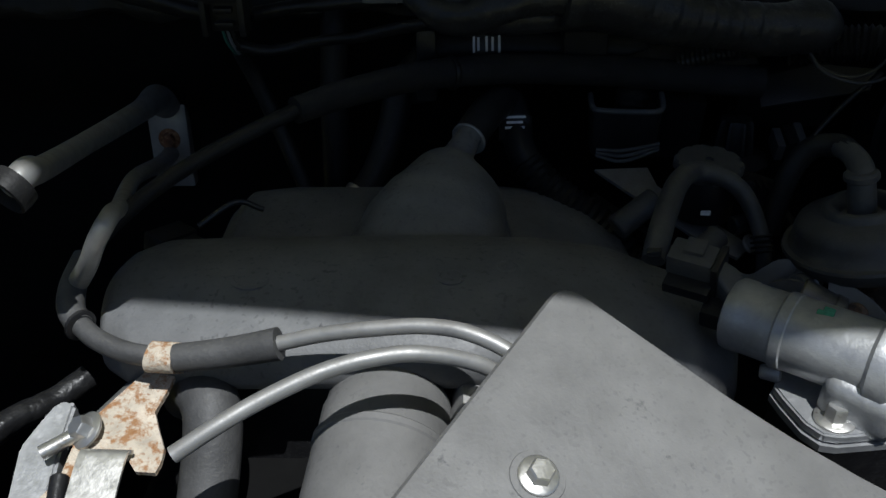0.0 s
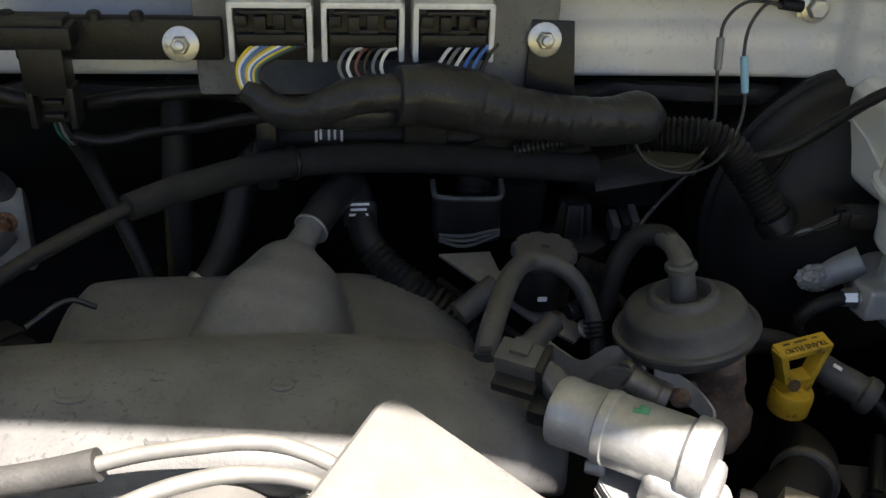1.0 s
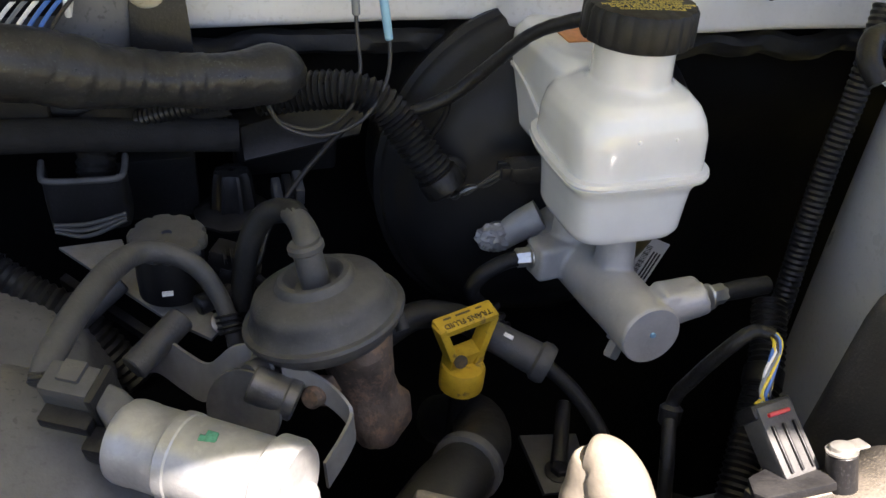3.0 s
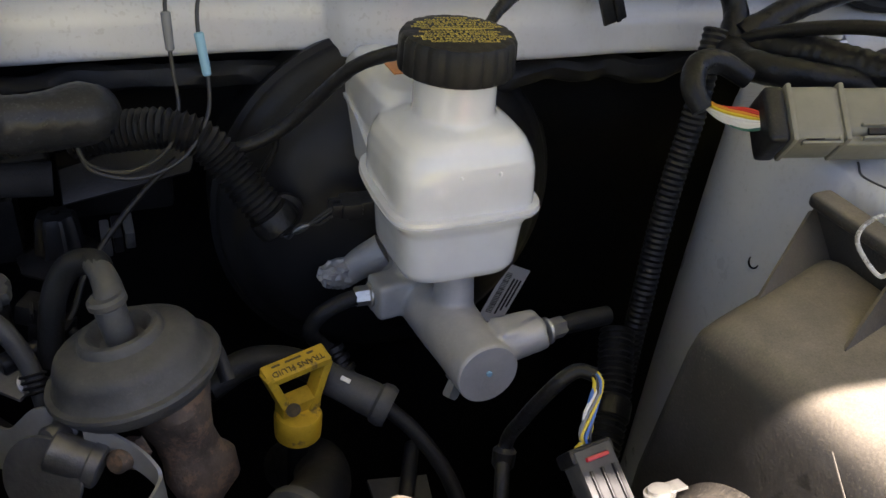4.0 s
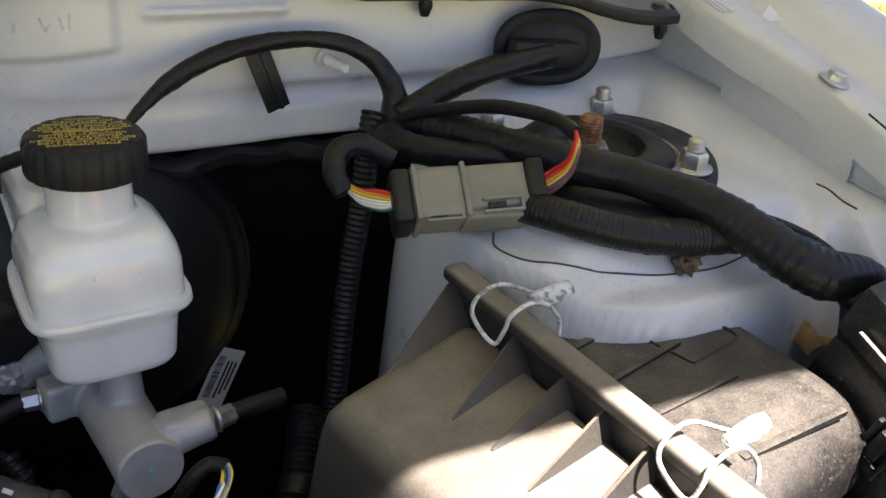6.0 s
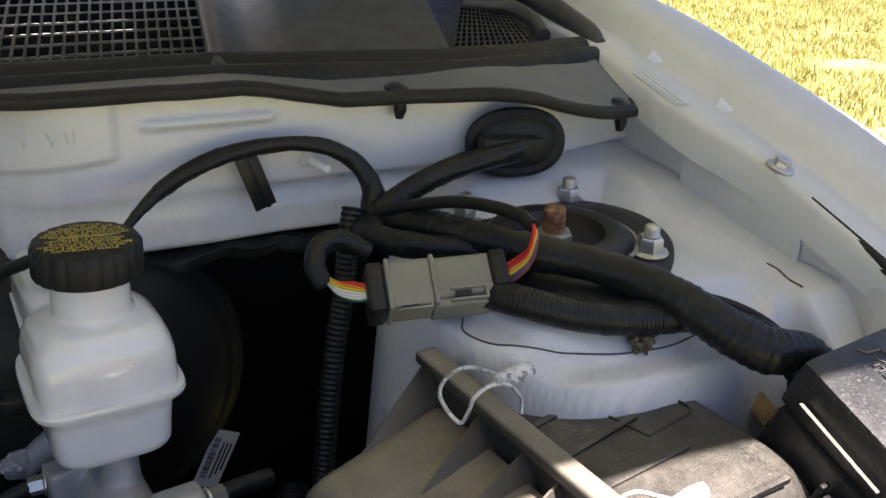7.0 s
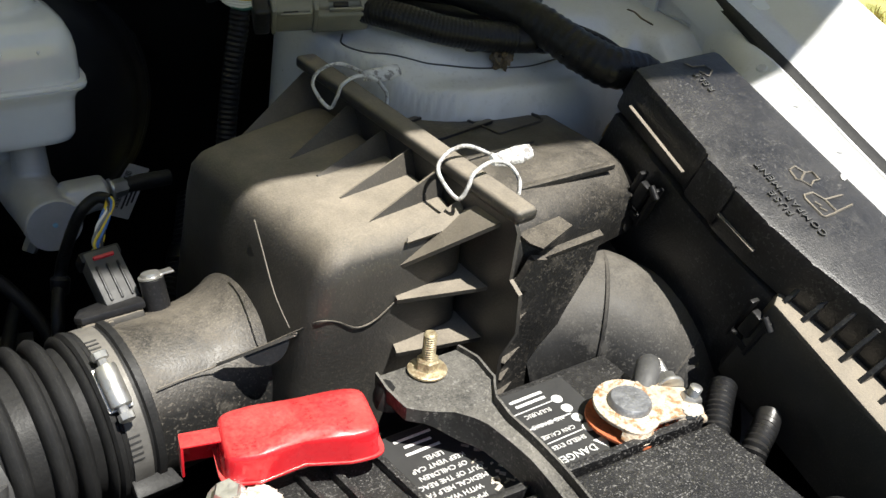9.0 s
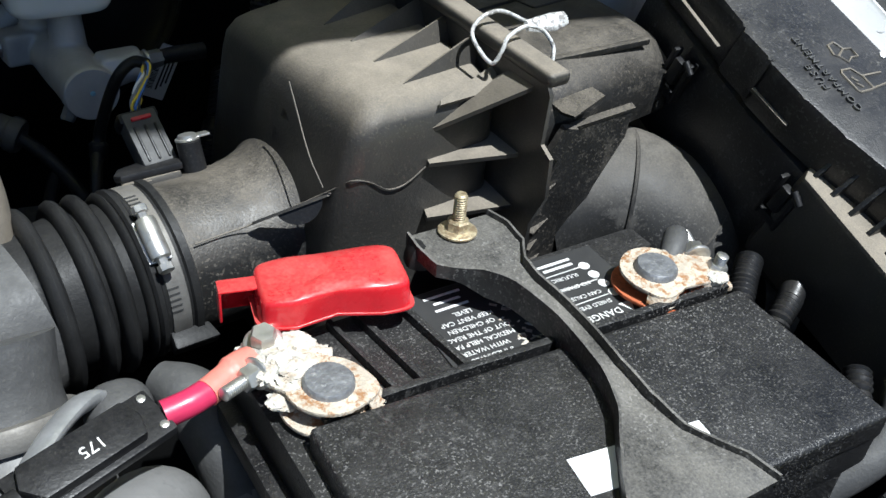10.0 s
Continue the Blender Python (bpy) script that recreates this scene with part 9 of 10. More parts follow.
def battery():
    t = thing("battery", (0.543, 0.106, 0.93), "dusty black car battery with warning labels and corroded terminals", "battery")
    bm = mesh()
    box(bm, ((BX0 + BX1) / 2, (BY0 + BY1) / 2, 1.015), (BX1 - BX0 - 0.008, BY1 - BY0 - 0.008, 0.172), bevel=0.005)
    part("case", bm, BATTERY, t)
    bm = mesh()
    box(bm, ((BX0 + BX1) / 2, (BY0 + BY1) / 2, 1.098), (BX1 - BX0, BY1 - BY0, 0.0270), bevel=0.003)
    part("lid", bm, BATTERY, t)
    bm = mesh()
    box(bm, ((BX0 + BX1) / 2 + 0.002, (BY0 + 0.122) / 2 + 0.0005, 1.1155), (BX1 - BX0 - 0.008, 0.116 - BY0, 0.0165), Matrix.Rotation(-0.055, 3, "Z"), 0.0035, 3)
    part("raised_cover", bm, BATTERY, t)
    bm = mesh()
    box(bm, ((BX0 + BX1) / 2 + 0.008, 0.1255, 1.1155), (BX1 - BX0 - 0.020, 0.0045, 0.0150), Matrix.Rotation(-0.055, 3, "Z"), 0.0008)
    part("step_rail", bm, BATTERY, t)
    for x0, w, yy in ((0.487, 0.004, 0.158), (0.510, 0.004, 0.158), (0.472, 0.003, 0.158)):
        bm = mesh()
        box(bm, (x0, yy, 1.1135), (w, 0.070, 0.006), basis((0, 0, 1), (1, 0.12, 0)), 0.0012)
        part("rib", bm, BATTERY, t)
    bm = mesh()
    lathe(bm, [(0.0035, 0), (0.0035, 0.0008), (0.002, 0.001)], (0.4985, 0.134, 1.1118), seg=14)
    part("vent_hole", bm, LABEL_INK, t)
    bm = mesh()
    box(bm, (0.413, 0.105, 1.082), (0.010, 0.170, 0.014), bevel=0.003)
    part("side_ledge", bm, BATTERY, t)
    # warning labels, read from the rear of the bay
    right, up = vec(-1, 0.03, 0), vec(-0.03, -1, 0)
    bm = mesh()
    box(bm, (0.5360, 0.1570, 1.1121), (0.056, 0.072, 0.0008), basis((0, 0, 1), (1, -0.03, 0)), 0.0002, 1)
    la = part("warning_label", bm, LABEL_INK, t, "black first aid label with white text")
    for i, s in enumerate(("FLUSH EYES", "IMMEDIATELY", "WITH WATER", "MEDICAL HELP FAST", "OUT OF THE REACH", "OF CHILDREN", "KEEP VENT CAP", "LEVEL")):
        lettering(s, 0.0043, (0.5275 + 0.0008 * i, 0.1320 + 0.0056 * i, 1.1128), right, up, PRINT_WHITE, la, depth=0.0001)
    for i, w in enumerate((0.020, 0.016, 0.022)):
        bm = mesh()
        box(bm, (0.5310, 0.1775 + 0.0052 * i, 1.1127), (w, 0.0016, 0.0003), bevel=0)
        part("print_bar", bm, PRINT_WHITE, la)
    bm = mesh()
    rag = random.Random(4)
    for _ in range(46):
        s_ = rag.random()
        p_ = vec(0.5560 + rag.gauss(0, 0.005), 0.128 + 0.046 * s_, 1.1127)
        box(bm, p_, (rag.uniform(0.0012, 0.005), rag.uniform(0.0006, 0.0022), 0.0003), Matrix.Rotation(rag.uniform(-0.9, 0.5), 3, "Z"), 0)
    part("torn_patch", bm, CORROSION, la, "scuffed torn patch")
    bm = mesh()
    box(bm, (0.6050, 0.1570, 1.1121), (0.052, 0.068, 0.0008), basis((0, 0, 1), (1, -0.03, 0)), 0.0002, 1)
    lb = part("warning_label", bm, LABEL_INK, t, "black danger label with white text")
    lettering("DANGER", 0.0066, (0.5975, 0.1370, 1.1128), right, up, PRINT_WHITE, lb, depth=0.0001)
    bm = mesh()
    prism(bm, [(-0.0045, -0.0035), (0.0045, -0.0035), (0.0, 0.0045)], (0.6165, 0.1370, 1.1126), Matrix((vec(-1, 0, 0), vec(0, -1, 0), vec(0, 0, 1))).transposed(), 0.0003, 0)
    part("warning_sign", bm, PRINT_WHITE, lb)
    for i, s in enumerate(("SHIELD EYES", "CAN CAUSE", "NO SPARKS", "SULFURIC")):
        lettering(s, 0.0040, (0.6000, 0.1455 + 0.0085 * i, 1.1128), right, up, PRINT_WHITE, lb, depth=0.0001)
        bm = mesh()
        lathe(bm, [(0.0032, 0), (0.0032, 0.0003), (0.0024, 0.0004), (0.0024, 0.0001)], (0.6170, 0.1500 + 0.0085 * i, 1.1125), seg=16)
        part("pictogram", bm, PRINT_WHITE, lb)
    for i, w in enumerate((0.024, 0.030, 0.028)):
        bm = mesh()
        box(bm, (0.6010, 0.1498 + 0.0128 * i, 1.1127), (w, 0.0005, 0.0003), bevel=0)
        part("rule", bm, PRINT_WHITE, lb)
    for i, w in enumerate((0.020, 0.022)):
        bm = mesh()
        box(bm, (0.6020, 0.1800 + 0.0042 * i, 1.1127), (w, 0.0018, 0.0003), bevel=0)
        part("print_bar", bm, PRINT_WHITE, lb)
    for c, s, a in (((0.5440, 0.0465, 1.1240), (0.068, 0.0200, 0.0006), -0.14),):
        bm = mesh()
        box(bm, c, s, Matrix.Rotation(a, 3, "Z"), 0.0002, 1)
        part("sticker", bm, WHITE_LABEL, t, "blank white sticker")
    # salt blooms
    rnd = random.Random(12)
    for cx, cy, n, sp in ((0.637, 0.052, 160, 0.012), (0.520, 0.070, 140, 0.012), (0.566, 0.100, 30, 0.02), (0.480, 0.075, 60, 0.05), (0.60, 0.07, 50, 0.04)):
        bm = mesh()
        for _ in range(n):
            r = rnd.uniform(0.0002, 0.0009)
            p = vec(cx + rnd.gauss(0, sp * 0.55), cy + rnd.gauss(0, sp * 0.35), 1.1236)
            bmesh.ops.create_icosphere(bm, subdivisions=1, radius=r, matrix=Matrix.Translation(p) @ Matrix.Diagonal((rnd.uniform(0.7, 1.8), rnd.uniform(0.7, 1.8), 0.16, 1)))
        part("salt_bloom", bm, CORROSION, t, "crusty white salt bloom")
    # terminal posts
    for x, y in ((0.4430, 0.1425), (0.6360, 0.1425)):
        bm = mesh()
        lathe(bm, [(0.0125, 0), (0.0120, 0.010), (0.0115, 0.0175), (0.0105, 0.0187), (0.002, 0.0190)], (x, y, 1.1115), (0.02, -0.02, 1), 28)
        part("post", bm, LEAD, t, "grey lead terminal post")
    return t


battery()


def terminal(at, turn, name_label, cor, tip):
    """A battery clamp round a post: two stamped plates folded into each other at the tip, jaws and a cross bolt."""
    t = thing("battery_terminal", tuple(at), name_label, "battery terminal", "battery terminals")
    o = Vector(at)
    m = Matrix.Rotation(turn, 3, "Z")

    def reach(a, r):
        return r * (1 + 0.20 * math.exp(-((a - tip) / 24.0) ** 2))
    for z, r, mt, lab in ((0.0035, 0.0215, cor[0], "rusty lower clamp plate"), (0.0128, 0.0190, RUST_TAN, "rusted stamped clamp plate")):
        bm = mesh()
        rim = [(reach(a, r) * math.cos(radians(a)), reach(a, r) * math.sin(radians(a))) for a in [52 + 256 / 30 * i for i in range(31)]]
        prism(bm, rim + [(0.022, -0.0125), (0.034, -0.0110), (0.036, 0.0090), (0.024, 0.0110)], o + vec(0, 0, z), m @ Matrix.Rotation(-0.04 if z < 0.01 else 0.05, 3, "X"), 0.0022, 0.0007)
        part("clamp_plate", bm, mt, t, lab)
    bm = mesh()
    wall = []
    for i in range(9):
        a = tip - 24 + 6 * i
        k = 0.0012 * math.cos(math.pi * (i - 4) / 8)
        p = vec(math.cos(radians(a)), math.sin(radians(a)), 0)
        wall.append([o + m @ (p * (reach(a, 0.0205) - 0.0015) + vec(0, 0, 0.0045)), o + m @ (p * (reach(a, 0.0205) + k) + vec(0, 0, 0.0085)), o + m @ (p * (reach(a, 0.0190) - 0.0008) + vec(0, 0, 0.0138))])
    sheet(bm, wall, 0.0014)
    part("fold", bm, RUST_TAN, t)
    bm = mesh()
    prism(bm, [(0.006, 0.0100), (0.022, 0.0050), (0.030, 0.0090), (0.024, 0.0165), (0.010, 0.0160)], o + vec(0, 0, 0.0155), m @ Matrix.Rotation(0.16, 3, "Y"), 0.0024, 0.0008)
    part("folded_tab", bm, cor[1], t)
    bm = mesh()
    box(bm, o + m @ vec(0.030, 0.0, 0.0085), (0.012, 0.024, 0.011), m, 0.002)
    part("jaw", bm, cor[1], t, "crusted jaw")
    bm = mesh()
    hexnut(bm, o + m @ vec(0.030, 0.012, 0.0125), m @ vec(0, 1, 0.1), 0.0060, 0.007, 0.008, 0.012, 0.0034)
    part("cross_bolt", bm, STEEL, t)
    for k, (u, v, z, r) in enumerate(cor[2]):
        bm = mesh()
        crust(bm, o + m @ vec(u, v, z), (r, r * 0.9, r * 0.36), k + at[0] * 50, 0.30, 430)
        part("corrosion", bm, CORROSION, t, "white powdery corrosion")
    return t


terminal((0.4430, 0.1425, 1.1118), radians(114), "corroded positive battery clamp, white crust and rust", (RUST_TAN, CORROSION, ((0.020, 0.004, 0.0150, 0.012), (0.030, -0.010, 0.0120, 0.011), (0.034, 0.008, 0.012, 0.011), (0.042, 0.0, 0.008, 0.009), (0.018, -0.014, 0.0120, 0.007), (0.012, 0.016, 0.010, 0.007), (0.026, 0.012, 0.0150, 0.006), (0.040, -0.008, 0.009, 0.006))), 216)
neg = terminal((0.6360, 0.1425, 1.1118), radians(-22), "rusty negative battery clamp with zinc nut", (ORANGE_RUST, RUST_TAN, ((0.033, -0.008, 0.0140, 0.0060), (0.039, 0.003, 0.0110, 0.0050))), 265)
bm = mesh()
tube(bm, [vec(0.652, 0.148, 1.121), vec(0.662, 0.155, 1.1245), vec(0.671, 0.162, 1.1240), vec(0.677, 0.167, 1.116), vec(0.682, 0.172, 1.09), vec(0.69, 0.175, 1.03)], [0.006, 0.0074, 0.0076, 0.007, 0.006, 0.006], 14, 6)
ng = thing("negative_cable", (0.69, 0.19, 1.06), "short grey negative battery cable", "cable")
part("cable", bm, RUBBER_GREY, ng)
bm = mesh()
hexnut(bm, (0.6690, 0.1300, 1.1200), (0.1, -0.1, 1), 0.0058, 0.007, 0.009, 0.006, 0.0035)
part("lug_nut", bm, STEEL, ng, "bright nut")
bm = mesh()
prism(bm, [(-0.014, -0.010), (0.012, -0.010), (0.014, 0.008), (-0.010, 0.012)], (0.6650, 0.1315, 1.1160), Matrix.Rotation(-0.3, 3, "Z"), 0.0035, 0.001)
part("lug", bm, RUST_TAN, ng, "crusty cable lug")


def red_cover():
    t = thing("terminal_cover", (0.456, 0.185, 1.125), "glossy red plastic positive terminal cover", "terminal cover")
    ax = vec(0.974, -0.226, 0).normalized()
    side = vec(0.226, 0.974, 0).normalized()
    o = vec(0.4700, 0.1970, 1.1260)
    bm = mesh()
    m = Matrix((ax, side, vec(0, 0, 1))).transposed()

    def outline(k, dz, wave=1.0, lift=0.0):
        pts = []
        for i in range(64):
            a = 2 * math.pi * i / 64
            ca, sa = math.cos(a), math.sin(a)
            u = 0.0015 + 0.0370 * abs(ca) ** 0.26 * (1 if ca > 0 else -1)
            v = 0.0180 * abs(sa) ** 0.30 * (1 if sa > 0 else -1)
            if v < 0:
                v += wave * (0.0042 * math.exp(-((u - 0.002) / 0.0075) ** 2) - 0.0012 * math.exp(-((u + 0.017) / 0.008) ** 2))
            z = 0.66 * dz + lift * (0.0016 * smooth01((u + 0.034) / 0.03) - 0.0010 * math.exp(-((u - 0.002) / 0.008) ** 2))
            pts.append(o + m @ vec(u * k, v * k + (0.0006 if k < 0.9 else 0), z))
        return pts
    loft(bm, [outline(1.05, -0.0004), outline(1.056, 0.0004), outline(1.05, 0.0014), outline(1.0, 0.0016), outline(0.985, 0.010, 1.0, 0.3), outline(0.97, 0.0175, 0.9, 1.0), outline(0.945, 0.0204, 0.7, 1.0), outline(0.90, 0.0218, 0.5, 1.0), outline(0.76, 0.0222, 0.3, 1.1), outline(0.66, 0.0236, 0.1, 1.2), outline(0.3, 0.0240, 0.0, 1.2), outline(0.06, 0.0240, 0.0, 1.2)])
    part("shell", bm, RED, t, angle=55)
    bm = mesh()
    c = o + m @ vec(-0.0435, 0.004, 0.0)
    for p, s in (((0.001, 0, 0.0115), (0.019, 0.010, 0.0014)), ((-0.0080, 0, 0.0030), (0.0014, 0.010, 0.0180)), ((0.001, 0.0045, 0.0035), (0.018, 0.0014, 0.0170)), ((0.0098, -0.007, 0.0035), (0.0014, 0.018, 0.0170))):
        box(bm, c + m @ vec(*p), s, m, 0.0007)
    part("cable_shroud", bm, RED, t)
    return t


red_cover()


def positive_cable():
    t = thing("positive_cable", (0.38, 0.16, 1.1), "red positive cable with pink heat shrink and lug", "cable")
    a = vec(0.4060, 0.1740, 1.1240)
    bm = mesh()
    hexnut(bm, (0.4300, 0.1815, 1.1235), (-0.1, -0.2, 1), 0.0062, 0.008, 0.0095)
    part("lug_nut", bm, STEEL, t)
    bm = mesh()
    prism(bm, [(-0.020, -0.006), (0.004, -0.009), (0.011, -0.004), (0.011, 0.006), (0.004, 0.010), (-0.020, 0.007)], (0.4295, 0.1810, 1.1205), Matrix.Rotation(0.55, 3, "Z"), 0.003, 0.0008)
    part("lug", bm, STEEL, t)
    bm = mesh()
    tube(bm, [vec(0.4215, 0.1760, 1.1225), vec(0.4165, 0.1740, 1.1228), vec(0.4105, 0.1710, 1.1230), vec(0.4070, 0.1695, 1.1230), vec(0.3965, 0.1645, 1.1225)], [0.0064, 0.0072, 0.0078, 0.0064, 0.0065], 18, 6)
    part("heat_shrink", bm, PINK, t, "pink heat shrink sleeve")
    bm = mesh()
    tube(bm, [vec(0.3985, 0.1655, 1.1225), vec(0.3880, 0.1625, 1.1222), vec(0.3770, 0.1620, 1.1210)], 0.0062, 16, 5)
    part("cable", bm, RED_WIRE, t)
    f = thing("fuse_link", (0.335, 0.145, 1.105), "black inline fuse holder marked 175", "fuse holder")
    ax = vec(-0.945, -0.30, -0.06).normalized()
    turn = basis((0.02, -0.22, 1), ax)
    c = vec(0.3450, 0.1540, 1.1200)
    bm = mesh()
    box(bm, c, (0.066, 0.024, 0.0060), turn, 0.0015)
    base = part("base", bm, BLACK, f)
    bm = mesh()
    prism(bm, [(-0.020, -0.0095), (0.026, -0.0095), (0.030, 0.0), (0.024, 0.0095), (-0.020, 0.0095), (-0.023, 0.0)], c + turn @ vec(0.0, 0, 0.0028), turn, 0.0060, 0.0012)
    part("hump", bm, BLACK, f)
    for x, y in ((-0.029, -0.008), (-0.029, 0.008), (0.030, 0.008)):
        bm = mesh()
        lathe(bm, [(0.0020, 0), (0.0020, 0.0010), (0.001, 0.0014)], c + turn @ vec(x, y, 0.0030), turn @ vec(0, 0, 1), 12)
        part("rivet", bm, STEEL, f)
    lettering("175", 0.0075, c + turn @ vec(0.000, 0.0015, 0.0090), turn @ vec(1, 0, 0), turn @ vec(0, 1, 0), PRINT_WHITE, base, depth=0.0001)
    g = thing("cable_tail", (0.28, 0.12, 1.08), "red cable running on from the fuse holder", "cable")
    bm = mesh()
    tube(bm, [c + ax * 0.030, c + ax * 0.05, c + ax * 0.075 + vec(0, 0, -0.012), c + ax * 0.10 + vec(0, 0, -0.05)], 0.0062, 14, 5)
    part("cable", bm, RUBBER, g)
    h = thing("radiator_hose", (0.41, 0.19, 1.0), "dull grey rubber radiator hose dropping beside the battery", "hose", "radiator hoses")
    bm = mesh()
    tube(bm, [vec(0.392, 0.228, 1.078), vec(0.402, 0.212, 1.076), vec(0.410, 0.195, 1.062), vec(0.416, 0.175, 1.03), vec(0.420, 0.160, 0.98)], [0.010, 0.016, 0.0175, 0.018, 0.018], 24, 7)
    part("hose", bm, RUBBER_GREY, h)
    bm = mesh()
    lathe(bm, [(0.0180, 0), (0.0188, 0.0006), (0.0188, 0.009), (0.0180, 0.0096)], (0.4145, 0.181, 1.040), (0.18, -0.5, -0.85), 24)
    part("clamp", bm, DULL_BAND, h, "dull steel hose clamp")
    k = thing("radiator_hose", (0.36, 0.08, 1.0), "rounded grey dusty hose elbow below the fuse holder", "hose", "radiator hoses")
    bm = mesh()
    tube(bm, [vec(0.300, 0.100, 1.072), vec(0.335, 0.130, 1.078), vec(0.360, 0.150, 1.076), vec(0.372, 0.159, 1.058), vec(0.374, 0.161, 1.02)], 0.021, 28, 7)
    part("hose", bm, SHIELD, k)
    bm = mesh()
    lathe(bm, [(0.0212, 0), (0.0220, 0.0006), (0.0220, 0.010), (0.0212, 0.0106)], (0.318, 0.1150, 1.0755), (-0.76, -0.65, -0.1), 28)
    part("clamp", bm, DULL_BAND, k, "dull steel hose clamp")
    b = thing("thermostat_housing", (0.322, 0.215, 1.02), "dusty grey rounded thermostat housing with a collar", "housing")
    base, ax = vec(0.3200, 0.2130, 1.0330), vec(0.02, 0.55, 0.83).normalized()
    bm = mesh()
    lathe(bm, [(0.030, -0.030), (0.0425, -0.016), (0.0435, 0.004), (0.0415, 0.016), (0.0360, 0.027), (0.0310, 0.0325), (0.0295, 0.040)], base, ax, 40)
    part("dome", bm, SHIELD, b)
    bm = mesh()
    lathe(bm, [(0.0290, 0.0360), (0.0345, 0.0366), (0.0352, 0.0380), (0.0352, 0.0470), (0.0345, 0.0484), (0.0290, 0.0490)], base, ax, 40)
    part("collar", bm, DULL_BAND, b, "dull metal collar")
    bm = mesh()
    lathe(bm, [(0.0300, 0.047), (0.0290, 0.055), (0.0300, 0.070), (0.0320, 0.085)], base, ax, 36)
    part("neck", bm, RUBBER_GREY, b)
    e = thing("engine_bracket", (0.32, 0.18, 1.06), "bright cast aluminium arm under the fuse holder", "bracket")
    bm = mesh()
    tube(bm, [vec(0.290, 0.125, 1.098), vec(0.304, 0.150, 1.099), vec(0.319, 0.172, 1.099), vec(0.336, 0.195, 1.097), vec(0.352, 0.213, 1.092), vec(0.362, 0.222, 1.080)], [0.0085, 0.0085, 0.0080, 0.0090, 0.0105, 0.009], 20, 6, squash=0.45)
    part("arm", bm, ALU, e)
    bm = mesh()
    ball(bm, (0.3690, 0.2150, 1.0780), (0.0165, 0.015, 0.014), p=2.4)
    part("boss", bm, RUBBER_GREY, e)


positive_cable()


def hold_down():
    t = thing("battery_strap", (0.55, 0.1, 1.125), "dusty black waisted plastic battery hold-down strap", "strap")
    # centre line from the stud at the rear to the front edge, with half width and height
    line = [(0.5480, 0.2120, 0.026, 1.1370), (0.5485, 0.1980, 0.0285, 1.1375), (0.5490, 0.1820, 0.0270, 1.1365), (0.5540, 0.1680, 0.0130, 1.1350), (0.5580, 0.1540, 0.0075, 1.1340), (0.5610, 0.1250, 0.0062, 1.1325), (0.5585, 0.0900, 0.0064, 1.1305), (0.5535, 0.0680, 0.0100, 1.1295), (0.5470, 0.0480, 0.0185, 1.1290), (0.5450, 0.0240, 0.0340, 1.1285), (0.5445, 0.010, 0.040, 1.1255)]
    ctrl = spline([vec(x, y, z) for x, y, w, z in line], 5)
    half = [float(np.interp(i / 5, range(len(line)), [w for _, _, w, _ in line])) for i in range(len(ctrl))]
    bm = mesh()
    rows = []
    for p, w in zip(ctrl, half):
        deep = 0.0050 + 0.0075 * smooth01((0.022 - w) / 0.012)
        rise = 0.0030 + 0.0020 * smooth01((0.022 - w) / 0.012)
        rows.append([p + vec(dx, 0, dz) for dx, dz in ((-w, rise), (-w + 0.0014, rise), (-w + 0.0018, 0.0), (0, 0.0), (w - 0.0018, 0.0), (w - 0.0014, rise), (w, rise), (w, -deep), (w - 0.0016, -deep), (w - 0.0018, -0.0025), (-w + 0.0018, -0.0025), (-w + 0.0016, -deep), (-w, -deep))])
    loft(bm, rows)
    part("band", bm, STRAP, t, angle=30)
    bm = mesh()
    box(bm, (0.524, 0.203, 1.131), (0.012, 0.014, 0.014), basis((0.3, 0, 1), (1, -0.3, 0)), 0.004)
    part("hook", bm, RUBBER, t)
    s = thing("hold_down_bolt", (0.5480, 0.2030, 1.11), "yellowed zinc stud and flange nut", "bolt")
    bm = mesh()
    lathe(bm, [(0.0036 * (1.0 if k % 2 else 0.86), 0.0007 * k) for k in range(38)] + [(0.0026, 0.0272)], (0.5480, 0.2035, 1.1340), (0.02, 0.03, 1), 14)
    part("stud", bm, YELLOW_ZINC, s)
    bm = mesh()
    hexnut(bm, (0.5480, 0.2035, 1.1378), (0.02, 0.03, 1), 0.0062, 0.0060, 0.0105)
    part("nut", bm, YELLOW_ZINC, s)
    return t


hold_down()


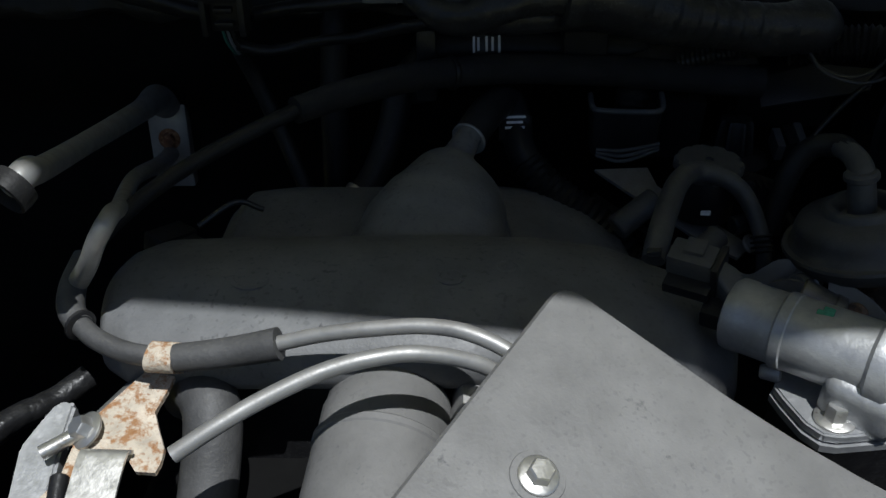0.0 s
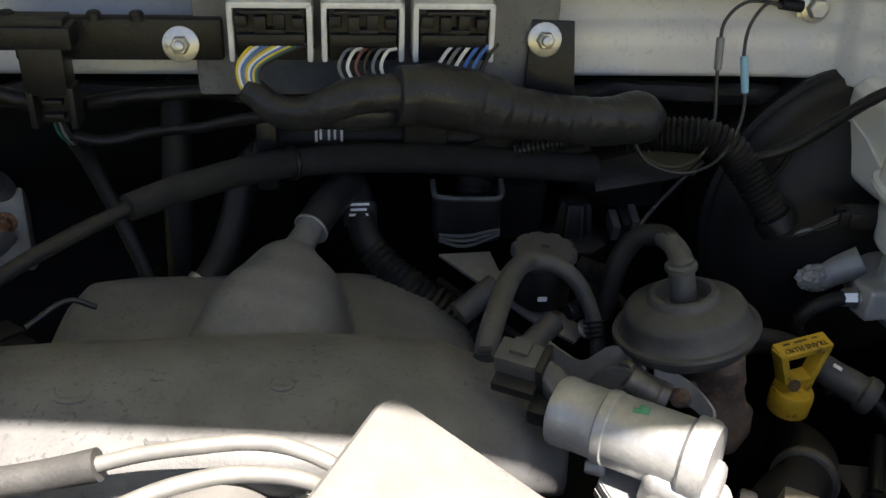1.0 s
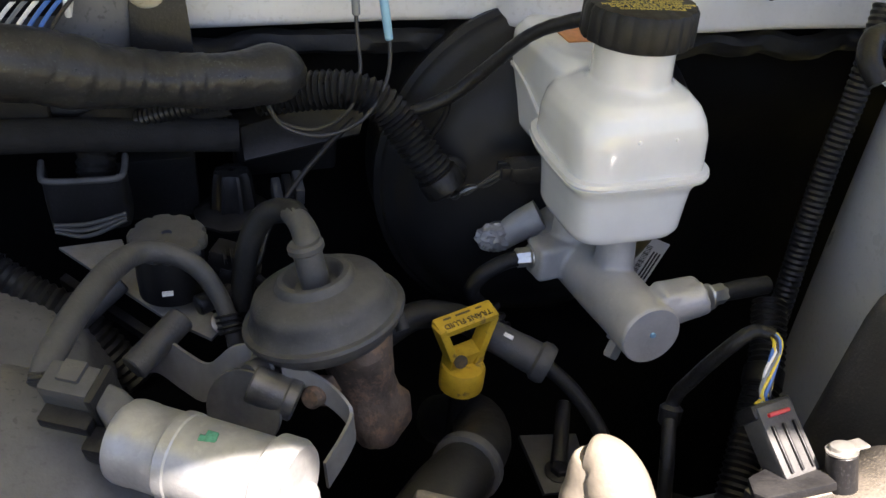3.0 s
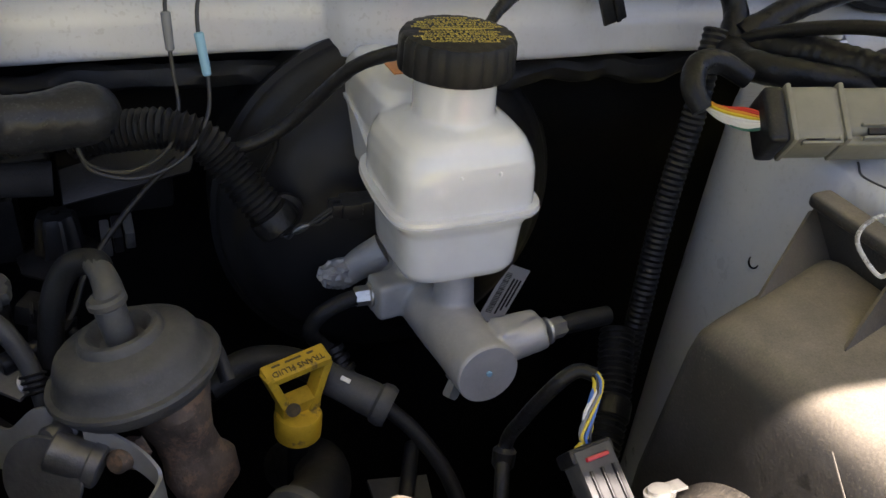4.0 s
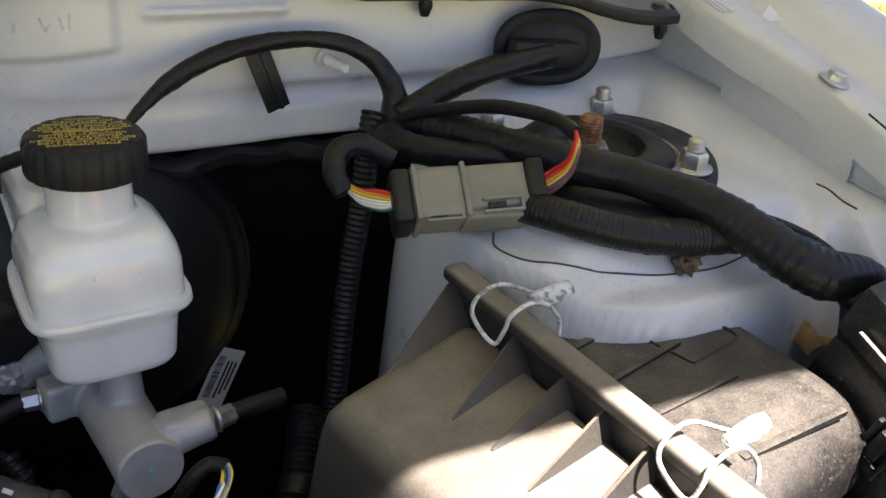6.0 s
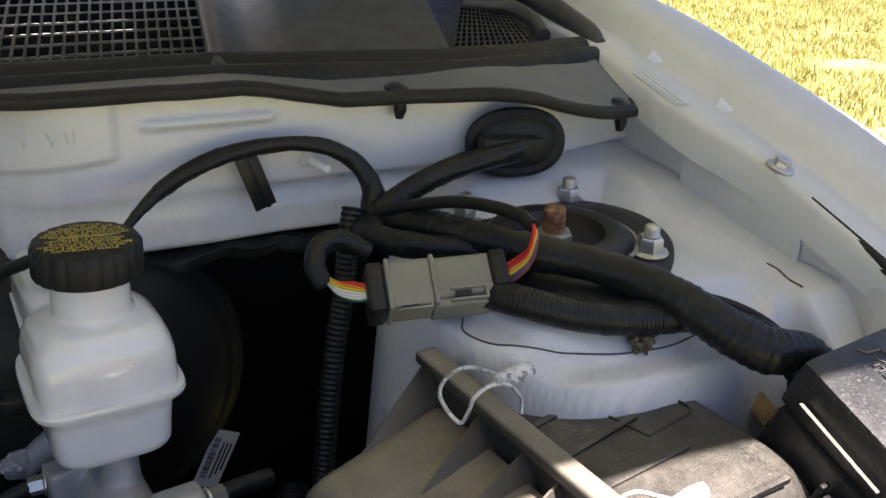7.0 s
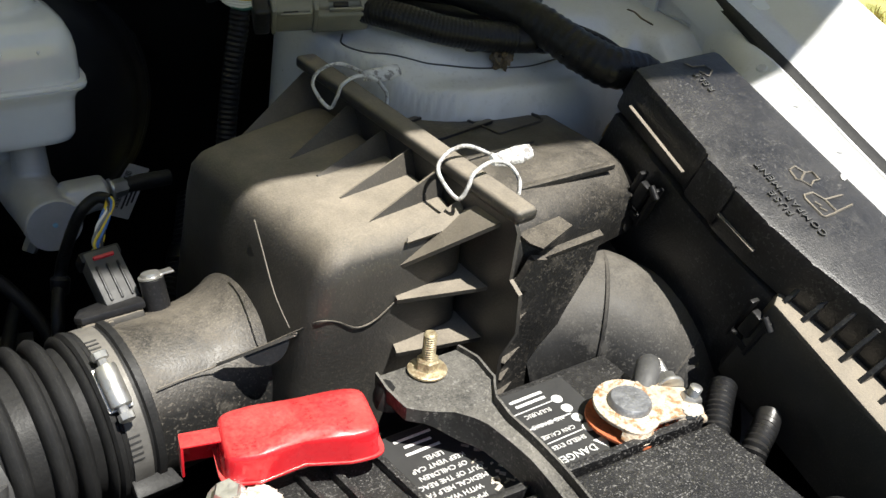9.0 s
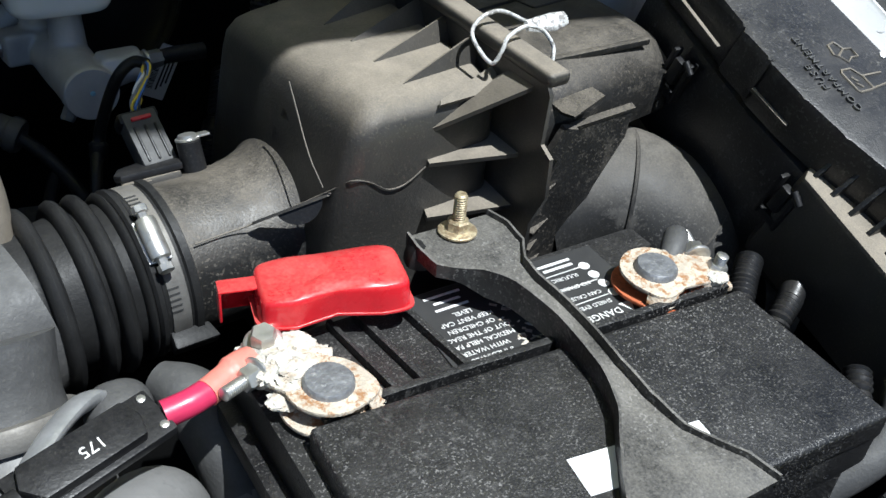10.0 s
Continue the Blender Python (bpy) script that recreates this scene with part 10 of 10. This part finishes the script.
def battery_conduits():
    pts = [([vec(0.7260, 0.1480, 1.1010), vec(0.712, 0.138, 1.096), vec(0.698, 0.126, 1.086), vec(0.690, 0.118, 1.06), vec(0.688, 0.115, 1.02)], 0.0085),
           ([vec(0.7340, 0.119, 1.0950), vec(0.721, 0.112, 1.0955), vec(0.707, 0.106, 1.090), vec(0.697, 0.100, 1.072), vec(0.692, 0.095, 1.03)], 0.0078),
           ([vec(0.716, 0.058, 1.090), vec(0.706, 0.048, 1.084), vec(0.696, 0.04, 1.06)], 0.0080)]
    for p, r in pts:
        t = thing("split_conduit", p[-1], "open end of dusty black corrugated conduit", "conduit", "conduits by the battery")
        bm = mesh()
        corrugated(bm, p, r, 0.0034, 0.14, 14)
        part("conduit", bm, CONDUIT, t)
    w = thing("front_trim", (0.72, 0.02, 1.0), "dark bent plastic trim ahead of the battery", "trim")
    bm = mesh()
    tube(bm, [vec(0.675, 0.035, 1.04), vec(0.700, 0.028, 1.058), vec(0.725, 0.030, 1.07), vec(0.75, 0.045, 1.075)], 0.012, 14, 6)
    part("tube", bm, RUBBER_GREY, w)
    bm = mesh()
    box(bm, (0.735, 0.00, 1.00), (0.12, 0.03, 0.10), basis((0.2, -0.1, 1)), 0.006)
    part("pad", bm, BLACK, w)


battery_conduits()


# rough fill under the visible parts; the near-black colour stands for shade
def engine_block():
    t = thing("engine_block", (0.0, 0.42, 0.70), "engine block fill below the manifold, near-black to stand for shade", "engine")
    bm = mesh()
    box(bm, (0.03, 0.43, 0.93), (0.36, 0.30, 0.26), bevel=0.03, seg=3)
    part("block", bm, DEEP_SHADE, t)
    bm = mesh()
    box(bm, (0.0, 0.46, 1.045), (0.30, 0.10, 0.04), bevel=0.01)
    part("valve_cover", bm, DEEP_SHADE, t)
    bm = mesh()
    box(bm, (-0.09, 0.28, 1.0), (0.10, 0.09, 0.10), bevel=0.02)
    part("pump", bm, DEEP_SHADE, t)
    b = thing("battery_tray", (0.543, 0.106, 0.88), "black plastic battery tray", "tray")
    bm = mesh()
    box(bm, (0.56, 0.11, 0.91), (0.34, 0.24, 0.03), bevel=0.006)
    part("tray", bm, BLACK, b)
    m = thing("air_box_mount", (0.62, 0.31, 0.9), "added bracket fill below the air filter box, near-black to stand for shade", "bracket")
    bm = mesh()
    box(bm, (0.61, 0.31, 0.945), (0.22, 0.20, 0.12), bevel=0.01)
    part("bracket", bm, DEEP_SHADE, m)


engine_block()
